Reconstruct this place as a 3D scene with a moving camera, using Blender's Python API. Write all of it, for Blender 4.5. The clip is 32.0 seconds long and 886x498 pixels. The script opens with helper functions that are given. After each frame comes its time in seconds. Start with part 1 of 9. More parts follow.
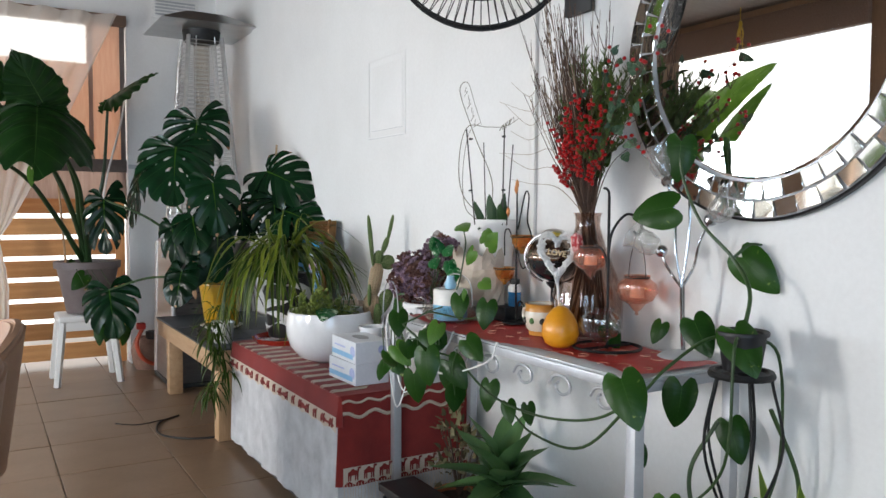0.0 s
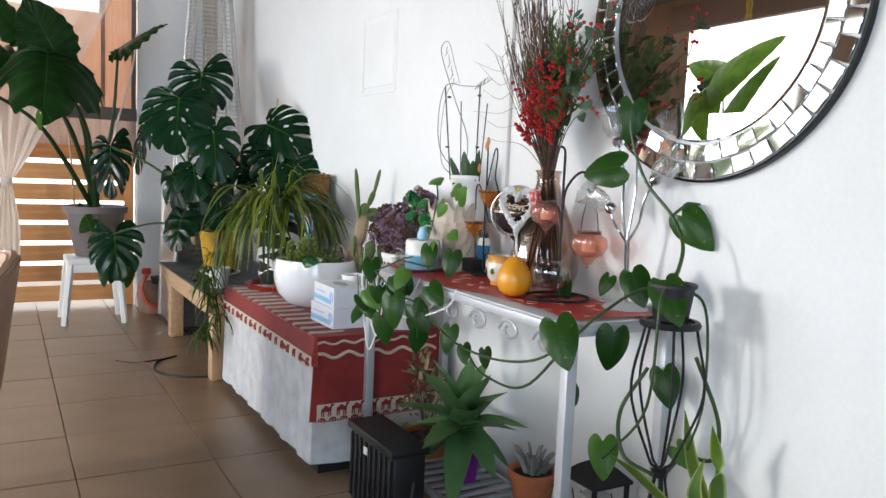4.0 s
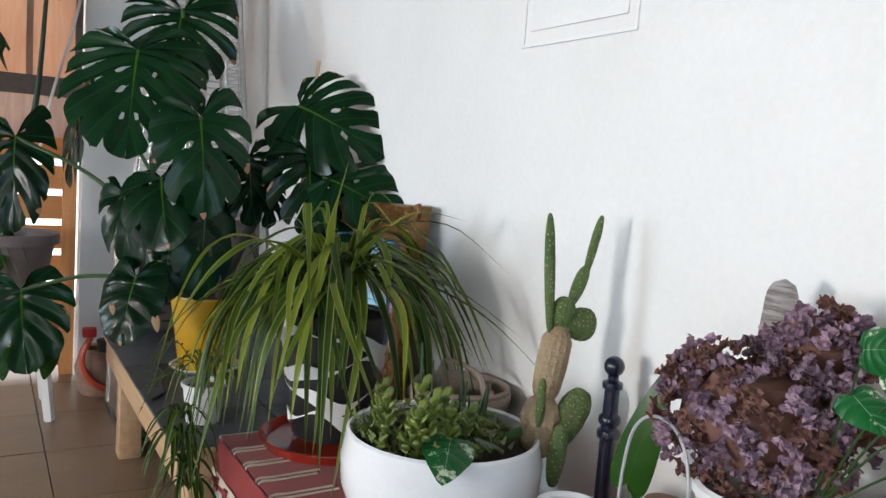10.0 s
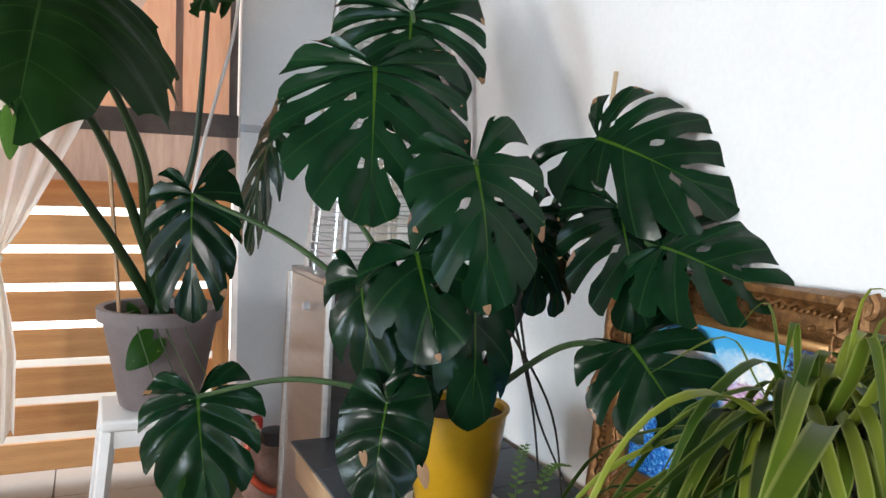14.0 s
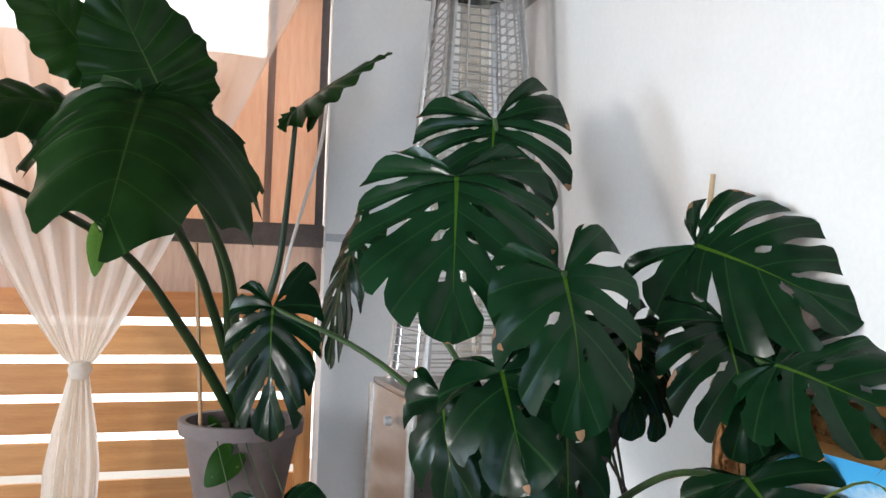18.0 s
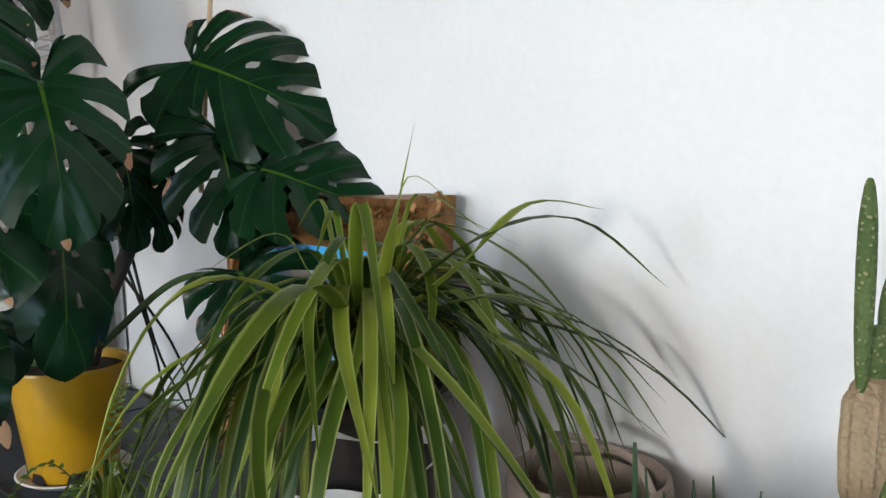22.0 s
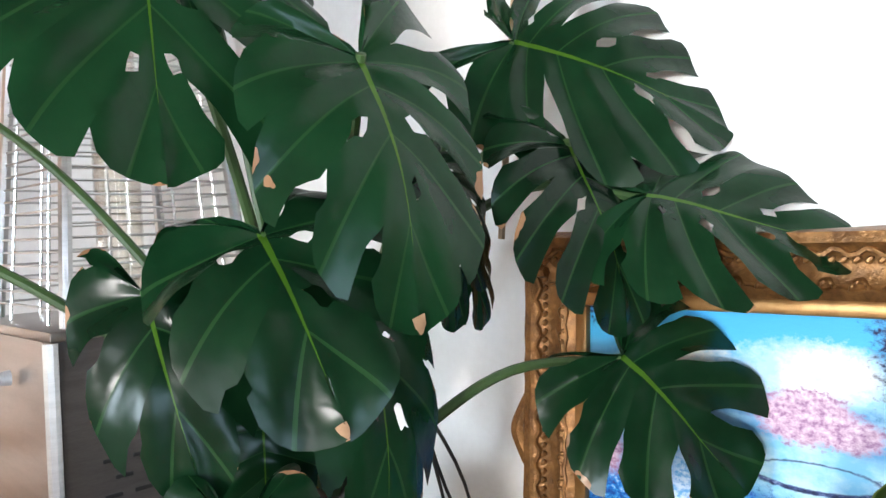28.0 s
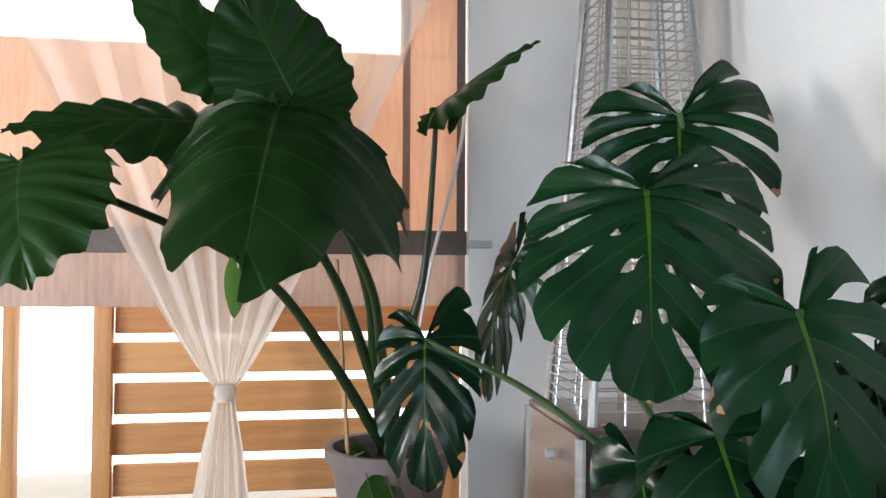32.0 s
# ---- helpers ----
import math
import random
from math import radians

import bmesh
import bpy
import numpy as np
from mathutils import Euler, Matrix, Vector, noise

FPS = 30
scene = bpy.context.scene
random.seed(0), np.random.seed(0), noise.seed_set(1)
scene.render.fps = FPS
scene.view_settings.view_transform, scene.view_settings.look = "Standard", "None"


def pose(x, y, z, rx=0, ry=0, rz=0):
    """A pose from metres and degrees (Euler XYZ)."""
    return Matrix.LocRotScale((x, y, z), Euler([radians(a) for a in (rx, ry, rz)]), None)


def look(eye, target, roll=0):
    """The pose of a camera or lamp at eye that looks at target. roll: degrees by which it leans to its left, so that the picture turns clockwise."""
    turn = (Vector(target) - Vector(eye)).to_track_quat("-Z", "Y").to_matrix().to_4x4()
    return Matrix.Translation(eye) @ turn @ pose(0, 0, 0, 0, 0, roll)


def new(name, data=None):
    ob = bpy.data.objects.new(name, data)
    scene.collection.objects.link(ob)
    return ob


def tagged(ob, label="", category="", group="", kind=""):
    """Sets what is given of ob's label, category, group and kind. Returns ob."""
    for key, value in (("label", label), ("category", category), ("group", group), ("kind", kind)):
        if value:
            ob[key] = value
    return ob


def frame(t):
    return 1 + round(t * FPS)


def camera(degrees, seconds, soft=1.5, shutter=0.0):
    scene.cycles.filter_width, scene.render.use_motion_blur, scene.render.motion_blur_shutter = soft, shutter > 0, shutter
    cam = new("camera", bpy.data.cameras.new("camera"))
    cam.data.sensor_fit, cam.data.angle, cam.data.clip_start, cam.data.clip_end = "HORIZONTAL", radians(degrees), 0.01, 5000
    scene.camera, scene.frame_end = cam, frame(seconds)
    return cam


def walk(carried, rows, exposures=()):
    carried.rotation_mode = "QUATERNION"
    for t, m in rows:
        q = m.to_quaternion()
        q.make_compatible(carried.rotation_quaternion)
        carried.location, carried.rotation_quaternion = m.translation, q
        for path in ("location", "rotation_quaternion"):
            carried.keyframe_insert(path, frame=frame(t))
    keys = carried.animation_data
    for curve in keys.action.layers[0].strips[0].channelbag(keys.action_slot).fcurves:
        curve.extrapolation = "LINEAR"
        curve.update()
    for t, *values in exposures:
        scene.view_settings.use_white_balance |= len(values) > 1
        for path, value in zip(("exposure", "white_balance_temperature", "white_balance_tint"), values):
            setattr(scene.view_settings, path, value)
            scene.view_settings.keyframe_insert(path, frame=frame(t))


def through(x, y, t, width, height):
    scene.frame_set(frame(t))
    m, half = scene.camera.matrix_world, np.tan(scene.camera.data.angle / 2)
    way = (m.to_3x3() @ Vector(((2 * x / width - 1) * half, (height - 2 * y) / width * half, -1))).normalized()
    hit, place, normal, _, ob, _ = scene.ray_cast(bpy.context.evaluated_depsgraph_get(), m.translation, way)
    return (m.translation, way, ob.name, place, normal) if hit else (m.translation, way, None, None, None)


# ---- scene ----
cam = camera(59.3, 32.0)
METRES, EYE, TILT, LEAN, TURN = 6.0, 1.13, -3.0, -0.25, -31.0
ROWS = [
    (0.0, 0.0, 0.0, 0.0, 0.0, 0.0, -0.0),
    (0.5, 0.0144, -0.0126, -0.0019, -5.45, 0.14, 0.59),
    (1.0, 0.0301, -0.0363, -0.0065, -5.61, -0.96, 0.3),
    (1.5, 0.0305, -0.0589, -0.0085, -5.6, -2.07, 0.11),
    (2.0, 0.0229, -0.0753, -0.0139, -5.94, -4.75, 0.68),
    (2.5, 0.0172, -0.0828, -0.0146, -6.08, -5.27, 0.59),
    (3.0, 0.0167, -0.0763, -0.0128, -5.31, -4.95, 0.31),
    (3.5, 0.0219, -0.0523, -0.0092, -1.21, -4.0, -0.58),
    (5.5, 0.0082, 0.0881, 0.0058, 3.84, -0.65, -3.9),
    (6.0, -0.0043, 0.1216, 0.0105, -3.3, 0.03, -3.48),
    (6.5, -0.011, 0.1478, 0.0108, -9.06, 0.41, -3.21),
    (7.0, -0.011, 0.1798, 0.0131, -11.44, 0.47, -2.91),
    (7.5, -0.0166, 0.2038, 0.0172, -15.63, 0.66, -2.84),
    (8.0, -0.03, 0.2251, 0.0206, -23.08, 1.11, -2.14),
    (8.5, -0.0453, 0.2424, 0.0188, -21.98, 0.02, -1.89),
    (9.0, -0.055, 0.2617, 0.0181, -13.59, -1.43, -1.95),
    (9.5, -0.0637, 0.2855, 0.0204, -3.65, -2.54, -2.72),
    (10.0, -0.0801, 0.3048, 0.0216, 0.37, -2.76, -3.89),
    (10.5, -0.1055, 0.3257, 0.0253, 0.53, -2.85, -1.57),
    (11.0, -0.1244, 0.3349, 0.0261, 2.44, -2.51, -1.77),
    (11.5, -0.1362, 0.3511, 0.0268, 7.78, -2.69, -2.58),
    (12.0, -0.1395, 0.3783, 0.029, 8.29, -2.45, -2.75),
    (12.5, -0.1445, 0.3941, 0.0293, 6.4, -2.35, -2.69),
    (13.0, -0.1579, 0.4103, 0.0327, 3.36, -2.06, -2.67),
    (13.5, -0.1725, 0.4213, 0.035, 3.23, -1.77, -2.45),
    (14.0, -0.1813, 0.4269, 0.036, 6.37, -1.42, -2.32),
    (14.5, -0.1842, 0.4358, 0.038, 10.46, -0.44, -2.38),
    (15.0, -0.1874, 0.4416, 0.04, 13.56, 1.18, -2.53),
    (15.5, -0.19, 0.443, 0.0409, 15.68, 2.41, -2.73),
    (17.5, -0.187, 0.4403, 0.042, 16.81, 5.93, -2.6),
    (18.0, -0.1832, 0.4411, 0.0403, 12.67, 5.84, -2.07),
    (18.5, -0.1806, 0.4391, 0.0379, 9.38, 3.88, -1.9),
    (19.0, -0.1768, 0.4345, 0.0365, 4.92, 2.16, -1.72),
    (19.5, -0.1741, 0.4301, 0.0329, 1.63, -0.08, -1.84),
    (20.0, -0.1697, 0.4301, 0.0296, -1.33, -4.02, -1.7),
    (20.5, -0.1617, 0.4289, 0.0262, -4.49, -4.14, -0.79),
    (21.0, -0.1552, 0.4246, 0.0236, -5.79, -3.31, 0.08),
    (21.5, -0.1491, 0.4255, 0.022, -9.33, -3.02, 0.86),
    (22.0, -0.1459, 0.4278, 0.0212, -14.63, -3.45, 1.49),
    (22.5, -0.1471, 0.4301, 0.02, -15.59, -9.35, 1.93),
    (23.0, -0.155, 0.4414, 0.0244, -14.96, -9.56, 1.83),
    (23.5, -0.1641, 0.4666, 0.0268, -11.92, -8.97, 2.16),
    (24.0, -0.1757, 0.4864, 0.0262, -10.37, -8.0, 0.98),
    (24.5, -0.1964, 0.5073, 0.0275, -13.56, -7.07, 2.19),
    (25.0, -0.2142, 0.5247, 0.0275, -14.69, -6.15, 3.7),
    (25.5, -0.2171, 0.5436, 0.0238, -19.05, -5.48, 4.74),
    (27.5, -0.2191, 0.5483, 0.0174, -19.68, -0.06, 4.21),
    (28.0, -0.2217, 0.5417, 0.0216, -14.88, 1.1, 3.49),
    (28.5, -0.2241, 0.5309, 0.026, -11.39, 2.18, 2.16),
    (29.0, -0.2226, 0.5204, 0.0289, -10.43, 3.63, 1.04),
    (29.5, -0.2203, 0.5142, 0.0304, -9.68, 5.29, 0.11),
    (30.0, -0.2214, 0.5076, 0.0332, -6.99, 5.46, -0.5),
    (30.5, -0.2203, 0.5032, 0.0386, -2.24, 5.47, -1.16),
    (31.0, -0.2136, 0.4913, 0.0485, 9.86, 4.8, -1.57),
    (31.5, -0.209, 0.4806, 0.055, 19.66, 4.07, -1.08),
    (32.0, -0.2076, 0.4746, 0.0568, 22.11, 4.49, -1.15),
]
walk(cam, [(t, pose(0, 0, EYE, TILT, LEAN, TURN) @ pose(METRES * x, METRES * y, METRES * z, 90 + pitch, roll, yaw)) for t, x, y, z, yaw, pitch, roll in ROWS],
     [(0, -0.62), (1, -0.76), (2, -0.48), (3, -0.28), (6, -0.57), (7, -0.72), (8, -0.85), (10, -0.46), (12, -0.38), (13, -0.3), (14, -0.1), (18, -0.1), (20, -0.18), (22, -0.36), (23, -0.22), (25, 0.15), (28, 0.58), (30, 0.08), (31, 0.12), (32, -0.12)])

# ---- world and light ----
WORLD = bpy.data.worlds.new("world")
scene.world = WORLD
WORLD.use_nodes = True
wnt = WORLD.node_tree
bg = wnt.nodes["Background"]
sky = wnt.nodes.new("ShaderNodeTexSky")
sky.sky_type = "NISHITA"
sky.sun_disc = False
sky.sun_elevation, sky.sun_rotation = radians(52), radians(-60)
wnt.links.new(sky.outputs[0], bg.inputs[0])
bg.inputs[1].default_value = 0.05


def sun(strength, direction):
    lamp = bpy.data.lights.new("sun", "SUN")
    lamp.energy, lamp.angle, lamp.color = strength, radians(0.6), (1.0, 0.95, 0.87)
    ob = new("sun", lamp)
    ob.matrix_world = look((0, 0, 6), Vector((0, 0, 6)) + Vector(direction))
    return ob


def window_light(name, eye, target, w, h, power, color):
    lamp = bpy.data.lights.new(name, "AREA")
    lamp.shape, lamp.size, lamp.size_y, lamp.energy, lamp.color = "RECTANGLE", w, h, power, color
    ob = new(name, lamp)
    ob.matrix_world = look(eye, target)
    return ob


sun(4.0, (-0.35, -0.45, -0.9))
window_light("sky_light_side", (-2.34, 2.45, 1.22), (1.5, 2.7, 1.3), 0.40, 0.45, 95, (0.99, 0.965, 0.95))
window_light("sky_light_far", (-2.42, 4.25, 1.30), (1.5, 3.6, 1.3), 0.8, 0.8, 72, (0.72, 0.86, 1.0))
window_light("sky_light_near", (-2.56, -0.35, 1.45), (1.5, 2.0, 1.2), 1.2, 1.5, 60, (0.92, 0.95, 1.0))
window_light("sky_light_doors", (-1.15, -2.72, 1.25), (-0.6, 5.9, 1.3), 1.9, 1.9, 105, (0.54, 0.76, 1.0))


# ---- building helpers ----
def thing(name, label, category, x, y, z, rz=0, group="", kind=""):
    ob = new(name)
    ob.matrix_basis = pose(x, y, z, 0, 0, rz)
    ob.empty_display_size = 0.05
    return tagged(ob, label, category, group, kind)


def link_mesh(name, bm, mat, smooth=True):
    me = bpy.data.meshes.new(name)
    bm.normal_update()
    bm.to_mesh(me)
    bm.free()
    for m in (mat if isinstance(mat, (list, tuple)) else [mat]):
        me.materials.append(m)
    for p in me.polygons:
        p.use_smooth = smooth
    if smooth:
        me.set_sharp_from_angle(angle=radians(38))
    return me


def part(name, bm, mat, parent, label="", smooth=True):
    ob = new(name, link_mesh(name, bm, mat, smooth))
    ob.parent = parent
    return tagged(ob, label)


def solid(name, bm, mat, label, category="", kind="", group="", x=0, y=0, z=0, rz=0, smooth=True):
    ob = new(name, link_mesh(name, bm, mat, smooth))
    ob.matrix_basis = pose(x, y, z, 0, 0, rz)
    return tagged(ob, label, category, group, kind)


def box(x0, x1, y0, y1, z0, z1, bevel=0.0, seg=2, bm=None):
    own = bmesh.new()
    bmesh.ops.create_cube(own, size=1)
    bmesh.ops.scale(own, vec=(x1 - x0, y1 - y0, z1 - z0), verts=own.verts)
    bmesh.ops.translate(own, vec=((x0 + x1) / 2, (y0 + y1) / 2, (z0 + z1) / 2), verts=own.verts)
    if bevel:
        bmesh.ops.bevel(own, geom=own.edges[:], offset=bevel, segments=seg, profile=0.5, affect="EDGES")
    return merge(bm, own)


def merge(bm, other, m=None):
    """other added to bm; bm may be None."""
    if m is not None:
        bmesh.ops.transform(other, matrix=m, verts=other.verts)
    if bm is None:
        return other
    me = bpy.data.meshes.new("tmp")
    other.to_mesh(me)
    other.free()
    bm.from_mesh(me)
    bpy.data.meshes.remove(me)
    return bm


def lathe(profile, n=28, bm=None, m=None, wobble=None):
    """A turned shape from (radius, height) pairs; a radius of 0 closes it."""
    own = bmesh.new()
    rings = []
    for r, z in profile:
        if r < 1e-6:
            rings.append([own.verts.new((0, 0, z))])
        else:
            ring = []
            for i in range(n):
                a = math.tau * i / n
                k = wobble(a, z) if wobble else 1.0
                ring.append(own.verts.new((r * k * math.cos(a), r * k * math.sin(a), z)))
            rings.append(ring)
    for a, b in zip(rings, rings[1:]):
        for i in range(n):
            j = (i + 1) % n
            if len(a) == 1 and len(b) == 1:
                continue
            if len(a) == 1:
                own.faces.new((a[0], b[j], b[i]))
            elif len(b) == 1:
                own.faces.new((a[i], a[j], b[0]))
            else:
                own.faces.new((a[i], a[j], b[j], b[i]))
    bmesh.ops.recalc_face_normals(own, faces=own.faces)
    return merge(bm, own, m)


def spline(points, per=6):
    """Catmull-Rom through the points."""
    p = [Vector(q) for q in points]
    if len(p) < 3:
        return [p[0].lerp(p[-1], i / per) for i in range(per + 1)]
    p = [p[0] * 2 - p[1]] + p + [p[-1] * 2 - p[-2]]
    out = []
    for a, b, c, d in zip(p, p[1:], p[2:], p[3:]):
        for i in range(per):
            t = i / per
            out.append(0.5 * ((2 * b) + (c - a) * t + (2 * a - 5 * b + 4 * c - d) * t * t + (3 * b - a - 3 * c + d) * t * t * t))
    out.append(p[-2])
    return out


def tube(points, r0, r1=None, n=8, per=6, bm=None, curve=True):
    """A round rod along points, from radius r0 to r1."""
    r1 = r0 if r1 is None else r1
    line = spline(points, per) if curve else [Vector(q) for q in points]
    own = bmesh.new()
    rings, side = [], None
    for i, q in enumerate(line):
        d = (line[min(i + 1, len(line) - 1)] - line[max(i - 1, 0)]).normalized()
        if side is None:
            side = d.orthogonal().normalized()
        side = (side - d * side.dot(d)).normalized()
        up = d.cross(side)
        r = r0 + (r1 - r0) * i / (len(line) - 1)
        rings.append([own.verts.new(q + (side * math.cos(math.tau * k / n) + up * math.sin(math.tau * k / n)) * r) for k in range(n)])
    for a, b in zip(rings, rings[1:]):
        for k in range(n):
            own.faces.new((a[k], a[(k + 1) % n], b[(k + 1) % n], b[k]))
    own.faces.new(rings[0][::-1])
    own.faces.new(rings[-1])
    return merge(bm, own)


def ribbon(line, width, bm, fold=0.25, up=Vector((0, 0, 1)), uvn=3):
    """A long blade: three verts across, folded along its middle; width is a function of 0..1."""
    rows = []
    n = len(line) - 1
    for i, q in enumerate(line):
        d = (line[min(i + 1, n)] - line[max(i - 1, 0)]).normalized()
        side = d.cross(up)
        if side.length < 1e-3:
            side = Vector((1, 0, 0))
        side.normalize()
        nrm = side.cross(d)
        w = width(i / n)
        rows.append([bm.verts.new(q - side * w + nrm * w * fold), bm.verts.new(q - side * w * 0.33), bm.verts.new(q + side * w * 0.33), bm.verts.new(q + side * w + nrm * w * fold)])
    lay = bm.loops.layers.uv.verify()
    for i, (a, b) in enumerate(zip(rows, rows[1:])):
        for k in range(3):
            f = bm.faces.new((a[k], a[k + 1], b[k + 1], b[k]))
            for lp, (uu, vv) in zip(f.loops, ((k / 3, i / n), ((k + 1) / 3, i / n), ((k + 1) / 3, (i + 1) / n), (k / 3, (i + 1) / n))):
                lp[lay].uv = (uu, vv)


# ---- materials ----
def material(name):
    m = bpy.data.materials.new(name)
    m.use_nodes = True
    nt = m.node_tree
    return m, nt, nt.nodes["Principled BSDF"]


def node(nt, kind, **values):
    n = nt.nodes.new(kind)
    for key, value in values.items():
        if key in n.inputs:
            n.inputs[key].default_value = value
    return n


def ramp(nt, fac, *stops):
    r = nt.nodes.new("ShaderNodeValToRGB")
    els = r.color_ramp.elements
    while len(els) < len(stops):
        els.new(0.5)
    for e, (pos, col) in zip(els, stops):
        e.position, e.color = pos, (*col, 1)
    nt.links.new(fac, r.inputs[0])
    return r.outputs[0]


def surface(name, dark, light, rough=0.5, metal=0.0, scale=8.0, fine=90.0, bump=0.15, stretch=(1, 1, 1), spread=(0.3, 0.7), rnd=0.0, sheen=0.0, coat=0.0, sss=0.0):
    """A plain material with two scales of variation and fine relief."""
    m, nt, b = material(name)
    tc = nt.nodes.new("ShaderNodeTexCoord")
    mp = nt.nodes.new("ShaderNodeMapping")
    mp.inputs["Scale"].default_value = stretch
    nt.links.new(tc.outputs["Object"], mp.inputs[0])
    n1 = node(nt, "ShaderNodeTexNoise", Scale=scale, Detail=4.0, Roughness=0.6)
    n2 = node(nt, "ShaderNodeTexNoise", Scale=fine, Detail=3.0, Roughness=0.6)
    nt.links.new(mp.outputs[0], n1.inputs["Vector"])
    nt.links.new(mp.outputs[0], n2.inputs["Vector"])
    mix = nt.nodes.new("ShaderNodeMath")
    mix.operation = "MULTIPLY_ADD"
    mix.inputs[1].default_value = 0.3
    nt.links.new(n2.outputs[0], mix.inputs[0])
    sc = nt.nodes.new("ShaderNodeMath")
    sc.operation = "MULTIPLY"
    sc.inputs[1].default_value = 0.7
    nt.links.new(n1.outputs[0], sc.inputs[0])
    nt.links.new(sc.outputs[0], mix.inputs[2])
    fac = mix.outputs[0]
    if rnd:
        info = nt.nodes.new("ShaderNodeObjectInfo")
        a = nt.nodes.new("ShaderNodeMath")
        a.operation = "MULTIPLY_ADD"
        a.inputs[1].default_value = rnd
        nt.links.new(info.outputs["Random"], a.inputs[0])
        nt.links.new(fac, a.inputs[2])
        a2 = nt.nodes.new("ShaderNodeMath")
        a2.operation = "SUBTRACT"
        a2.inputs[1].default_value = rnd / 2
        nt.links.new(a.outputs[0], a2.inputs[0])
        fac = a2.outputs[0]
    nt.links.new(ramp(nt, fac, (spread[0], dark), (spread[1], light)), b.inputs["Base Color"])
    b.inputs["Roughness"].default_value, b.inputs["Metallic"].default_value = rough, metal
    b.inputs["Coat Weight"].default_value = coat
    b.inputs["Sheen Weight"].default_value = sheen
    if sss:
        b.inputs["Subsurface Weight"].default_value = sss
        b.inputs["Subsurface Radius"].default_value = (0.02, 0.01, 0.006)
    if bump:
        bp = node(nt, "ShaderNodeBump", Strength=bump, Distance=0.004)
        nt.links.new(n2.outputs[0], bp.inputs["Height"])
        nt.links.new(bp.outputs[0], b.inputs["Normal"])
    return m


def glass(name, color, rough=0.02, frost=0.0):
    """Thin-walled glass: a tint that lets light through, a gloss by the angle, and some frosting."""
    m, nt, b = material(name)
    tr = nt.nodes.new("ShaderNodeBsdfTransparent")
    tr.inputs[0].default_value = (*color, 1)
    gl = nt.nodes.new("ShaderNodeBsdfGlossy")
    gl.inputs["Roughness"].default_value = rough
    lw = nt.nodes.new("ShaderNodeLayerWeight")
    lw.inputs["Blend"].default_value = 0.12
    fr = nt.nodes.new("ShaderNodeMath")
    fr.operation = "ADD"
    fr.inputs[1].default_value = 0.04
    nt.links.new(lw.outputs["Facing"], fr.inputs[0])
    ms = nt.nodes.new("ShaderNodeMixShader")
    nt.links.new(fr.outputs[0], ms.inputs[0])
    nt.links.new(tr.outputs[0], ms.inputs[1])
    nt.links.new(gl.outputs[0], ms.inputs[2])
    out = ms.outputs[0]
    if frost:
        b.inputs["Base Color"].default_value = (*color, 1)
        b.inputs["Roughness"].default_value = 0.3
        m2 = nt.nodes.new("ShaderNodeMixShader")
        m2.inputs[0].default_value = frost
        nt.links.new(out, m2.inputs[1])
        nt.links.new(b.outputs[0], m2.inputs[2])
        out = m2.outputs[0]
    nt.links.new(out, nt.nodes["Material Output"].inputs[0])
    return m


PLASTER = surface("plaster", (0.74, 0.735, 0.72), (0.84, 0.84, 0.83), 0.75, scale=1.3, fine=70, bump=0.12)
PLASTER_END = surface("plaster_end", (0.72, 0.71, 0.70), (0.82, 0.815, 0.81), 0.7, scale=1.5, fine=60, bump=0.1)
TILE = surface("floor_tile", (0.175, 0.110, 0.068), (0.245, 0.162, 0.104), 0.36, scale=5, fine=60, bump=0.04, rnd=0.15)
GROUT = surface("grout", (0.16, 0.12, 0.09), (0.24, 0.19, 0.15), 0.9)
PINE = surface("pine", (0.48, 0.20, 0.065), (0.70, 0.36, 0.14), 0.55, scale=3, fine=40, stretch=(1.2, 14, 14), bump=0.1, rnd=0.3)
PINE_X = surface("pine_upright", (0.48, 0.20, 0.065), (0.70, 0.36, 0.14), 0.55, scale=3, fine=40, stretch=(14, 14, 1.2), bump=0.1, rnd=0.2)
BIRCH = surface("bench_wood", (0.38, 0.23, 0.12), (0.54, 0.36, 0.21), 0.5, scale=3, fine=40, stretch=(14, 1.2, 14), bump=0.1, rnd=0.2)
SLATE = surface("slate", (0.022, 0.028, 0.036), (0.055, 0.066, 0.08), 0.55, scale=5, fine=50, bump=0.35, rnd=0.2)
WHITE_PAINT = surface("white_paint", (0.74, 0.74, 0.73), (0.82, 0.82, 0.81), 0.4, bump=0.03)
WHITE_PLASTIC = surface("white_plastic", (0.74, 0.73, 0.71), (0.80, 0.79, 0.77), 0.35, bump=0.02)

# ---- the room ----
WX, END, LEFT, BACK, TOP = 1.56, 5.93, -2.3, -2.6, 2.72
GLOW_METAL = surface("brushed_steel", (0.42, 0.42, 0.42), (0.58, 0.58, 0.57), 0.32, 1.0, scale=6, fine=80, stretch=(1, 1, 12), bump=0.05)
CHROME = surface("chrome", (0.34, 0.34, 0.35), (0.50, 0.50, 0.51), 0.22, 1.0, bump=0.0)
BLACK_IRON = surface("black_iron", (0.012, 0.012, 0.013), (0.03, 0.03, 0.03), 0.5, 0.6, fine=120, bump=0.3)
BLACK_PLASTIC = surface("black_plastic", (0.005, 0.005, 0.006), (0.013, 0.013, 0.014), 0.5, bump=0.1)
GREY_METAL = surface("grey_metal", (0.40, 0.41, 0.43), (0.52, 0.53, 0.55), 0.4, 0.3, bump=0.05)
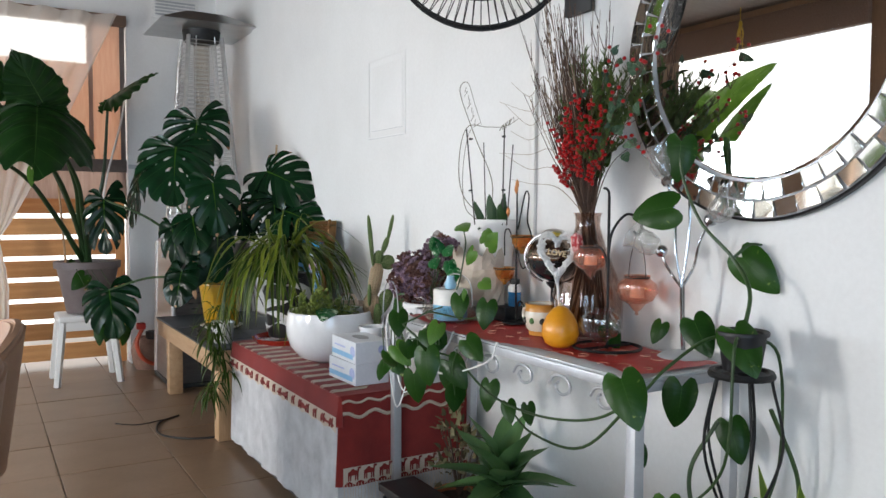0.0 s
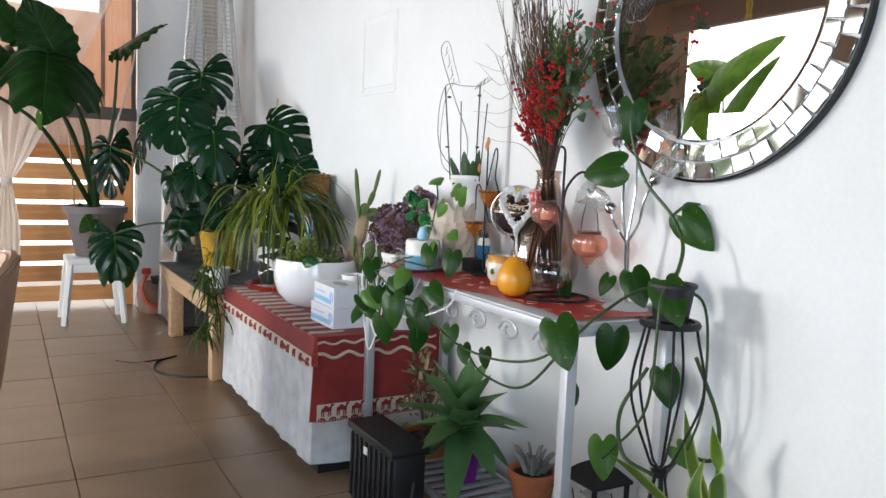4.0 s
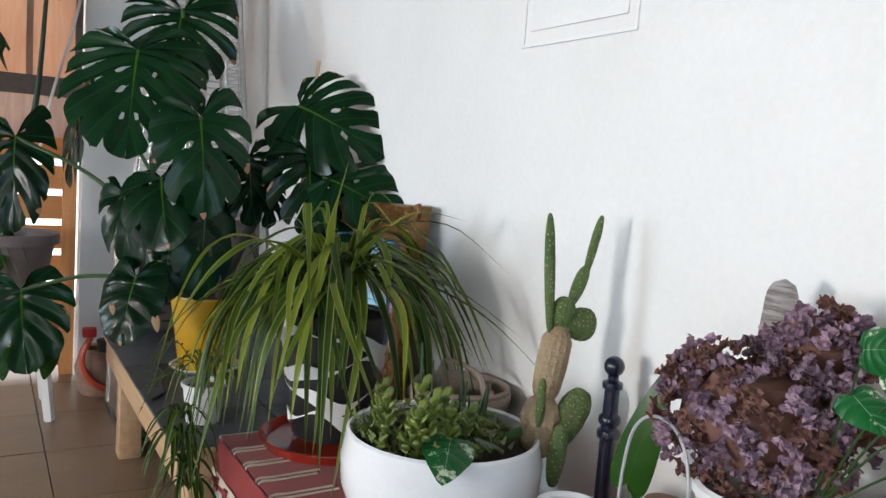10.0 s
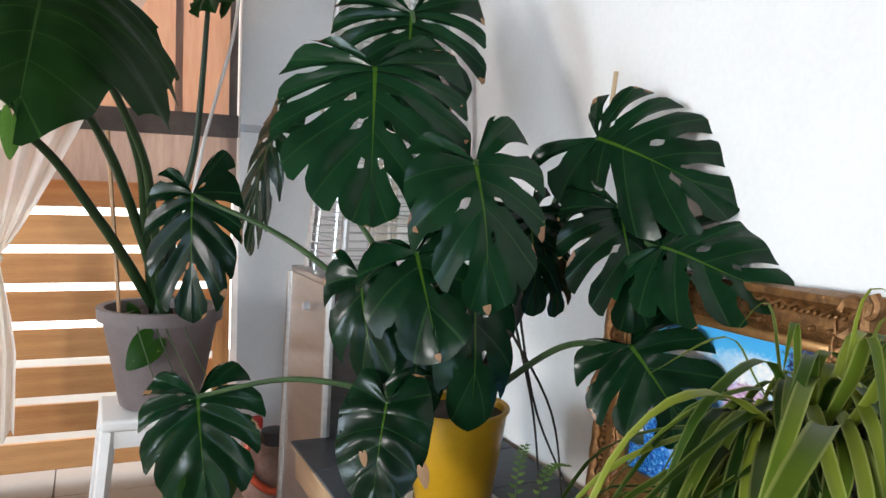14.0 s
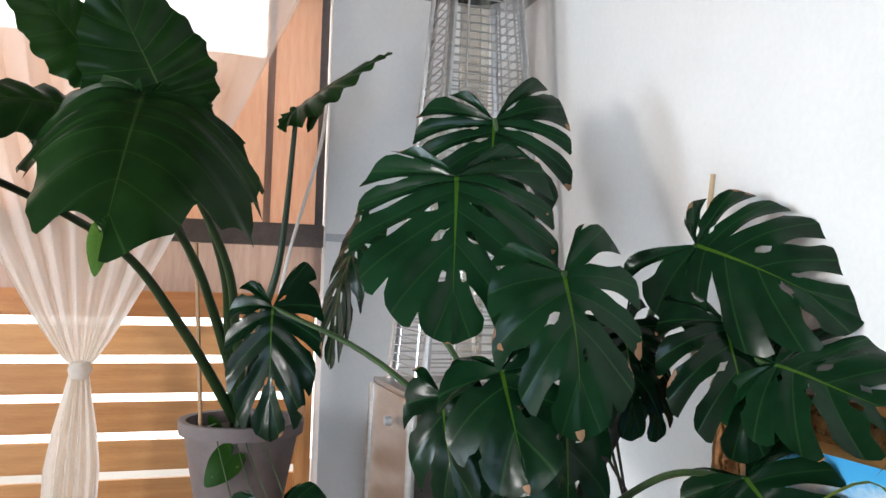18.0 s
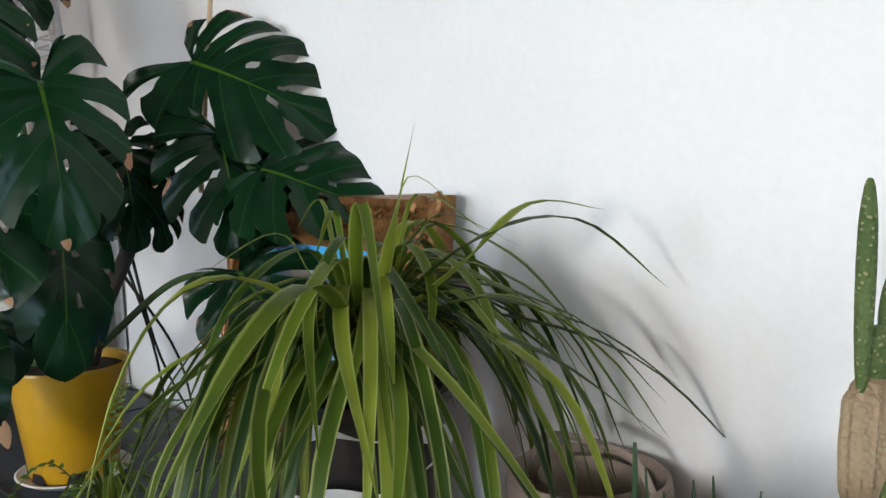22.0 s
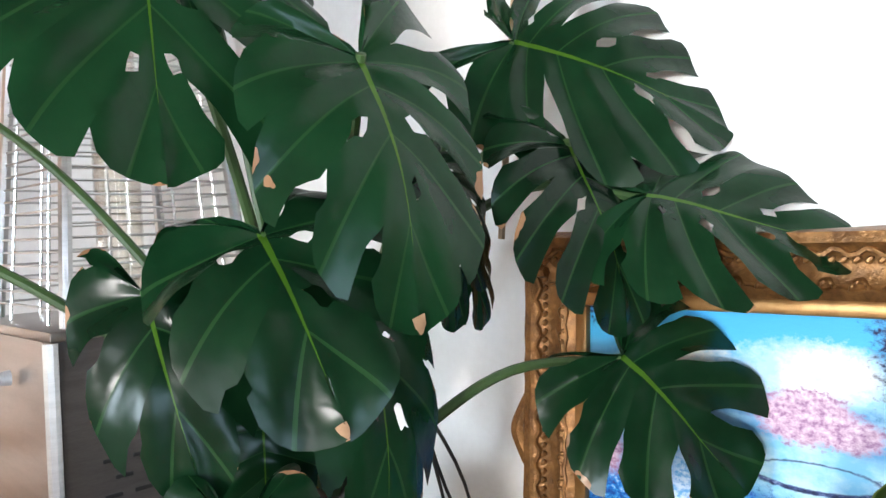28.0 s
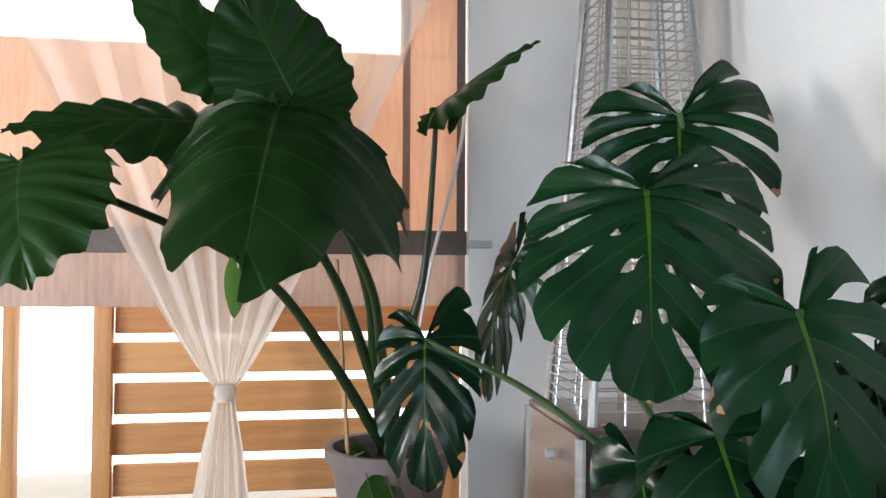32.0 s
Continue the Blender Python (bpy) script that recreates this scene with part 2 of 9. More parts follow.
BROWN_BEAM = surface("brown_beam", (0.13, 0.075, 0.05), (0.22, 0.14, 0.10), 0.6, stretch=(1, 12, 12))


def blind_fabric(name, dark, light, through):
    m, nt, b = material(name)
    tc = nt.nodes.new("ShaderNodeTexCoord")
    mp = nt.nodes.new("ShaderNodeMapping")
    mp.inputs["Scale"].default_value = (14, 14, 1.5)
    nt.links.new(tc.outputs["Object"], mp.inputs[0])
    n = node(nt, "ShaderNodeTexNoise", Scale=4.0, Detail=6.0, Roughness=0.65)
    nt.links.new(mp.outputs[0], n.inputs["Vector"])
    col = ramp(nt, n.outputs[0], (0.3, dark), (0.7, light))
    nt.links.new(col, b.inputs["Base Color"])
    b.inputs["Roughness"].default_value = 0.6
    tr = nt.nodes.new("ShaderNodeBsdfTranslucent")
    nt.links.new(col, tr.inputs[0])
    ms = nt.nodes.new("ShaderNodeMixShader")
    ms.inputs[0].default_value = through
    nt.links.new(b.outputs[0], ms.inputs[1])
    nt.links.new(tr.outputs[0], ms.inputs[2])
    nt.links.new(ms.outputs[0], nt.nodes["Material Output"].inputs[0])
    return m


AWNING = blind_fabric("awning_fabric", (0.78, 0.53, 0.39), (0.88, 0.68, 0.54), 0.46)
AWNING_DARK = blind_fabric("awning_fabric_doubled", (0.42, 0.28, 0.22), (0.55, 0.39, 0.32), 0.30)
CLEAR_PVC = glass("clear_vinyl", (0.95, 0.95, 0.94), 0.05)
BAR_METAL = surface("weathered_bar", (0.10, 0.08, 0.075), (0.19, 0.155, 0.14), 0.55, bump=0.2)


def sheer():
    m, nt, b = material("sheer_curtain")
    tc = nt.nodes.new("ShaderNodeTexCoord")
    n = node(nt, "ShaderNodeTexNoise", Scale=160.0, Detail=2.0)
    nt.links.new(tc.outputs["Object"], n.inputs["Vector"])
    nt.links.new(ramp(nt, n.outputs[0], (0.3, (0.86, 0.80, 0.74)), (0.7, (0.93, 0.89, 0.84))), b.inputs["Base Color"])
    b.inputs["Roughness"].default_value = 0.8
    tl = nt.nodes.new("ShaderNodeBsdfTranslucent")
    tl.inputs[0].default_value = (0.93, 0.88, 0.82, 1)
    m1 = nt.nodes.new("ShaderNodeMixShader")
    m1.inputs[0].default_value = 0.55
    nt.links.new(b.outputs[0], m1.inputs[1])
    nt.links.new(tl.outputs[0], m1.inputs[2])
    tr = nt.nodes.new("ShaderNodeBsdfTransparent")
    m2 = nt.nodes.new("ShaderNodeMixShader")
    sp = nt.nodes.new("ShaderNodeSeparateXYZ")
    nt.links.new(tc.outputs["Object"], sp.inputs[0])
    weave = nt.nodes.new("ShaderNodeMapRange")
    for key, value in (("From Min", 1.05), ("From Max", 2.1), ("To Min", 0.03), ("To Max", 0.50)):
        weave.inputs[key].default_value = value
    nt.links.new(sp.outputs[2], weave.inputs["Value"])
    nt.links.new(weave.outputs[0], m2.inputs[0])
    nt.links.new(m1.outputs[0], m2.inputs[1])
    nt.links.new(tr.outputs[0], m2.inputs[2])
    nt.links.new(m2.outputs[0], nt.nodes["Material Output"].inputs[0])
    return m


SHEER = sheer()
CEILING = surface("ceiling_boards", (0.07, 0.05, 0.036), (0.12, 0.085, 0.06), 0.6, scale=3, stretch=(1, 14, 14))
WARM_WALL = surface("ochre_wall", (0.20, 0.115, 0.065), (0.32, 0.20, 0.12), 0.8, scale=3, stretch=(1, 1, 0.2))

# walls; the long wall steps back a little beyond y = 5.0
solid("wall_east", merge(box(WX, WX + 0.22, 0.374, 5.0, 0, TOP), box(WX + 0.018, WX + 0.22, 5.0, END + 0.15, 0, TOP)), PLASTER,
      "white plastered wall with faint stains", kind="structure", smooth=False)
solid("wall_north", merge(box(0.944, WX + 0.018, END, END + 0.15, 0, TOP), box(LEFT - 0.2, 0.944, END, END + 0.15, 2.47, TOP)), PLASTER_END,
      "white painted panel wall beside the porch opening", kind="structure", smooth=False)
west = box(LEFT - 0.2, LEFT, BACK, END + 0.15, 2.60, TOP)
west = box(LEFT - 0.2, LEFT, BACK, END + 0.15, 0, 0.42, bm=west)
for y0, y1 in ((BACK, -1.1), (0.4, 1.70), (2.85, 3.17), (5.08, END + 0.15)):
    west = box(LEFT - 0.2, LEFT, y0, y1, 0.42, 2.60, bm=west)
solid("wall_west", west, WARM_WALL, "brown wall with four open porch windows", kind="structure", smooth=False)
solid("wall_south", merge(merge(box(LEFT - 0.2, -2.15, BACK - 0.2, BACK, 0, TOP), box(-0.15, 4.0, BACK - 0.2, BACK, 0, TOP)), merge(box(-2.15, -0.15, BACK - 0.2, BACK, 2.25, TOP), box(-2.15, -0.15, BACK - 0.2, BACK, 0, 0.25))), WARM_WALL, "plain brown wall with a wide glazed opening", kind="structure", smooth=False)
solid("wall_hall", merge(box(3.4, 3.6, BACK, 0.374, 0, TOP), box(WX + 0.22, 3.6, 0.374, 0.55, 0, TOP)), PLASTER, "plain white wall of the dim side passage", kind="structure", smooth=False)
solid("ceiling", box(LEFT - 0.2, 4.0, BACK - 0.2, END + 0.15, TOP, TOP + 0.15), CEILING, "brown timber boarded ceiling", kind="structure", smooth=False)
solid("floor_bed", box(LEFT - 0.2, 3.6, BACK, END + 0.42, -0.12, -0.008), GROUT, "dark grout bed under the floor tiles", kind="structure", smooth=False)
# the passage's door frame at the end of the long wall
frame_door = thing("door_frame", "grey-white painted door jamb at the end of the wall", "door frame", WX + 0.22, 0.374, 0, kind="structure")
part("jamb", box(-0.03, 0.03, -0.07, 0.0, 0, 2.1, 0.004), WHITE_PAINT, frame_door)
part("stop", box(-0.055, -0.03, -0.03, -0.001, 0, 2.1, 0.003), WHITE_PAINT, frame_door)
solid("passage_cabinet", merge(box(2.5, 3.0, -0.3, 0.3, 0, 0.62, 0.01), box(2.48, 3.02, -0.32, 0.32, 0.62, 0.65, 0.005)), surface("dark_cabinet", (0.05, 0.035, 0.03), (0.10, 0.07, 0.05), 0.4), "dark wooden cabinet in the dim passage", "cabinet")

# brown header over the porch opening, beam over the side window
solid("trim_header", box(LEFT, 0.944, END - 0.02, END + 0.10, 2.40, 2.47, 0.004), BROWN_BEAM, "brown wooden header over the porch opening", kind="structure")
solid("trim_side_header", box(LEFT - 0.02, LEFT + 0.05, 3.17, 5.08, 2.43, 2.66, 0.01), BROWN_BEAM, "brown rolled blind along the side window's top", kind="structure")

# pine slat fence beyond the porch opening
fence = thing("slat_fence", "pine slat fence with light gaps between boards", "fence", 0, 6.12, 0, kind="structure")
slat = link_mesh("slat", box(-0.615, 0.615, -0.011, 0.011, -0.058, 0.058, 0.003, 1), PINE)
for i in range(8):
    s = new("slat", slat)
    s.parent = fence
    s.matrix_basis = pose(0.268 + 0.004 * (i % 2), 0, 0.098 + 0.1487 * i)
for x in (-0.375, 0.905):
    part("post", box(x - 0.032, x + 0.032, -0.05, -0.013, 0, 1.42, 0.003), PINE_X, fence)
gate = thing("open_gate", "narrow pine post of an open gate outside", "gate", -0.70, 6.12, 0, kind="structure")
part("post", box(-0.02, 0.02, -0.03, 0.03, 0, 1.42, 0.003), PINE_X, gate)

# roll-down awning: brown fabric with a clear window, weight bar and doubled hem
awn = thing("porch_blind", "brown translucent roll-down blind with clear vinyl window", "blind", 0, END + 0.05, 0)
ax0, ax1 = -2.2, 0.935
bm = box(ax0, ax1, -0.002, 0.002, 1.44, 2.125)
bm = box(0.69, ax1, -0.002, 0.002, 2.125, 2.46, bm=bm)
bm = box(ax0, -1.7, -0.002, 0.002, 2.125, 2.46, bm=bm)
bm = box(-1.7, 0.69, -0.002, 0.002, 2.44, 2.46, bm=bm)
part("fabric", bm, AWNING, awn, smooth=False)
part("clear_window", box(-1.7, 0.69, -0.001, 0.001, 2.125, 2.44), CLEAR_PVC, awn, "clear vinyl pane glowing with daylight")
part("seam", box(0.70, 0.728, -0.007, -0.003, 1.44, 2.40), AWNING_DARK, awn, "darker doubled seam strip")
part("edge_strip", box(0.905, 0.937, -0.009, -0.004, 1.2, 2.42), BAR_METAL, awn, "dark edge strip")
part("weight_bar", box(ax0, 0.94, -0.03, -0.008, 1.375, 1.465, 0.004), BAR_METAL, awn, "weathered dark weight bar")
part("bar_end", box(0.943, 1.03, -0.062, -0.052, 1.40, 1.43, 0.003), GREY_METAL, awn)
bm = bmesh.new()
n = 60
rows = []
for i in range(n + 1):
    x = ax0 + (ax1 - ax0) * i / n
    w = 0.006 * math.sin(i * 0.9) + 0.004 * math.sin(i * 2.3)
    rows.append([bm.verts.new((x, -0.012 + w * k, 1.375 - 0.19 * k)) for k in (0, 0.4, 0.8, 1.0)])
for a, b in zip(rows, rows[1:]):
    for k in range(3):
        bm.faces.new((a[k], b[k], b[k + 1], a[k + 1]))
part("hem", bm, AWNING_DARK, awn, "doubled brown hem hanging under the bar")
solid("blind_cord", tube([(0.93, END - 0.03, 2.0), (0.90, END - 0.04, 1.75), (0.80, END - 0.05, 1.36), (0.755, END - 0.04, 1.1)], 0.007, n=6), WHITE_PLASTIC, "white tension strap of the blind", "strap")

# sheer curtain tied in a knot
cur = thing("sheer_curtain", "cream sheer curtain tied in a knot", "curtain", 0.10, 5.70, 0)
bm = bmesh.new()
rows = []
levels = [2.42, 2.3, 2.1, 1.9, 1.7, 1.5, 1.35, 1.2, 1.1, 1.02, 0.96, 0.93]
for z in levels:
    k = (z - 0.93) / (2.42 - 0.93)
    half = 0.028 + 0.74 * k ** 0.85
    mid = -0.08 * k + 0.06 * k * k
    row = []
    for i in range(97):
        u = i / 96 * 2 - 1
        fold = (0.012 + 0.03 * min(1, k * 2)) * math.sin(u * 24 + 0.6 * math.sin(z * 3)) + 0.007 * math.sin(u * 53 + z)
        row.append(bm.verts.new((mid + half * u, fold * (0.55 + 0.45 * k), z)))
    rows.append(row)
for a, b in zip(rows, rows[1:]):
    for i in range(96):
        bm.faces.new((a[i], a[i + 1], b[i + 1], b[i]))
part("upper_drape", bm, SHEER, cur)
bm = bmesh.new()
rows = []
for z in (0.91, 0.88, 0.82, 0.72, 0.6, 0.48, 0.38, 0.31):
    k = (0.91 - z) / 0.6
    half = 0.03 + 0.055 * min(1.0, k * 2.2)
    row = []
    for i in range(49):
        u = i / 48 * 2 - 1
        fold = 0.02 * math.sin(u * 16 + 1) + 0.008 * math.sin(u * 33)
        row.append(bm.verts.new((-0.015 * k + half * u, fold, z + 0.02 * math.sin(u * 9) * (k > 0.9))))
    rows.append(row)
for a, b in zip(rows, rows[1:]):
    for i in range(48):
        bm.faces.new((a[i], a[i + 1], b[i + 1], b[i]))
part("tail", bm, SHEER, cur)
bm = lathe([(0, -0.035), (0.028, -0.028), (0.038, 0), (0.03, 0.026), (0, 0.034)], 16, wobble=lambda a, z: 1 + 0.12 * math.sin(3 * a + z * 90))
part("knot", bm, SHEER, cur).matrix_basis = pose(0, 0, 0.92)

# outside: one sheet of bright paved ground
PAVING = surface("outdoor_paving", (0.40, 0.37, 0.33), (0.55, 0.51, 0.46), 0.9, scale=2)
solid("ground", box(-400, 400, -400, 400, -0.3, -0.14), PAVING, "pale sunlit paving outside the porch", kind="structure", smooth=False)

# bright hazy distance beyond the fence and the side windows
def daylight(name, color, strength):
    m, nt, b = material(name)
    em = nt.nodes.new("ShaderNodeEmission")
    em.inputs[0].default_value, em.inputs[1].default_value = (*color, 1), strength
    nt.links.new(em.outputs[0], nt.nodes["Material Output"].inputs[0])
    return m


hazy = daylight("bright_distance", (1.0, 0.98, 0.95), 3.4)
solid("backdrop", box(-8.99, 5, 9.0, 9.05, -0.13, 7.5), hazy, "blown-out daylight beyond the porch fence", kind="structure", smooth=False)

solid("backdrop_west", box(-9.05, -9.0, -6, 10, -0.13, 7.5), daylight("bright_distance_west", (0.94, 0.97, 1.0), 2.2), "blown-out daylight beyond the side windows", kind="structure", smooth=False)

# wall fittings
acc = thing("access_panel", "flush white access cover with thin frame lines", "wall panel", WX, 3.08, 1.62)
part("outer_rim", merge(merge(box(-0.003, 0, -0.178, 0.178, 0.168, 0.175), box(-0.003, 0, -0.178, 0.178, -0.178, -0.171)),
                        merge(box(-0.003, 0, 0.171, 0.178, -0.171, 0.168), box(-0.003, 0, -0.178, -0.171, -0.171, 0.168))), PLASTER, acc, smooth=False)
part("cover", box(-0.0025, -0.001, -0.150, 0.150, -0.145, 0.142, 0.0005), PLASTER, acc, smooth=False)
part("gap_line", box(-0.0036, -0.0027, -0.150, 0.150, -0.1453, -0.1440), GREY_METAL, acc, smooth=False)
part("gap_line", box(-0.0040, -0.0031, -0.178, 0.178, -0.1792, -0.1779), GREY_METAL, acc, smooth=False)
sw = thing("light_switch", "white light switch with a small round knob", "switch", WX, 0.568, 1.238)
part("plate", box(-0.009, 0, -0.0425, 0.0425, -0.0385, 0.0385, 0.004, 3), WHITE_PLASTIC, sw)
part("inset", box(-0.013, -0.009, -0.026, 0.026, -0.022, 0.022, 0.002), WHITE_PLASTIC, sw)
part("knob", lathe([(0.011, 0), (0.011, 0.008), (0.009, 0.011), (0, 0.0115)], 18, m=pose(-0.012, 0.004, 0, 0, -90, 0)), GREY_METAL, sw, "grey dimmer knob")
duct = thing("cable_duct", "white plastic cable duct up the wall", "cable duct", WX, 2.0175, 1.0)
part("channel", box(-0.011, 0, -0.0125, 0.0125, 0, TOP - 1.0, 0.002), WHITE_PLASTIC, duct)
part("cover", box(-0.015, -0.0112, -0.0135, 0.0135, 0, TOP - 1.002, 0.0015), WHITE_PLASTIC, duct)
vent = thing("air_vent", "white wall vent with dark slats", "vent", 1.28, END, 2.56)
part("frame", box(-0.16, 0.16, -0.02, 0, -0.07, 0.07, 0.004), WHITE_PLASTIC, vent)
for i in range(5):
    part("slat", box(-0.14, 0.14, -0.026, -0.021, -0.052 + 0.023 * i, -0.04 + 0.023 * i), GREY_METAL, vent, smooth=False)

# ---- bench with slate top ----
bench = thing("slate_bench", "low pine bench topped with dark slate tiles", "bench", 0, 0, 0)
bx0, bx1, by0, by1, bz = 0.93, 1.53, 3.66, 4.95, 0.46
part("front_rail", box(bx0 + 0.012, bx0 + 0.045, by0 + 0.02, by1 - 0.02, bz - 0.105, bz - 0.022, 0.004), BIRCH, bench)
part("back_rail", box(bx1 - 0.04, bx1 - 0.01, by0 + 0.02, by1 - 0.02, bz - 0.105, bz - 0.022, 0.004), BIRCH, bench)
part("side_rail", box(bx0 + 0.046, bx1 - 0.041, by0 + 0.02, by0 + 0.05, bz - 0.105, bz - 0.022, 0.004), BIRCH, bench)
part("side_rail", box(bx0 + 0.046, bx1 - 0.041, by1 - 0.05, by1 - 0.02, bz - 0.105, bz - 0.022, 0.004), BIRCH, bench)
part("underboard", box(bx0 + 0.004, bx1 - 0.004, by0 + 0.006, by1 - 0.006, bz - 0.021, bz - 0.009, 0.002), BIRCH, bench)
for x in (bx0 + 0.05, bx1 - 0.13):
    for y in (by0 + 0.055, by1 - 0.135):
        part("leg", box(x, x + 0.08, y, y + 0.08, 0, bz - 0.022, 0.006), surface("bench_leg_wood", (0.44, 0.26, 0.13), (0.60, 0.40, 0.23), 0.5, stretch=(14, 14, 1.2)) if x < 1.1 and y < 4 else BIRCH, bench)
for i in range(5):
    for k in range(2):
        y0 = by0 + i * (by1 - by0) / 5
        x0 = bx0 + k * 0.3
        part("tile", box(x0 + 0.002, x0 + 0.298, y0 + 0.002, y0 + 0.256, bz - 0.008, bz + 0.001 * ((i + k) % 2), 0.0015, 1), SLATE, bench)

# ---- chest under a red woven cloth ----
cx0, cx1, cy0, cy1, cz = 1.03, 1.53, 2.36, 3.60, 0.50
chest = thing("chest", "dark low chest on plinth under red cloth", "chest", 0, 0, 0)
part("body", box(cx0, cx1, cy0, cy1, 0.05, cz, 0.006), surface("chest_wood", (0.03, 0.022, 0.018), (0.06, 0.045, 0.035), 0.5), chest)
part("plinth", box(cx0 + 0.02, cx1, cy0 + 0.02, cy1 - 0.02, 0, 0.05), BLACK_PLASTIC, chest)
CLOTH_RED = surface("red_woven_cloth", (0.165, 0.012, 0.011), (0.26, 0.024, 0.018), 0.9, scale=10, fine=260, bump=0.4, sheen=0.1)
CLOTH_CREAM = surface("cream_weave", (0.46, 0.37, 0.29), (0.62, 0.53, 0.43), 0.9, fine=260, bump=0.4)
CLOTH_WHITE = surface("white_cloth", (0.38, 0.38, 0.39), (0.60, 0.60, 0.61), 0.9, scale=14, fine=220, bump=0.25)


def skirt(x0, x1, y0, y1, top, drop, wave, n=64, lift=0.0):
    """Cloth hanging over the front (x0) and the near end (y0) of a box."""
    bm = bmesh.new()
    path = [(x0, y1 + (y0 - y1) * i / n, i / n) for i in range(n + 1)] + [(x0 + (x1 - x0) * i / 24, y0, 1 + i / 24) for i in range(1, 25)]
    rows = []
    for i, (x, y, t) in enumerate(path):
        col = []
        for k in range(7):
            f = k / 6
            w = wave * f * (math.sin(i * 0.55) + 0.5 * math.sin(i * 1.31 + 1))
            dx, dy = (-0.006 - w * 0.5 - 0.012 * f, 0) if t <= 1 else (0, -0.006 - w * 0.5 - 0.012 * f)
            col.append(bm.verts.new((x + dx, y + dy, top - drop * f + lift * f * math.sin(i * 0.4))))
        rows.append(col)
    for a, b in zip(rows, rows[1:]):
        for k in range(6):
            bm.faces.new((a[k], b[k], b[k + 1], a[k + 1]))
    return bm


under = thing("white_tablecloth", "white cloth hanging to the floor over chest", "tablecloth", 0, 0, 0)
part("skirt", skirt(cx0 - 0.004, cx1 - 0.02, cy0 - 0.004, cy1, cz + 0.003, 0.455, 0.012), CLOTH_WHITE, under)
part("top", box(cx0 - 0.008, cx1, cy0 - 0.008, cy1, cz + 0.0005, cz + 0.0035), CLOTH_WHITE, under)
red = thing("red_woven_cloth", "red woven cloth with cream stripes and camel border", "tablecloth", 0, 0, 0)
part("top", box(cx0 - 0.012, cx1, cy0 - 0.012, cy1 - 0.02, cz + 0.004, cz + 0.009, 0.002), CLOTH_RED, red)
part("front_drop", skirt(cx0 - 0.012, cx0 - 0.010, cy0 - 0.016, cy1 - 0.02, cz + 0.008, 0.10, 0.004), CLOTH_RED, red)
part("end_drop", skirt(cx0 - 0.010, cx1 - 0.02, cy0 - 0.018, cy0 - 0.012, cz + 0.008, 0.30, 0.008, n=2), CLOTH_RED, red)

# ---- console table ----
con = thing("console_table", "grey metal console table with scrollwork and slatted shelf", "console table", 0, 0, 0)
kx0, kx1, ky0, ky1, kz = 1.195, 1.53, 1.19, 2.33, 0.765
for x in (kx0 + 0.014, kx1 - 0.014):
    for y in (ky0 + 0.014, ky1 - 0.014):
        part("leg", box(x - 0.014, x + 0.014, y - 0.014, y + 0.014, 0, kz - 0.03, 0.002), GREY_METAL, con)
part("rail", box(kx0, kx1, ky0, ky0 + 0.03, kz - 0.03, kz - 0.006, 0.003), GREY_METAL, con)
part("rail", box(kx0, kx1, ky1 - 0.03, ky1, kz - 0.03, kz - 0.006, 0.003), GREY_METAL, con)
part("rail", box(kx0, kx0 + 0.03, ky0 + 0.03, ky1 - 0.03, kz - 0.03, kz - 0.006, 0.003), GREY_METAL, con)
part("rail", box(kx1 - 0.03, kx1, ky0 + 0.03, ky1 - 0.03, kz - 0.03, kz - 0.006, 0.003), GREY_METAL, con)
part("glass_top", box(kx0 + 0.005, kx1 - 0.005, ky0 + 0.005, ky1 - 0.005, kz - 0.006, kz, 0.001), glass("table_glass", (0.85, 0.9, 0.9), 0.1, 0.5), con, "frosted glass top")
sz = 0.11
part("shelf_rail", box(kx0 + 0.028, kx0 + 0.045, ky0 + 0.028, ky1 - 0.028, sz - 0.02, sz, 0.002), GREY_METAL, con)
part("shelf_rail", box(kx1 - 0.045, kx1 - 0.028, ky0 + 0.028, ky1 - 0.028, sz - 0.02, sz, 0.002), GREY_METAL, con)
for i in range(21):
    y = ky0 + 0.06 + i * 0.05
    part("shelf_slat", box(kx0 + 0.046, kx1 - 0.046, y - 0.011, y + 0.011, sz - 0.012, sz - 0.002, 0.002), GREY_METAL, con)

# ---- mirror ----
MIRROR = surface("mirror", (0.93, 0.93, 0.93), (0.95, 0.95, 0.95), 0.01, 1.0, bump=0.0)
BEVEL_GLASS = surface("mirror_tile", (0.80, 0.78, 0.72), (0.92, 0.91, 0.88), 0.05, 1.0, bump=0.0, rnd=0.3)
mir = thing("round_mirror", "round mirror framed by two rings of mirror tiles", "mirror", WX, 1.165, 1.515)
face = pose(0, 0, 0, 0, -90, 0)
part("backing", lathe([(0, 0.0), (0.41, 0.0), (0.413, 0.006), (0.413, 0.022), (0.408, 0.024), (0.406, 0.016), (0, 0.014)], 64, m=face), BLACK_IRON, mir, "thin black rim")
part("ring_bed", lathe([(0.316, 0.016), (0.316, 0.0215), (0.406, 0.0215), (0.406, 0.016)], 64, m=face), GREY_METAL, mir)
part("glass", lathe([(0.318, 0.0), (0.318, 0.020), (0.310, 0.0225), (0, 0.0225)], 64, m=face), MIRROR, mir, smooth=False)
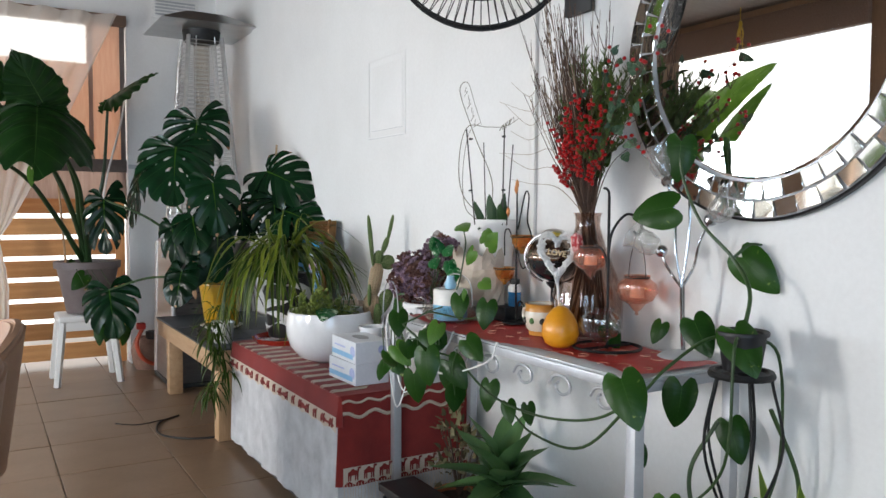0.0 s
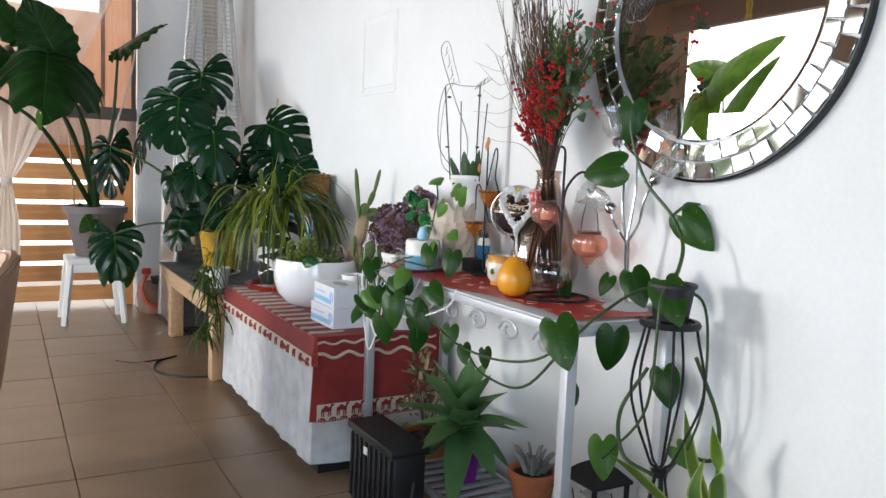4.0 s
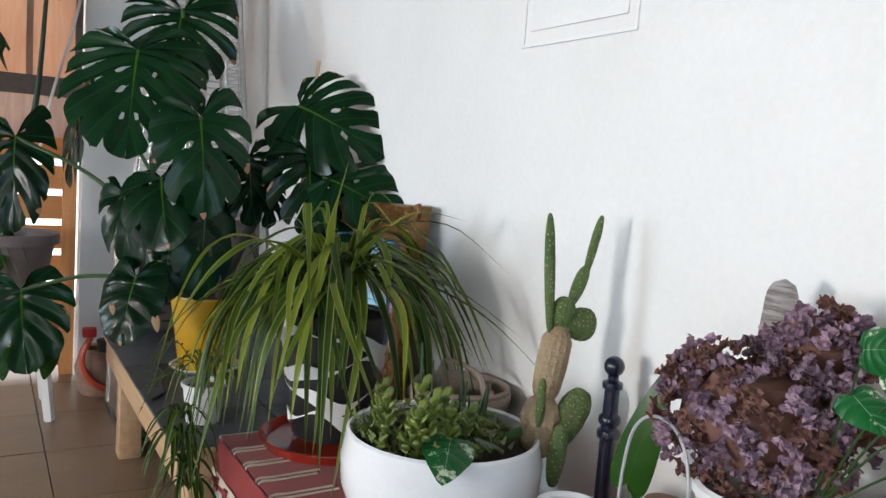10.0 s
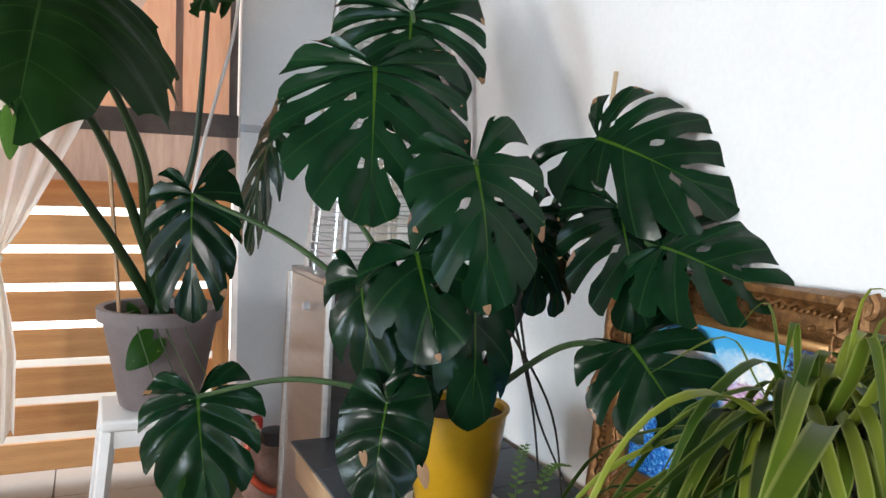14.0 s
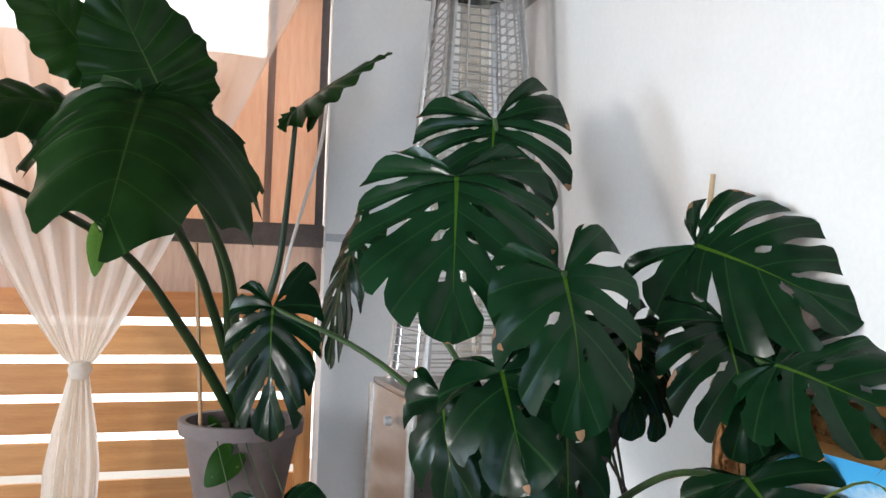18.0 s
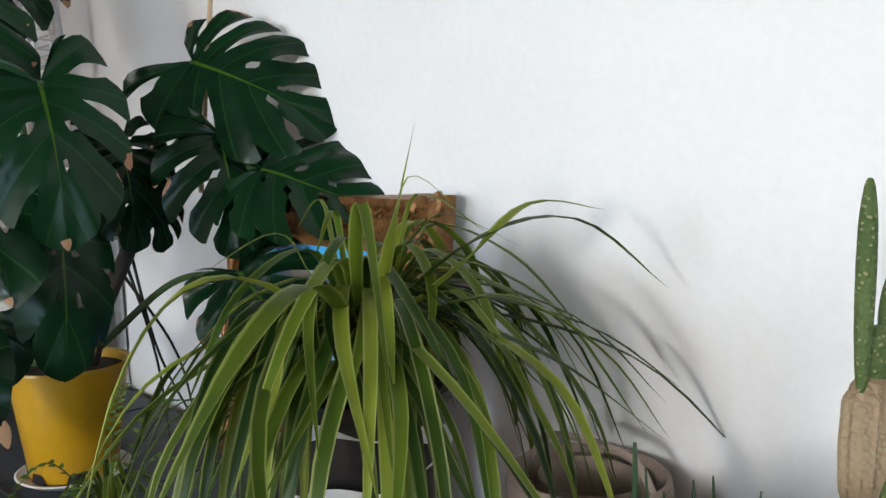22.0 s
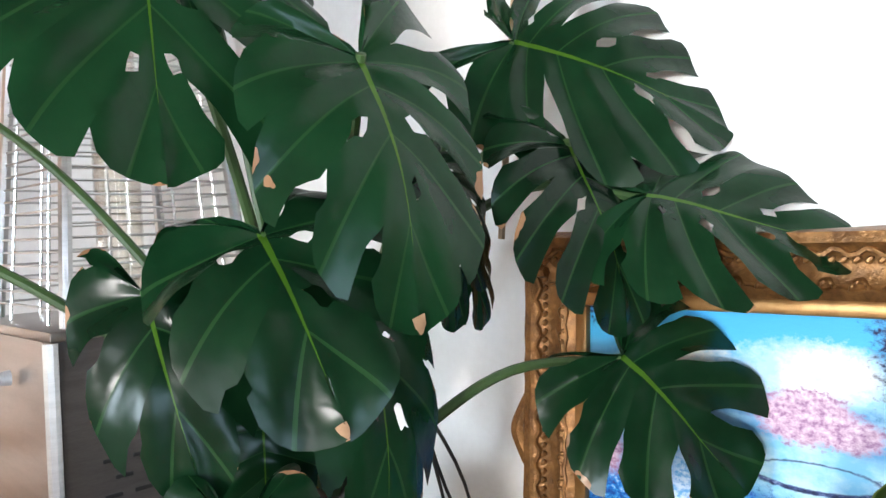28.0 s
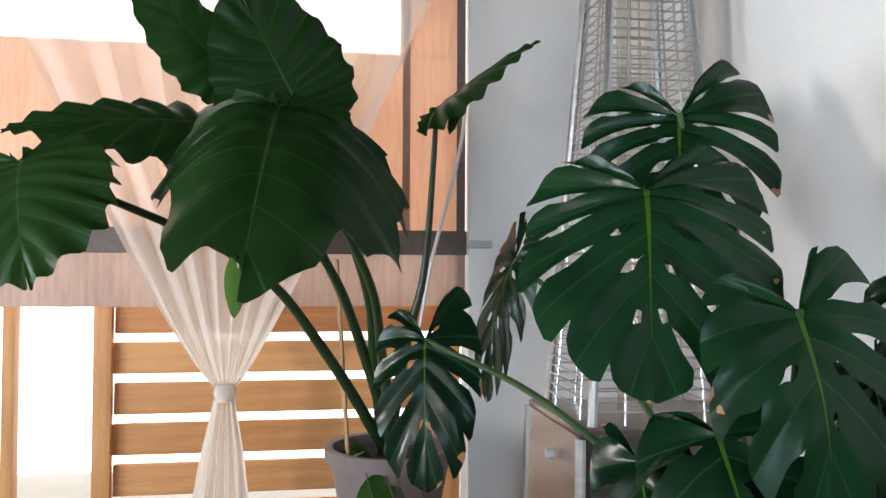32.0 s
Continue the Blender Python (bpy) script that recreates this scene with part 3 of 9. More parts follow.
for ring, (r0, r1, cnt) in enumerate(((0.322, 0.362, 44), (0.366, 0.404, 44))):
    dth = math.tau / cnt
    bm = bmesh.new()
    w = 0.5 * dth * (r0 + r1) / 2 * 0.93
    tile = link_mesh("mirror_tile", box(-w, w, r0 - (r0 + r1) / 2, r1 - (r0 + r1) / 2, 0, 0.006, 0.0015, 1), BEVEL_GLASS)
    for i in range(cnt):
        a = i * dth + ring * dth / 2
        t = new("mirror_tile", tile)
        t.parent = mir
        rr = (r0 + r1) / 2
        t.matrix_basis = face @ pose(0, 0, 0.0235, 0, 0, math.degrees(a)) @ pose(0, rr, 0, random.uniform(-5, 5), random.uniform(-5, 5), random.uniform(-3, 3))

# ---- gas heater ----
heat = thing("patio_heater", "steel pyramid patio heater with wire guard", "patio heater", 1.29, 5.21, 0)
# front panel: a darker, less metallic steel than the other three sides
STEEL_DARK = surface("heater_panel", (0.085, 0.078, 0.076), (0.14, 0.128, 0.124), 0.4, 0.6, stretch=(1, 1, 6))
# warm tint in this colour stands in for brown wood mirrored in stainless
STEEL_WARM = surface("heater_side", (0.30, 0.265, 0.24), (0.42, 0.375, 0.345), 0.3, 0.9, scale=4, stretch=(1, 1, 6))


def taper_panel(ax, ay, bx, by, z0, z1, th, s0=1.0, s1=1.0, bm=None):
    """An upright panel from corner a to corner b whose top is drawn in."""
    own = bmesh.new()
    q = []
    for z, s in ((z0, s0), (z1, s1)):
        for (x, y) in ((ax, ay), (bx, by)):
            for k in (0, th):
                q.append(own.verts.new((x * s * (1 - k / 0.25), y * s * (1 - k / 0.25), z)))
    for f in ((0, 2, 6, 4), (1, 5, 7, 3), (0, 4, 5, 1), (2, 3, 7, 6), (4, 6, 7, 5), (0, 1, 3, 2)):
        own.faces.new([q[i] for i in f])
    bmesh.ops.recalc_face_normals(own, faces=own.faces)
    return merge(bm, own)


hb, ht, hz = 0.262, 0.245, 0.90
sides = (((-1, -1), (1, -1)), ((1, -1), (1, 1)), ((1, 1), (-1, 1)), ((-1, 1), (-1, -1)))
for i, ((ax, ay), (bx, by)) in enumerate(sides):
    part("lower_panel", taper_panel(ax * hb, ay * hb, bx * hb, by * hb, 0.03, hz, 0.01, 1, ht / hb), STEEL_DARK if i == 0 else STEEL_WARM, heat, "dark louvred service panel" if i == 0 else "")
for r in range(6):
    for c in range(6):
        k = 0.66 - r * 0.034
        s = 1 - (1 - ht / hb) * (k / hz)
        x = -0.165 + c * 0.058 + 0.022 * (r % 2)
        part("louvre", box(x, x + 0.034, -hb * s - 0.003, -hb * s + 0.004, k, k + 0.008, 0.0015), BLACK_PLASTIC, heat)
part("foot_plate", box(-hb - 0.01, hb + 0.01, -hb - 0.01, hb + 0.01, 0, 0.029, 0.006), BLACK_PLASTIC, heat)
part("deck", box(-ht, ht, -ht, ht, hz, hz + 0.02, 0.004), STEEL_WARM, heat)
tz, ts, tg = 2.22, 0.105, 0.200
for sx in (-1, 1):
    for sy in (-1, 1):
        part("corner_post", tube([(sx * hb, sy * hb, 0.03), (sx * ht, sy * ht, hz)], 0.014, n=8, curve=False), GLOW_METAL, heat)
        part("corner_post", tube([(sx * tg, sy * tg, hz), (sx * ts, sy * ts, tz)], 0.013, n=8, curve=False), GLOW_METAL, heat)
for (a, b) in sides:
    for i in range(46):
        k = (i + 0.5) / 46
        s = tg + (ts - tg) * k
        z = hz + 0.04 + (tz - hz - 0.05) * k
        part("guard_wire", tube([(a[0] * s, a[1] * s, z), (b[0] * s, b[1] * s, z)], 0.0026, n=5, curve=False), GLOW_METAL, heat)
    for k in (-0.55, 0.55):
        m0 = [(a[j] + b[j]) / 2 + (b[j] - a[j]) / 2 * k for j in (0, 1)]
        part("guard_upright", tube([(m0[0] * tg, m0[1] * tg, hz + 0.02), (m0[0] * ts, m0[1] * ts, tz)], 0.0035, n=5, curve=False), GLOW_METAL, heat)
part("glass_tube", lathe([(0.05, hz + 0.021), (0.05, tz), (0.047, tz), (0.047, hz + 0.021)], 24), glass("tube_glass", (0.95, 0.93, 0.9), 0.02), heat, "clear quartz flame tube")
part("reflector_core", lathe([(0, tz - 0.02), (0.11, tz - 0.02), (0.12, tz + 0.05), (0, tz + 0.06)], 24), BLACK_IRON, heat)
hood = bmesh.new()
bmesh.ops.create_cone(hood, cap_ends=True, segments=4, radius1=0.44, radius2=0.16, depth=0.10)
bmesh.ops.rotate(hood, verts=hood.verts, matrix=Matrix.Rotation(radians(45), 3, "Z"))
bmesh.ops.translate(hood, vec=(0, 0, tz + 0.10), verts=hood.verts)
bmesh.ops.bevel(hood, geom=hood.edges[:], offset=0.006, segments=2, affect="EDGES")
part("hood", hood, GLOW_METAL, heat, "square brushed steel heat reflector hood")
part("knob", lathe([(0, 0), (0.016, 0), (0.013, 0.02), (0, 0.022)], 14, m=pose(-ht - 0.012, -0.05, hz - 0.08, 0, -90, 0)), GREY_METAL, heat)

# ---- stool with grey pot ----
st = thing("plastic_stool", "white plastic stool holding a grey pot", "stool", 0.60, 5.52, 0)
part("seat", box(-0.17, 0.17, -0.16, 0.16, 0.40, 0.44, 0.012, 3), WHITE_PLASTIC, st)
for y in (-0.14, 0.14):
    part("apron", box(-0.155, 0.155, y - 0.01, y + 0.01, 0.345, 0.40, 0.003), WHITE_PLASTIC, st)
for sx in (-1, 1):
    for sy in (-1, 1):
        bm = tube([(sx * 0.145, sy * 0.135, 0.40), (sx * 0.185, sy * 0.165, 0.0)], 0.026, 0.022, n=6, curve=False)
        part("leg", bm, WHITE_PLASTIC, st)

# ---- tan shell chairs ----
TAN = surface("tan_leather", (0.26, 0.15, 0.09), (0.38, 0.23, 0.15), 0.5, scale=6, fine=140, bump=0.25)
PINKISH = surface("beige_knit", (0.58, 0.40, 0.32), (0.70, 0.52, 0.43), 0.85, scale=8, fine=110, bump=0.35)


def tub_chair(x, y, rz, mat, label, size=1.0):
    ch = thing("tub_chair", label, "chair", x, y, 0, rz)
    bm = bmesh.new()
    rows = []
    steps = 8
    for k in range(steps + 1):
        f = k / steps
        row = []
        for i in range(41):
            a = radians(-125 + 250 * i / 40)
            h = 0.44 + (0.40 * math.cos(a * 0.62) ** 1.3 + 0.02) * f
            r = 0.235 + 0.055 * f
            row.append(bm.verts.new((r * math.sin(a), -r * math.cos(a), h)))
        rows.append(row)
    for a, b in zip(rows, rows[1:]):
        for i in range(40):
            bm.faces.new((a[i], a[i + 1], b[i + 1], b[i]))
    bmesh.ops.recalc_face_normals(bm, faces=bm.faces)
    bmesh.ops.solidify(bm, geom=bm.faces[:], thickness=0.04)
    bmesh.ops.bevel(bm, geom=[e for e in bm.edges if e.calc_face_angle(0) > 1.0], offset=0.012, segments=3, affect="EDGES")
    part("shell", bm, mat, ch)
    part("seat", lathe([(0, 0.40), (0.20, 0.40), (0.232, 0.415), (0.236, 0.45), (0.20, 0.47), (0, 0.475)], 36), mat, ch)
    for sx in (-1, 1):
        for sy in (-1, 1):
            part("leg", tube([(sx * 0.12, sy * 0.12, 0.405), (sx * 0.19, sy * 0.19, 0)], 0.018, 0.011, n=8, curve=False), BLACK_IRON, ch)
    ch.scale = (1, 1, size)
    return ch


def covered_chair(x, y):
    """A round chair in a stretch cover: knitted ribs over the top, gathered folds below."""
    ch = thing("covered_chair", "round chair under beige ribbed stretch cover", "chair", x, y, 0)
    knit = [(0, 0.775), (0.03, 0.774), (0.075, 0.769), (0.12, 0.757), (0.16, 0.737), (0.194, 0.708), (0.218, 0.675), (0.231, 0.64), (0.234, 0.612)]
    rib = lambda a, z: 1 + (0.011 * abs(math.sin(40 * a)) - 0.008) * min(1, (0.775 - z) / 0.02)
    part("ribbed_top", lathe(knit, 480, wobble=rib), PINKISH, ch, "beige ribbed knit top")
    fold = lambda a, z: 1 + (0.016 * math.sin(9 * a + 20 * z) + 0.010 * math.sin(23 * a - 9 * z)) * min(1, (0.618 - z) / 0.05)
    part("skirt", lathe([(0.2325, 0.6125), (0.2345, 0.6115), (0.2335, 0.600), (0.229, 0.57), (0.217, 0.52), (0.204, 0.46), (0.196, 0.41), (0.19, 0.39), (0.0, 0.388)], 200, wobble=fold), PINKISH, ch, "gathered beige fabric")
    part("knot", ball_knot(), PINKISH, ch, "small gathered knot")
    for sx in (-1, 1):
        for sy in (-1, 1):
            part("leg", tube([(sx * 0.11, sy * 0.11, 0.40), (sx * 0.16, sy * 0.16, 0)], 0.018, 0.012, n=8, curve=False), BLACK_IRON, ch)
    return ch


def ball_knot():
    bm = bmesh.new()
    bmesh.ops.create_icosphere(bm, subdivisions=2, radius=0.014)
    for v in bm.verts:
        v.co *= 1 + 0.25 * math.sin(190 * v.co.x + 120 * v.co.z)
        v.co = Vector((v.co.x * 0.8, v.co.y * 0.6, v.co.z)) + Vector((0.137, -0.186, 0.607))
    return bm


covered_chair(-0.180, 0.83)
tub_chair(-0.17, 2.52, 100, TAN, "tan leather round-backed chair with dark legs", 0.93)
tub_chair(-0.235, 1.90, 96, TAN, "tan leather round-backed chair with dark legs", 0.93)

# ---- plants: shared shapes ----
def vein_leaf(name, dark, light, rib, vein, k, rough=0.33, through=0.10, bump=0.8, blotch=None, dry=None, gloss=0.25, ribw=0.006):
    """Leaf tissue; UV x runs across (midrib at 0.5), UV y along; k side veins."""
    m, nt, b = material(name)
    L = nt.links.new
    tc = nt.nodes.new("ShaderNodeTexCoord")
    info = nt.nodes.new("ShaderNodeObjectInfo")

    def mth(op, a, bb=None, c=None):
        n = nt.nodes.new("ShaderNodeMath")
        n.operation = op
        for i, v in enumerate((a, bb, c)):
            if v is None:
                continue
            if isinstance(v, (int, float)):
                n.inputs[i].default_value = v
            else:
                L(v, n.inputs[i])
        return n.outputs[0]

    n1 = node(nt, "ShaderNodeTexNoise", Scale=9.0, Detail=4.0)
    L(tc.outputs["Object"], n1.inputs["Vector"])
    base = mth("MULTIPLY_ADD", info.outputs["Random"], 0.35, n1.outputs[0])
    col = ramp(nt, base, (0.42, dark), (0.95, light))
    sep = nt.nodes.new("ShaderNodeSeparateXYZ")
    L(tc.outputs["UV"], sep.inputs[0])
    across = mth("ABSOLUTE", mth("SUBTRACT", sep.outputs[0], 0.5))
    mid = mth("LESS_THAN", across, mth("MAXIMUM", mth("MULTIPLY_ADD", sep.outputs[1], -ribw, ribw + 0.003), 0.006))
    phase = mth("ABSOLUTE", mth("SUBTRACT", mth("FRACT", mth("MULTIPLY", sep.outputs[1], float(k))), 0.5))
    side = mth("LESS_THAN", phase, 0.022)
    if blotch:
        n3 = node(nt, "ShaderNodeTexNoise", Scale=22.0, Detail=5.0, Roughness=0.7)
        L(tc.outputs["Object"], n3.inputs["Vector"])
        spot = ramp(nt, n3.outputs[0], (blotch[1], (0, 0, 0)), (blotch[1] + 0.05, (1, 1, 1)))
        mb = nt.nodes.new("ShaderNodeMix")
        mb.data_type = "RGBA"
        L(spot, mb.inputs["Factor"])
        L(col, mb.inputs["A"])
        mb.inputs["B"].default_value = (*blotch[0], 1)
        col = mb.outputs["Result"]
    marks = [(side, vein, 0.6), (mid, rib, 0.85)]
    if dry:
        # withered brown stretches along the leaf's margin
        shift = nt.nodes.new("ShaderNodeVectorMath")
        shift.operation = "ADD"
        L(tc.outputs["Object"], shift.inputs[0])
        L(mth("MULTIPLY", info.outputs["Random"], 9.0), shift.inputs[1])
        n4 = node(nt, "ShaderNodeTexNoise", Scale=16.0, Detail=3.0)
        L(shift.outputs[0], n4.inputs["Vector"])
        worn = mth("ADD", mth("MULTIPLY", across, 1.15), mth("MULTIPLY", n4.outputs[0], 0.75))
        marks.append((mth("GREATER_THAN", worn, 1.035), dry, 0.9))
    for mask, tint, amount in marks:
        mx = nt.nodes.new("ShaderNodeMix")
        mx.data_type = "RGBA"
        L(mth("MULTIPLY", mask, amount), mx.inputs["Factor"])
        L(col, mx.inputs["A"])
        mx.inputs["B"].default_value = (*tint, 1)
        col = mx.outputs["Result"]
    L(col, b.inputs["Base Color"])
    b.inputs["Roughness"].default_value = rough
    b.inputs["Specular IOR Level"].default_value = gloss
    h = mth("MULTIPLY_ADD", n1.outputs[0], 1.2, mth("MULTIPLY", mth("SINE", mth("MULTIPLY", phase, math.pi)), 0.45))
    bp = node(nt, "ShaderNodeBump", Strength=bump, Distance=0.004)
    L(h, bp.inputs["Height"])
    L(bp.outputs[0], b.inputs["Normal"])
    tr = nt.nodes.new("ShaderNodeBsdfTranslucent")
    L(col, tr.inputs[0])
    ms = nt.nodes.new("ShaderNodeMixShader")
    ms.inputs[0].default_value = through
    L(b.outputs[0], ms.inputs[1])
    L(tr.outputs[0], ms.inputs[2])
    L(ms.outputs[0], nt.nodes["Material Output"].inputs[0])
    return m


M_LEAF = vein_leaf("monstera_leaf", (0.0020, 0.0112, 0.0042), (0.0068, 0.035, 0.0125), (0.045, 0.11, 0.010), (0.018, 0.058, 0.018), 8, rough=0.24, through=0.07, gloss=0.19, ribw=0.015, dry=(0.30, 0.16, 0.085))
A_LEAF = vein_leaf("alocasia_leaf", (0.008, 0.032, 0.007), (0.020, 0.064, 0.013), (0.05, 0.11, 0.03), (0.035, 0.095, 0.022), 10, through=0.3, gloss=0.2, ribw=0.010)
P_LEAF = vein_leaf("pothos_leaf", (0.009, 0.040, 0.005), (0.029, 0.090, 0.011), (0.05, 0.12, 0.025), (0.022, 0.07, 0.013), 12, through=0.16, bump=0.12, blotch=((0.20, 0.28, 0.05), 0.61))
VARIEGATED = vein_leaf("pothos_leaf_marbled", (0.008, 0.040, 0.006), (0.025, 0.085, 0.012), (0.06, 0.14, 0.03), (0.03, 0.09, 0.02), 12, through=0.18, bump=0.12, blotch=((0.34, 0.40, 0.14), 0.52))
P_PALE = vein_leaf("pothos_leaf_pale", (0.05, 0.14, 0.015), (0.11, 0.22, 0.035), (0.14, 0.24, 0.07), (0.12, 0.25, 0.05), 12, through=0.25, bump=0.15)
VARI = vein_leaf("variegated_leaf", (0.006, 0.085, 0.020), (0.016, 0.15, 0.035), (0.40, 0.52, 0.36), (0.03, 0.17, 0.05), 7, blotch=((0.55, 0.64, 0.48), 0.535))
STEM = surface("green_stem", (0.015, 0.04, 0.011), (0.04, 0.085, 0.02), 0.45, scale=12, stretch=(1, 1, 0.3))
STEM_DEEP = surface("dark_petiole", (0.008, 0.024, 0.007), (0.02, 0.05, 0.014), 0.4, scale=12, stretch=(1, 1, 0.3))
STEM_DARK = surface("aerial_root", (0.015, 0.013, 0.01), (0.05, 0.04, 0.03), 0.7)
DRY = surface("dry_tip", (0.30, 0.17, 0.09), (0.45, 0.28, 0.16), 0.8)
SOIL = surface("potting_soil", (0.015, 0.010, 0.007), (0.05, 0.035, 0.025), 0.95, scale=40, fine=200, bump=1.0)


def blade(L, W, lobes=9, split=0.0, back=0.30, droop=0.25, cup=0.12, wave=0.02, seed=0, tipw=0.07, holes=True, nv=4, nu=7, skew=0.0, ear=(1.0, 1.0), full=0.0, scallop=0.0, quilt=0.010, ragged=0.0):
    """A heart-shaped leaf from the petiole at 0 to the tip at +y; split cuts it into fingers from that share of the way out."""
    rng = random.Random(seed)
    bm = bmesh.new()
    lay = bm.loops.layers.uv.verify()

    rim = [(0.015 * W, 0.0), (0.17 * W, -back * L * 0.75), (0.36 * W, -back * L * 0.72), (0.49 * W, 0.02 * L), (0.50 * W, 0.27 * L), ((0.42 + 0.05 * full) * W, 0.52 * L), ((0.27 + 0.09 * full) * W, 0.76 * L), ((0.05 + tipw + 0.07 * full) * W, 0.93 * L), (0, L)]

    def margin(s):
        q = max(0.0, min(0.9999, s)) * (len(rim) - 1)
        i = int(q)
        f = q - i
        p = [Vector(rim[max(0, min(len(rim) - 1, j))]) for j in (i - 1, i, i + 1, i + 2)]
        return 0.5 * ((2 * p[1]) + (p[2] - p[0]) * f + (2 * p[0] - 5 * p[1] + 4 * p[2] - p[3]) * f * f + (3 * p[1] - p[0] - 3 * p[2] + p[3]) * f ** 3)

    def place(side, s, u):
        if split:
            m = L * 0.84 * max(0.0, (s - 0.29) / 0.71) ** 2.1
        else:
            m = L * 0.90 * max(0.0, (s - 0.28) / 0.72) ** 1.35
        e = margin(s)
        if e.y < 0:
            e.y *= ear[side > 0]
        if scallop:
            bulge = 1 + scallop * 0.5 * (math.cos(s * lobes * math.tau) + 0.5 * math.sin(s * lobes * 2.6 * math.tau + seed)) * min(1.0, s * 5) * (1 - s) * u
            e = Vector((e.x * bulge, e.y + (e.y - m) * (bulge - 1) * 0.6))
        if ragged:
            torn = ragged * (0.5 + 0.5 * math.sin(19 * s + 1.6 * side + 0.4 * seed)) * min(1.0, max(0.0, (s - 0.48) * 5)) * u
            e = Vector((e.x * (1 - 0.5 * torn), e.y - L * 0.5 * torn))
        x = side * e.x * u
        y = m + (e.y - m) * u - (0.09 if split else 0.02) * L * u * (1 - u) * (s < 0.9) * min(1.0, s * 2.2)
        z = -droop * L * (max(0, y) / L) ** 2 - droop * 0.7 * L * (min(0, y) / L) ** 2 - cup * W * 0.8 * (abs(x) / (W * 0.5)) ** 2 + cup * 0.55 * abs(x)
        z += wave * (1 - 0.7 * s) * math.sin(s * lobes * math.tau + 0.7 * side) * u * u * W
        z += quilt * (1 - 0.5 * s) * W * math.cos(s * lobes * math.tau) * math.sin(math.pi * min(1.0, u * 1.1))
        if split:
            z += 0.026 * W * math.sin(5.5 * y / L + seed) * math.sin(6.5 * x / W + seed * 2.1)
        return (x * (1 + skew * side), y, z)

    for side in (-1, 1):
        bounds = []
        for k in range(lobes + 1):
            inner = split and lobes * 0.18 < k < lobes
            c = split + rng.uniform(-0.16, 0.22) if inner and rng.random() < 0.85 else 2.0
            g = rng.uniform(0.16, 0.40) if split < 0.55 else rng.uniform(0.10, 0.30)
            h = (0.0, 0.0)
            if inner and holes and rng.random() < 0.6:
                h0 = rng.uniform(0.10, 0.22)
                h = (h0, min(h0 + rng.uniform(0.10, 0.24), max(c - 0.06, h0 + 0.08)))
            bounds.append((c, g, h))
        for k in range(lobes):
            s0, s1 = k / lobes, (k + 1) / lobes
            reach = 1 + rng.uniform(-0.05, 0.03) if split else 1.0
            close = rng.uniform(0.0, 0.65)
            grid = []
            for i in range(nv + 1):
                v = i / nv * 2 - 1
                c, g, h = bounds[k + (v > 0)]
                row = []
                for j in range(nu + 1):
                    u = j / nu
                    e = v
                    if u > c:
                        q = (u - c) / (1 - c)
                        e = v * (1 - g * (min(1.0, q * 2.6) ** 0.7) * (1 - close * q * q))
                    elif h[0] < u < h[1]:
                        e = v * (1 - 0.30 * math.sin(math.pi * (u - h[0]) / (h[1] - h[0])))
                    uu = u
                    if split:
                        end = max(0.0, (u - 0.55) / 0.45)
                        uu = u * reach * (1 - 0.17 * end * max(0.0, -v) ** 2.5 + 0.05 * end * max(0.0, v) ** 2 - 0.05 * end * max(0.0, v) ** 8)
                    sc = (s0 + s1) / 2 + e * (s1 - s0) / 2
                    row.append((bm.verts.new(place(side, sc, uu)), 0.5 + side * 0.5 * u, sc * lobes / 8 if split else sc))
                grid.append(row)
            for i in range(nv):
                for j in range(nu):
                    q = [grid[i][j], grid[i + 1][j], grid[i + 1][j + 1], grid[i][j + 1]]
                    if side > 0:
                        q.reverse()
                    f = bm.faces.new([c[0] for c in q])
                    for lp, c in zip(f.loops, q):
                        lp[lay].uv = (c[1], c[2])
    bmesh.ops.remove_doubles(bm, verts=bm.verts, dist=L * 0.004)
    return bm


def leaf_pose(at, tip, face):
    """Attach point, tip, and the way the upper side looks."""
    at, tip, face = Vector(at), Vector(tip), Vector(face)
    y = (tip - at).normalized()
    z = (face - y * face.dot(y)).normalized()
    x = y.cross(z)
    m = Matrix((x, y, z)).transposed().to_4x4()
    m.translation = at
    return m


def leaf(parent, at, tip, face, width, mat, name="leaf", label="", tipdry=False, **shape):
    """One leaf under its plant, which stands with its origin at the world's; chord at-tip, so the blade is a little longer."""
    L = (Vector(tip) - Vector(at)).length * 1.06
    droop = shape.get("droop", 0.25)
    ob = part(name, blade(L, width, **shape), mat, parent, label)
    m = leaf_pose(at, tip, face)
    ob.matrix_basis = m @ pose(0, 0, 0, math.degrees(math.atan(droop * 0.9)))
    if tipdry:
        t = part("dry_tip", blade(L * 0.07, L * 0.06, lobes=4, nv=2, nu=3, droop=0.3, wave=0.09, back=0.0, seed=shape.get("seed", 0)), DRY, ob, "brown withered tip")
        t.matrix_basis = pose(0.004, L * 0.945, -droop * L * 0.86 + 0.001, -20, 0, 12)
    return ob


def pot_shell(r_top, r_bot, h, th=0.008, lip=0.012, n=36):
    return lathe([(0, 0), (r_bot * 0.96, 0), (r_bot, 0.006), (r_top - 0.002, h - lip * 1.6), (r_top + lip * 0.5, h - lip * 1.5), (r_top + lip * 0.6, h - 0.003), (r_top + lip * 0.3, h), (r_top - th, h - 0.004), (r_bot - th, 0.02), (0, 0.02)], n)


def soil_disc(r, z, n=24):
    return lathe([(r, z), (r * 0.6, z + 0.006), (0, z + 0.009)], n, wobble=lambda a, zz: 1 + 0.0 * a)


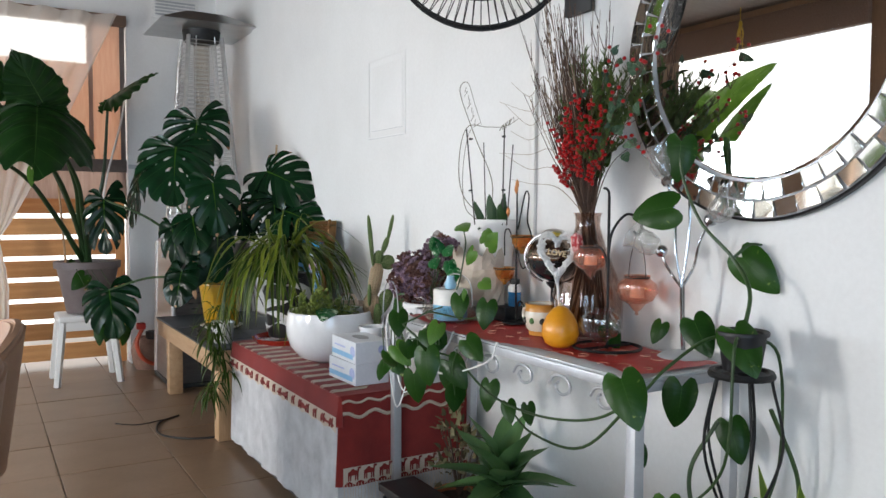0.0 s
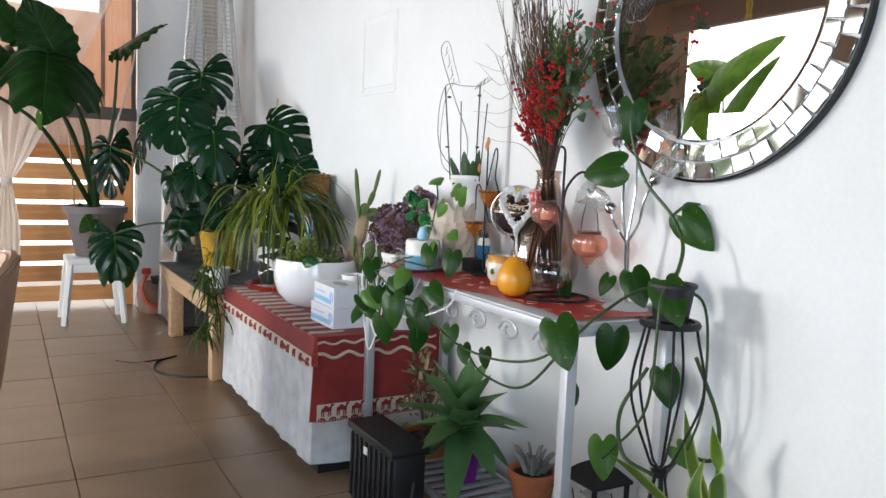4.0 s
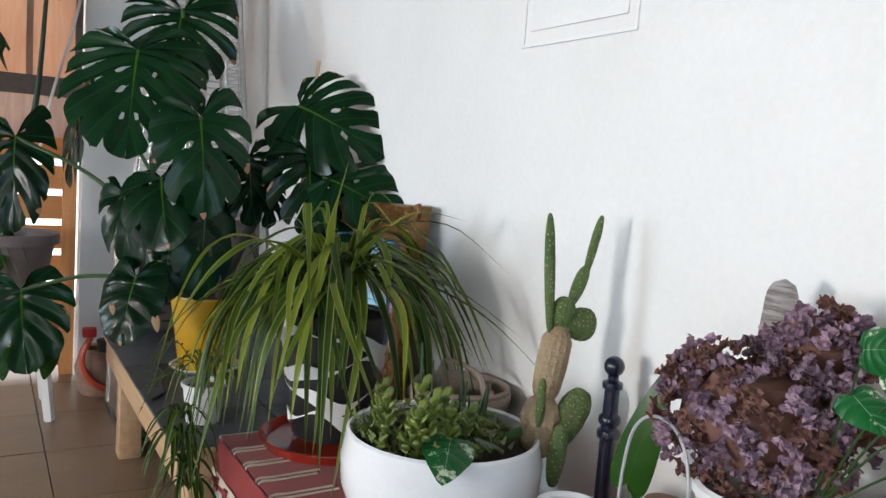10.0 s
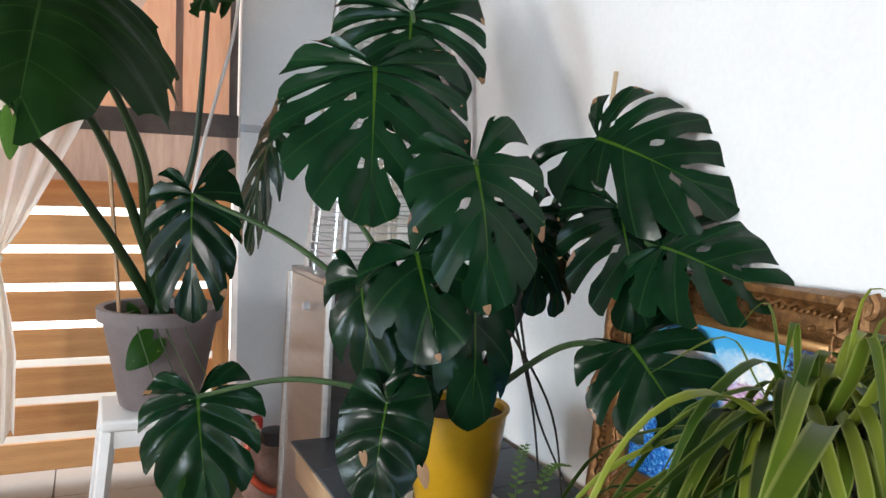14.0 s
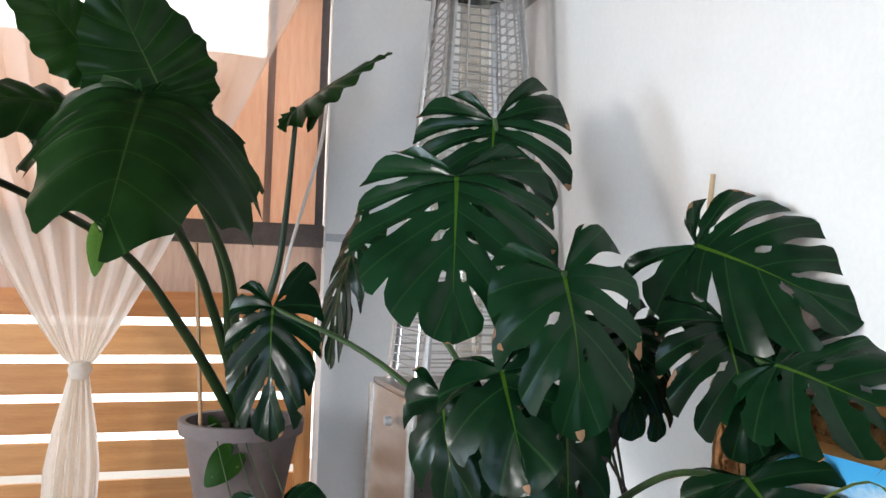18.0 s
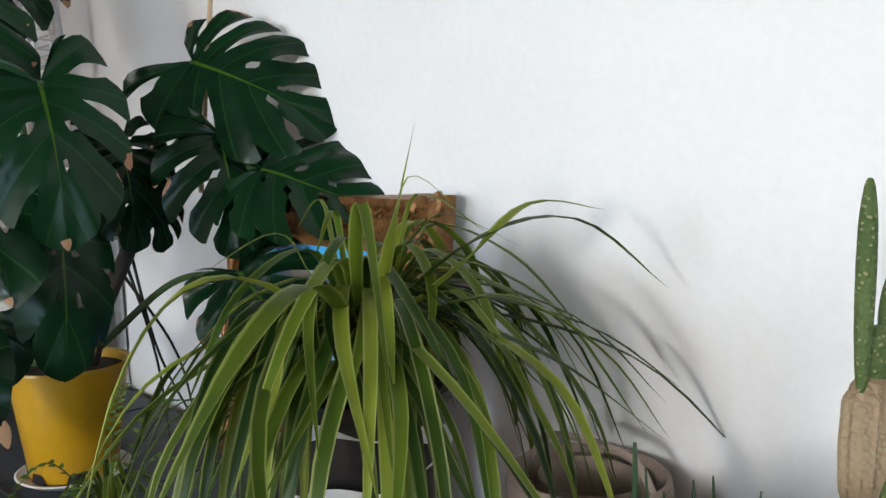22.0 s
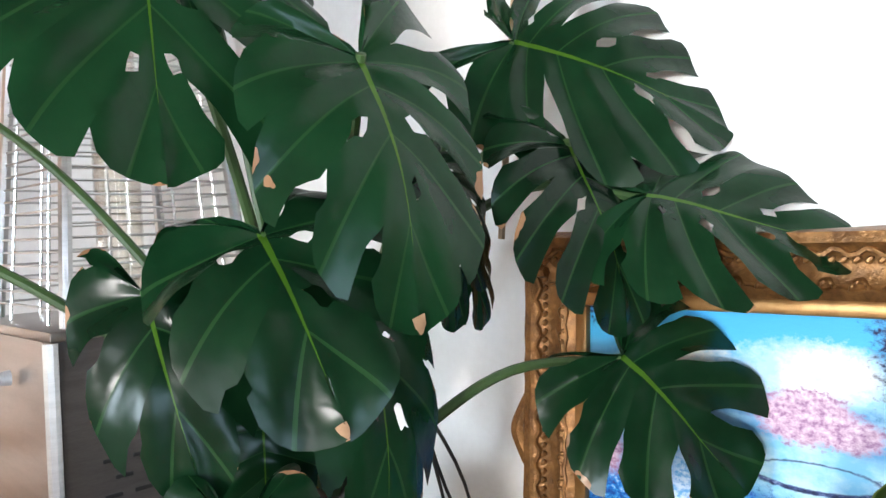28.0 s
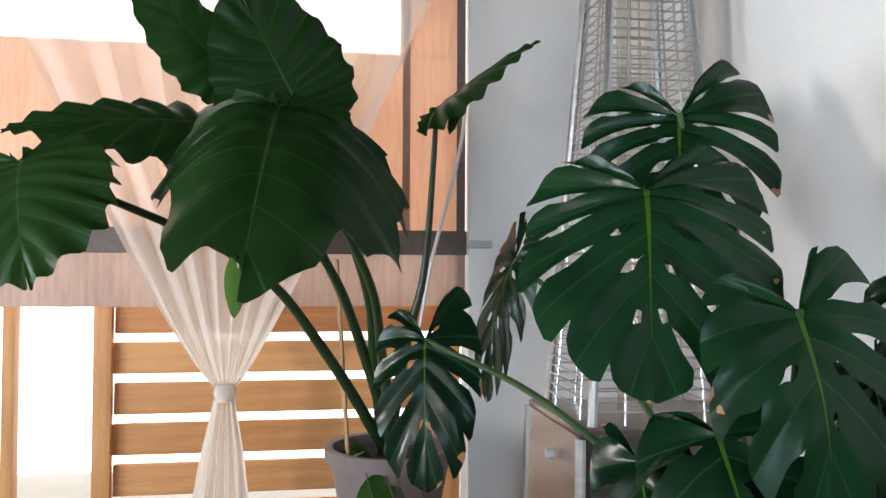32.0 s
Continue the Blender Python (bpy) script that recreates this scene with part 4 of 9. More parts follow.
# ---- monstera in the yellow pot ----
YELLOW = surface("yellow_glaze", (0.42, 0.225, 0.008), (0.54, 0.31, 0.014), 0.3, scale=5, bump=0.03, coat=0.3)
mon = thing("monstera", "large monstera with split dark leaves in yellow pot", "plant", 0, 0, 0)
MX, MY = 1.172, 4.355
part("pot", pot_shell(0.121, 0.088, 0.242, lip=0.006), YELLOW, mon, "glossy yellow plastic pot").matrix_basis = pose(MX, MY, 0.468)
for a0 in (-160, -108, -56, -4, 48, 100, 152):
    bm = bmesh.new()
    rows = []
    for i in range(9):
        aa = radians(a0 - 13 + 26 * i / 8)
        h = 0.003 + 0.022 * min(1.0, 1.6 * math.sin(math.pi * i / 8))
        rows.append([bm.verts.new(((0.0893 + z * 0.14) * math.cos(aa), (0.0893 + z * 0.14) * math.sin(aa), z)) for z in (0.002, h)])
    for p, q in zip(rows, rows[1:]):
        bm.faces.new((p[0], q[0], q[1], p[1]))
    part("drainage_notch", bm, BLACK_PLASTIC, mon, "dark drainage notch at the pot's foot").matrix_basis = pose(MX, MY, 0.468)
part("saucer", lathe([(0, 0), (0.094, 0), (0.116, 0.014), (0.112, 0.016), (0.091, 0.006), (0, 0.006)], 36), WHITE_PLASTIC, mon, "white saucer").matrix_basis = pose(MX, MY, 0.461)
part("soil", soil_disc(0.112, 0.0), SOIL, mon).matrix_basis = pose(MX, MY, 0.690)
part("support_stake", tube([(1.41, 4.20, 1.06), (1.435, 4.17, 1.475)], 0.0055, n=6), surface("bamboo", (0.35, 0.24, 0.14), (0.5, 0.36, 0.22), 0.6), mon, "thin bamboo stake")
part("trunk", tube([(MX + 0.03, MY - 0.02, 0.68), (MX + 0.06, MY - 0.05, 0.82), (MX + 0.12, MY - 0.09, 0.98), (MX + 0.17, MY - 0.11, 1.15)], 0.02, 0.013, n=10), STEM_DARK, mon, "dark knotty trunk")
SPL = dict(nv=6, nu=16, lobes=7, split=0.46, back=0.38, droop=0.28, cup=0.16, wave=0.03, full=1.0, quilt=0.014)


def mleaf(at, tip, face, width, seed, base=None, dry=False, **over):
    leaf(mon, at, tip, face, width, M_LEAF, seed=seed, tipdry=dry, **{**SPL, **over})
    b = base or (MX + 0.02, MY - 0.02, 0.72)
    mid = Vector(b).lerp(Vector(at), 0.55) + Vector((0, 0, 0.05))
    part("petiole", tube([b, mid, at], 0.0085, 0.0055, n=8, per=8), STEM, mon)


mleaf((0.920, 4.279, 1.442), (0.875, 4.15, 1.155), (-0.3, -1, 0.35), 0.40, 1, (MX, MY, 0.80), lobes=8, split=0.46, ear=(1.1, 0.85), droop=0.22)
mleaf((1.060, 4.085, 1.263), (1.065, 4.02, 1.005), (-0.15, -1, 0.25), 0.28, 2, dry=True, ear=(1.25, 0.75), lobes=6, split=0.50)
mleaf((1.365, 4.127, 1.325), (1.54, 3.93, 1.205), (-0.45, -0.8, 0.40), 0.335, 3, (MX + 0.19, MY - 0.03, 1.10), lobes=7, split=0.40, ear=(0.7, 1.2))
mleaf((1.374, 4.048, 1.183), (1.36, 3.97, 0.965), (-0.3, -1, 0.1), 0.27, 4, (MX + 0.19, MY - 0.03, 1.08), split=0.42)
mleaf((1.415, 3.965, 1.105), (1.525, 3.77, 1.035), (-0.5, -0.5, 0.75), 0.30, 5, (MX + 0.18, MY - 0.03, 1.05), dry=True, split=0.44, lobes=6, ear=(1.3, 0.9))
mleaf((0.972, 4.15, 1.082), (0.975, 4.04, 0.918), (-0.50, -0.9, 0.50), 0.255, 6, split=0.72, dry=True, lobes=4, ear=(0.9, 1.25), quilt=0.034, wave=0.045, droop=0.4)
mleaf((1.364, 3.979, 0.912), (1.425, 3.865, 0.765), (-0.55, -0.8, 0.35), 0.27, 7, (MX + 0.05, MY - 0.05, 0.74), lobes=5, split=0.50, holes=False, quilt=0.03)
mleaf((0.885, 4.23, 1.03), (0.905, 4.17, 0.835), (-0.6, -0.85, 0.3), 0.165, 8, split=0.60, lobes=4, wave=0.03, dry=True, holes=False, quilt=0.03)
mleaf((0.905, 4.107, 0.803), (0.866, 4.06, 0.637), (-0.55, -0.85, 0.5), 0.18, 9, split=0.0, lobes=5, wave=0.03, cup=0.2, back=0.42, dry=True, quilt=0.03)
mleaf((1.095, 4.13, 0.985), (1.075, 4.10, 0.755), (0.0, -1, 0.15), 0.19, 10, split=0.72, lobes=4, wave=0.02)
mleaf((0.625, 4.74, 1.17), (0.62, 4.69, 0.89), (-0.3, -1, 0.2), 0.235, 11, (MX - 0.05, MY, 0.80), lobes=7, split=0.38, ear=(1.3, 0.8))
mleaf((0.65, 4.79, 0.655), (0.665, 4.70, 0.41), (-0.3, -1, 0.35), 0.31, 12, (MX - 0.06, MY - 0.02, 0.72), lobes=6, split=0.55, quilt=0.035, wave=0.05)
mleaf((0.853, 4.862, 1.345), (0.80, 4.95, 1.03), (-0.9, -0.35, 0.1), 0.20, 13, (MX - 0.03, MY + 0.02, 0.82), lobes=8)
mleaf((1.085, 4.50, 1.622), (1.045, 4.43, 1.36), (-0.35, -1, 0.2), 0.37, 14, (MX, MY + 0.02, 0.82), back=0.50, ear=(1.35, 0.75), lobes=8, split=0.42)
mleaf((1.22, 4.15, 1.16), (1.23, 4.13, 0.97), (0.1, -1, -0.1), 0.22, 15, (MX + 0.12, MY, 0.97))
mleaf((1.27, 4.17, 1.10), (1.29, 4.14, 0.96), (0.3, -1, 0), 0.17, 16, (MX + 0.15, MY, 1.0))
mleaf((1.02, 4.24, 0.88), (1.01, 4.23, 0.72), (-0.4, -1, 0), 0.13, 17, split=0.0, lobes=5)
for q, s in (((0.945, 4.02, 0.70), 0.022), ((0.835, 4.035, 0.735), 0.014)):
    part("dry_patch", blade(s * 1.7, s, lobes=4, nv=2, nu=3, droop=0.1, wave=0.06), DRY, mon, "brown withered patch").matrix_basis = leaf_pose(q, (q[0] + 0.004, q[1] - 0.01, q[2] - 0.03), (-0.25, -1, 0.45))
for k in range(3):
    a = k * 1.9 + 0.5
    part("aerial_root", tube([(MX + 0.09 + 0.01 * k, MY - 0.07, 0.90 + 0.03 * k), (MX + 0.17 + 0.03 * math.cos(a), MY - 0.10, 0.70), (MX + 0.20 + 0.05 * math.sin(a * 2), MY - 0.10 - 0.05 * k, 0.465)], 0.0034, 0.002, n=6), STEM_DARK, mon, "dark hanging aerial root")

# ---- alocasia in the grey pot ----
GREYPOT = surface("grey_plastic_pot", (0.125, 0.10, 0.098), (0.185, 0.152, 0.15), 0.55, bump=0.06)
alo = thing("alocasia", "elephant ear plant with huge ribbed leaves, grey pot", "plant", 0, 0, 0)
AX, AY = 0.62, 5.52
part("pot", pot_shell(0.185, 0.13, 0.335, lip=0.03), GREYPOT, alo, "matt grey plastic pot").matrix_basis = pose(AX, AY, 0.445)
part("soil", soil_disc(0.175, 0.0), SOIL, alo).matrix_basis = pose(AX, AY, 0.74)
HUGE = dict(lobes=10, split=0.0, back=0.24, droop=0.34, cup=0.26, wave=0.05, tipw=0.02, nu=12, nv=6, scallop=0.10, quilt=0.012)


def aleaf(at, tip, face, width, seed, lean=(0, 0, 0), **over):
    leaf(alo, at, tip, face, width, A_LEAF, seed=seed, **{**HUGE, **over})
    b = Vector((AX + 0.02 * math.sin(seed * 2.4), AY + 0.02 * math.cos(seed * 3.1), 0.74))
    mid = b.lerp(Vector(at), 0.5) + Vector(lean)
    part("petiole", tube([b, b.lerp(mid, 0.5) + Vector((0, 0, 0.05)), mid, at], 0.019, 0.008, n=10, per=8), STEM_DEEP, alo)


aleaf((0.306, 4.85, 1.678), (0.265, 4.52, 1.315), (0.10, -0.75, 0.80), 0.545, 1, (0.05, -0.05, 0.1), back=0.06, wave=0.06, cup=0.62, lobes=8, full=1.0, tipw=0.10, scallop=0.16, skew=-0.16, ragged=0.30)
aleaf((0.352, 4.95, 1.694), (0.20, 4.90, 1.97), (0.25, -1, -0.1), 0.33, 2, (0.04, -0.05, 0.08), droop=0.12, back=0.34, ear=(1.5, 0.7), cup=0.15)
aleaf((0.134, 5.05, 1.672), (-0.25, 4.90, 1.625), (-0.05, -0.75, 0.75), 0.27, 3, (0.02, -0.05, 0.15), wave=0.09, droop=0.2)
aleaf((-0.19, 4.75, 1.53), (-0.13, 4.62, 1.31), (-0.2, -1, 0.5), 0.34, 4, (0.0, -0.02, 0.2), wave=0.07, full=1.0, scallop=0.12)
aleaf((0.752, 5.45, 1.812), (1.015, 5.30, 1.985), (-0.3, -0.45, 1), 0.24, 5, (0.04, 0, 0.06), droop=0.1, wave=0.07)
aleaf((0.165, 5.0, 1.80), (-0.03, 4.9, 1.995), (0.5, -1, 0.2), 0.20, 6, (0.0, 0, 0.1), droop=0.1)
part("support_stake", tube([(AX - 0.13, AY - 0.06, 0.73), (AX - 0.17, AY - 0.05, 1.35)], 0.007, n=6), surface("dowel", (0.36, 0.2, 0.1), (0.5, 0.3, 0.16), 0.6), alo, "thin wooden stake")
part("rolled_leaf", lathe([(0, 0), (0.012, 0.02), (0.02, 0.07), (0.012, 0.12), (0, 0.15)], 10, m=pose(0.795, 5.48, 1.74, 12, 14, 0)), A_LEAF, alo, "unfolding young leaf")
leaf(alo, (0.256, 4.54, 1.318), (0.252, 4.525, 1.235), (0, -1, 0), 0.045, P_PALE, name="withered_leaf", label="pale withered leaf remnant", seed=9, lobes=5, droop=0.1)
for k in range(6):
    a = k * 1.05
    c = (AX + 0.10 * math.cos(a) - 0.03, AY - 0.06 + 0.07 * math.sin(a), 0.75)
    leaf(alo, c, (c[0] + 0.04 * math.cos(a * 2), c[1] - 0.05, c[2] + 0.03 + 0.02 * math.sin(a)), (0, -0.4, 1), 0.055, P_LEAF, name="pothos_leaf", seed=20 + k, lobes=5, nv=2, nu=4)
for k in (0, 2, 3, 5):
    c = (0.60 + 0.030 * k, 4.86 + 0.02 * (k % 3), 0.42 + 0.05 * ((k * 0.618) % 1))
    part("pothos_stem", tube([(AX - 0.08 + 0.03 * k, AY - 0.165, 0.755), (AX - 0.08 + 0.028 * k, AY - 0.215, 0.72), (c[0], c[1] + 0.04, c[2] + 0.10), c], 0.0022, 0.0015, n=5), STEM, alo)
    leaf(alo, c, (c[0] + 0.02 * math.sin(k * 2.3), c[1] - 0.02, c[2] - 0.085 - 0.02 * (k % 2)), (-0.2 + 0.2 * (k % 3), -1, 0.15), 0.06 + 0.008 * (k % 3), P_LEAF, name="pothos_leaf", seed=60 + k, lobes=5, nv=2, nu=4)
leaf(alo, (AX - 0.04, AY - 0.20, 0.70), (AX - 0.11, AY - 0.22, 0.62), (0, -1, 0.2), 0.10, P_LEAF, name="pothos_leaf", seed=31, lobes=5, nv=2, nu=4)

# ---- spider plant ----


def strap_material(name, dark, light, edge):
    m, nt, b = material(name)
    L = nt.links.new
    tc = nt.nodes.new("ShaderNodeTexCoord")
    info = nt.nodes.new("ShaderNodeObjectInfo")
    n1 = node(nt, "ShaderNodeTexNoise", Scale=7.0, Detail=3.0)
    L(tc.outputs["Object"], n1.inputs["Vector"])
    add = nt.nodes.new("ShaderNodeMath")
    add.operation = "MULTIPLY_ADD"
    add.inputs[1].default_value = 0.8
    L(info.outputs["Random"], add.inputs[0])
    L(n1.outputs[0], add.inputs[2])
    col = ramp(nt, add.outputs[0], (0.45, dark), (1.25, light))
    sep = nt.nodes.new("ShaderNodeSeparateXYZ")
    L(tc.outputs["UV"], sep.inputs[0])
    off = nt.nodes.new("ShaderNodeMath")
    off.operation = "SUBTRACT"
    off.inputs[1].default_value = 0.5
    L(sep.outputs[0], off.inputs[0])
    ab = nt.nodes.new("ShaderNodeMath")
    ab.operation = "ABSOLUTE"
    L(off.outputs[0], ab.inputs[0])
    rim = ramp(nt, ab.outputs[0], (0.34, (0, 0, 0)), (0.42, (1, 1, 1)))
    w = nt.nodes.new("ShaderNodeMath")
    w.operation = "MULTIPLY"
    w.inputs[1].default_value = 0.7
    L(rim, w.inputs[0])
    mx = nt.nodes.new("ShaderNodeMix")
    mx.data_type = "RGBA"
    L(w.outputs[0], mx.inputs["Factor"])
    L(col, mx.inputs["A"])
    mx.inputs["B"].default_value = (*edge, 1)
    L(mx.outputs["Result"], b.inputs["Base Color"])
    b.inputs["Roughness"].default_value = 0.42
    b.inputs["Specular IOR Level"].default_value = 0.22
    tr = nt.nodes.new("ShaderNodeBsdfTranslucent")
    L(mx.outputs["Result"], tr.inputs[0])
    ms = nt.nodes.new("ShaderNodeMixShader")
    ms.inputs[0].default_value = 0.26
    L(b.outputs[0], ms.inputs[1])
    L(tr.outputs[0], ms.inputs[2])
    L(ms.outputs[0], nt.nodes["Material Output"].inputs[0])
    return m


BLADE_MAT = strap_material("spider_plant_blade", (0.016, 0.040, 0.003), (0.088, 0.135, 0.012), (0.24, 0.27, 0.07))
BLADE_STRIPED = strap_material("cream_edged_blade", (0.018, 0.055, 0.005), (0.065, 0.115, 0.012), (0.42, 0.45, 0.18))
BLADE_YOUNG = strap_material("young_blade", (0.075, 0.125, 0.010), (0.19, 0.235, 0.024), (0.32, 0.36, 0.10))
BLADE_DARK = strap_material("dark_blade", (0.008, 0.026, 0.003), (0.028, 0.064, 0.006), (0.15, 0.19, 0.055))


def strap(parent, pts, w, mat, name="blade", label="", fold=0.25, per=5):
    bm = bmesh.new()
    ribbon(spline(pts, per), lambda t: w * (0.55 + 0.45 * min(1, t * 3)) * max(0.02, 1 - max(0, (t - 0.55) / 0.45) ** 1.8), bm, fold)
    return part(name, bm, mat, parent, label)


def fountain(parent, c, count, reach, rise, fall, w, mat, seed, young=None, squash=1.0):
    """Arching straps round a crown at c."""
    rng = random.Random(seed)
    for i in range(count):
        a = math.tau * (i * 0.381966) + rng.uniform(-0.2, 0.2)
        k = (i + 0.5) / count
        out = reach * (0.45 + 0.55 * k) * rng.uniform(0.8, 1.15)
        up = rise * (1.15 - 0.75 * k) * rng.uniform(0.75, 1.2)
        dn = fall * k ** 1.1 * rng.uniform(0.35, 1.3)
        d = Vector((math.cos(a), math.sin(a) * squash, 0))
        s = Vector((-d.y, d.x, 0)) * rng.uniform(-0.28, 0.28)
        if i % 7 == 3 and c[0] + d.x * out > WX - 0.06:
            out *= 0.6
        if young:
            lee = max(0.0, math.cos(a - radians(108)))
            if lee > 0.45 and i % 3:
                continue
            out *= 1 - 0.40 * lee
            up *= 1 - 0.55 * lee
        out = min(out, (WX - 0.02 - c[0]) / d.x if d.x > 0.05 else 9)
        p0 = Vector(c) + d * 0.015
        pts = [p0, p0 + d * out * 0.28 + Vector((0, 0, up)), p0 + (d + s) * out * 0.72 + Vector((0, 0, up * 0.8 - dn * 0.25)), p0 + (d + s * 2) * out + Vector((0, 0, up * 0.2 - dn))]
        strap(parent, pts, w * rng.uniform(0.75, 1.15), young if young and rng.random() < 0.16 else (BLADE_DARK if young and rng.random() < 0.3 else mat))


SPX, SPY, SPZ = 1.24, 3.46, 0.87
spi = thing("spider_plant", "large spider plant with arching striped leaves", "plant", 0, 0, 0)
part("pot", pot_shell(0.118, 0.09, 0.29, lip=0.01), surface("black_ceramic_pot", (0.012, 0.012, 0.013), (0.03, 0.03, 0.032), 0.3), spi, "black pot with wavy white bands").matrix_basis = pose(SPX, SPY, 0.535)
for k in range(4):
    bm = bmesh.new()
    rows = []
    for i in range(65):
        aa = math.tau * i / 64
        zc = 0.585 + 0.062 * k + 0.020 * math.sin(2 * aa + k * 2.1) + 0.008 * math.sin(5 * aa + k)
        h = 0.010 + 0.009 * math.sin(3 * aa + k * 1.7)
        rows.append([bm.verts.new(((0.0955 + (zz - 0.535) * 0.122) * math.cos(aa), (0.0955 + (zz - 0.535) * 0.122) * math.sin(aa), zz)) for zz in (zc - max(0.001, h), zc + max(0.001, h))])
    for p, q in zip(rows, rows[1:]):
        bm.faces.new((p[0], q[0], q[1], p[1]))
    part("white_band", bm, WHITE_PAINT, spi, "wavy white band").matrix_basis = pose(SPX, SPY, 0)
part("soil", soil_disc(0.115, 0.0), SOIL, spi).matrix_basis = pose(SPX, SPY, 0.815)
part("tray", lathe([(0, 0), (0.15, 0), (0.165, 0.022), (0.158, 0.024), (0.145, 0.008), (0, 0.008)], 40), surface("red_glaze", (0.25, 0.02, 0.012), (0.38, 0.035, 0.02), 0.25, coat=0.4), spi, "red glazed tray").matrix_basis = pose(SPX, SPY, cz + 0.0105)
fountain(spi, (SPX, SPY, SPZ), 104, 0.48, 0.125, 0.33, 0.0088, BLADE_MAT, 5, BLADE_YOUNG)
fountain(spi, (SPX - 0.03, SPY - 0.04, SPZ), 36, 0.30, 0.09, 0.18, 0.0085, BLADE_MAT, 15, BLADE_YOUNG)
strap(spi, [(SPX, SPY, SPZ), (1.15, 3.31, 1.0), (1.165, 3.273, 1.165)], 0.009, BLADE_YOUNG)
strap(spi, [(SPX, SPY, SPZ), (1.10, 3.30, 1.02), (1.08, 3.26, 1.07), (1.08, 3.22, 0.85)], 0.008, BLADE_MAT)
strap(spi, [(SPX, SPY, SPZ), (1.22, 3.26, 1.02), (1.36, 3.2, 1.05), (1.488, 3.14, 0.955)], 0.009, BLADE_DARK)
strap(spi, [(SPX, SPY, SPZ), (1.22, 3.22, 0.97), (1.31, 3.13, 0.91), (1.37, 3.07, 0.80)], 0.012, BLADE_MAT)
strap(spi, [(SPX, SPY, SPZ), (1.22, 3.26, 1.0), (1.30, 3.22, 1.07), (1.40, 3.18, 1.06)], 0.010, BLADE_YOUNG)
strap(spi, [(SPX, SPY, SPZ), (1.02, 3.26, 1.0), (0.90, 3.20, 0.97), (0.80, 3.2, 0.83)], 0.013, BLADE_MAT)
strap(spi, [(SPX, SPY, SPZ), (1.0, 3.38, 1.0), (0.90, 3.42, 0.92), (0.83, 3.45, 0.66)], 0.013, BLADE_YOUNG)
rng = random.Random(31)
for i in range(40):
    a = radians(165 + 145 * rng.random())
    d = Vector((math.cos(a), math.sin(a), 0))
    out, dn = rng.uniform(0.17, 0.36), rng.uniform(0.16, 0.33)
    p0 = Vector((SPX, SPY, SPZ)) + d * 0.02
    side = Vector((-d.y, d.x, 0)) * rng.uniform(-0.05, 0.05)
    strap(spi, [p0, p0 + d * out * 0.45 + Vector((0, 0, rng.uniform(0.05, 0.10))), p0 + d * out * 0.85 + side + Vector((0, 0, -0.05)), p0 + d * out + side * 1.6 + Vector((0, 0, -dn))], rng.uniform(0.0070, 0.0105), (BLADE_MAT, BLADE_DARK, BLADE_STRIPED, BLADE_DARK, BLADE_YOUNG)[i % 5])
for dx, dy, h in ((-0.06, -0.02, 1.06), (-0.10, 0.05, 1.03), (0.02, -0.09, 1.08), (0.06, -0.03, 1.10), (0.09, -0.06, 1.05), (-0.02, 0.06, 1.07)):
    strap(spi, [(SPX, SPY, SPZ), (SPX + dx * 0.6, SPY + dy * 0.6, 0.97), (SPX + dx, SPY + dy, h), (SPX + dx * 2.0, SPY + dy * 2.0 - 0.02, h - 0.05)], 0.0055, BLADE_YOUNG if h > 1.06 else BLADE_MAT)
for k in range(7):
    y = 3.46 + 0.03 * k
    strap(spi, [(SPX - 0.06, SPY + 0.01, SPZ - 0.05), (1.03, y, 0.78), (0.95 - 0.01 * (k % 3), y + 0.03, 0.5), (0.96 + 0.02 * (k % 2), y + 0.04, 0.24 + 0.05 * (k % 3))], 0.006, BLADE_DARK, "runner")
rng = random.Random(8)
for k in range(9):
    c = Vector((0.93 + rng.uniform(-0.02, 0.03), 3.46 + rng.uniform(0, 0.2), 0.22 + 0.045 * k))
    for j in range(8):
        a = j * 0.8 + k
        strap(spi, [c, c + Vector((0.03 * math.cos(a), 0.03 * math.sin(a), 0.03)), c + Vector((0.07 * math.cos(a), 0.07 * math.sin(a), -0.02)), c + Vector((0.085 * math.cos(a), 0.085 * math.sin(a), -0.07))], 0.005, BLADE_DARK, "plantlet_blade", per=3)

# ---- on the console ----
SILK = surface("red_silk_runner", (0.36, 0.015, 0.015), (0.55, 0.036, 0.030), 0.42, scale=16, fine=120, bump=0.5)
run = thing("red_runner", "red satin runner with gold motifs on console", "table runner", 0, 0, 0)
bm = bmesh.new()
rows = []
for i in range(70):
    y = 1.215 + (2.30 - 1.215) * i / 69
    row = []
    for k in range(14):
        f = k / 13
        x = 1.215 + 0.03 * math.sin(i * 0.11) * (1 - f) + f * 0.27
        row.append(bm.verts.new((x, y, kz + 0.003 + 0.0022 * abs(math.sin(i * 0.9 + k)) + 0.002 * math.sin(k * 1.3 + i * 0.2) ** 2)))
    rows.append(row)
for a, b in zip(rows, rows[1:]):
    for k in range(13):
        bm.faces.new((a[k], a[k + 1], b[k + 1], b[k]))
part("cloth", bm, SILK, run)
rng = random.Random(3)
CREAM_PRINT = surface("cream_print", (0.42, 0.20, 0.14), (0.66, 0.42, 0.30), 0.45)
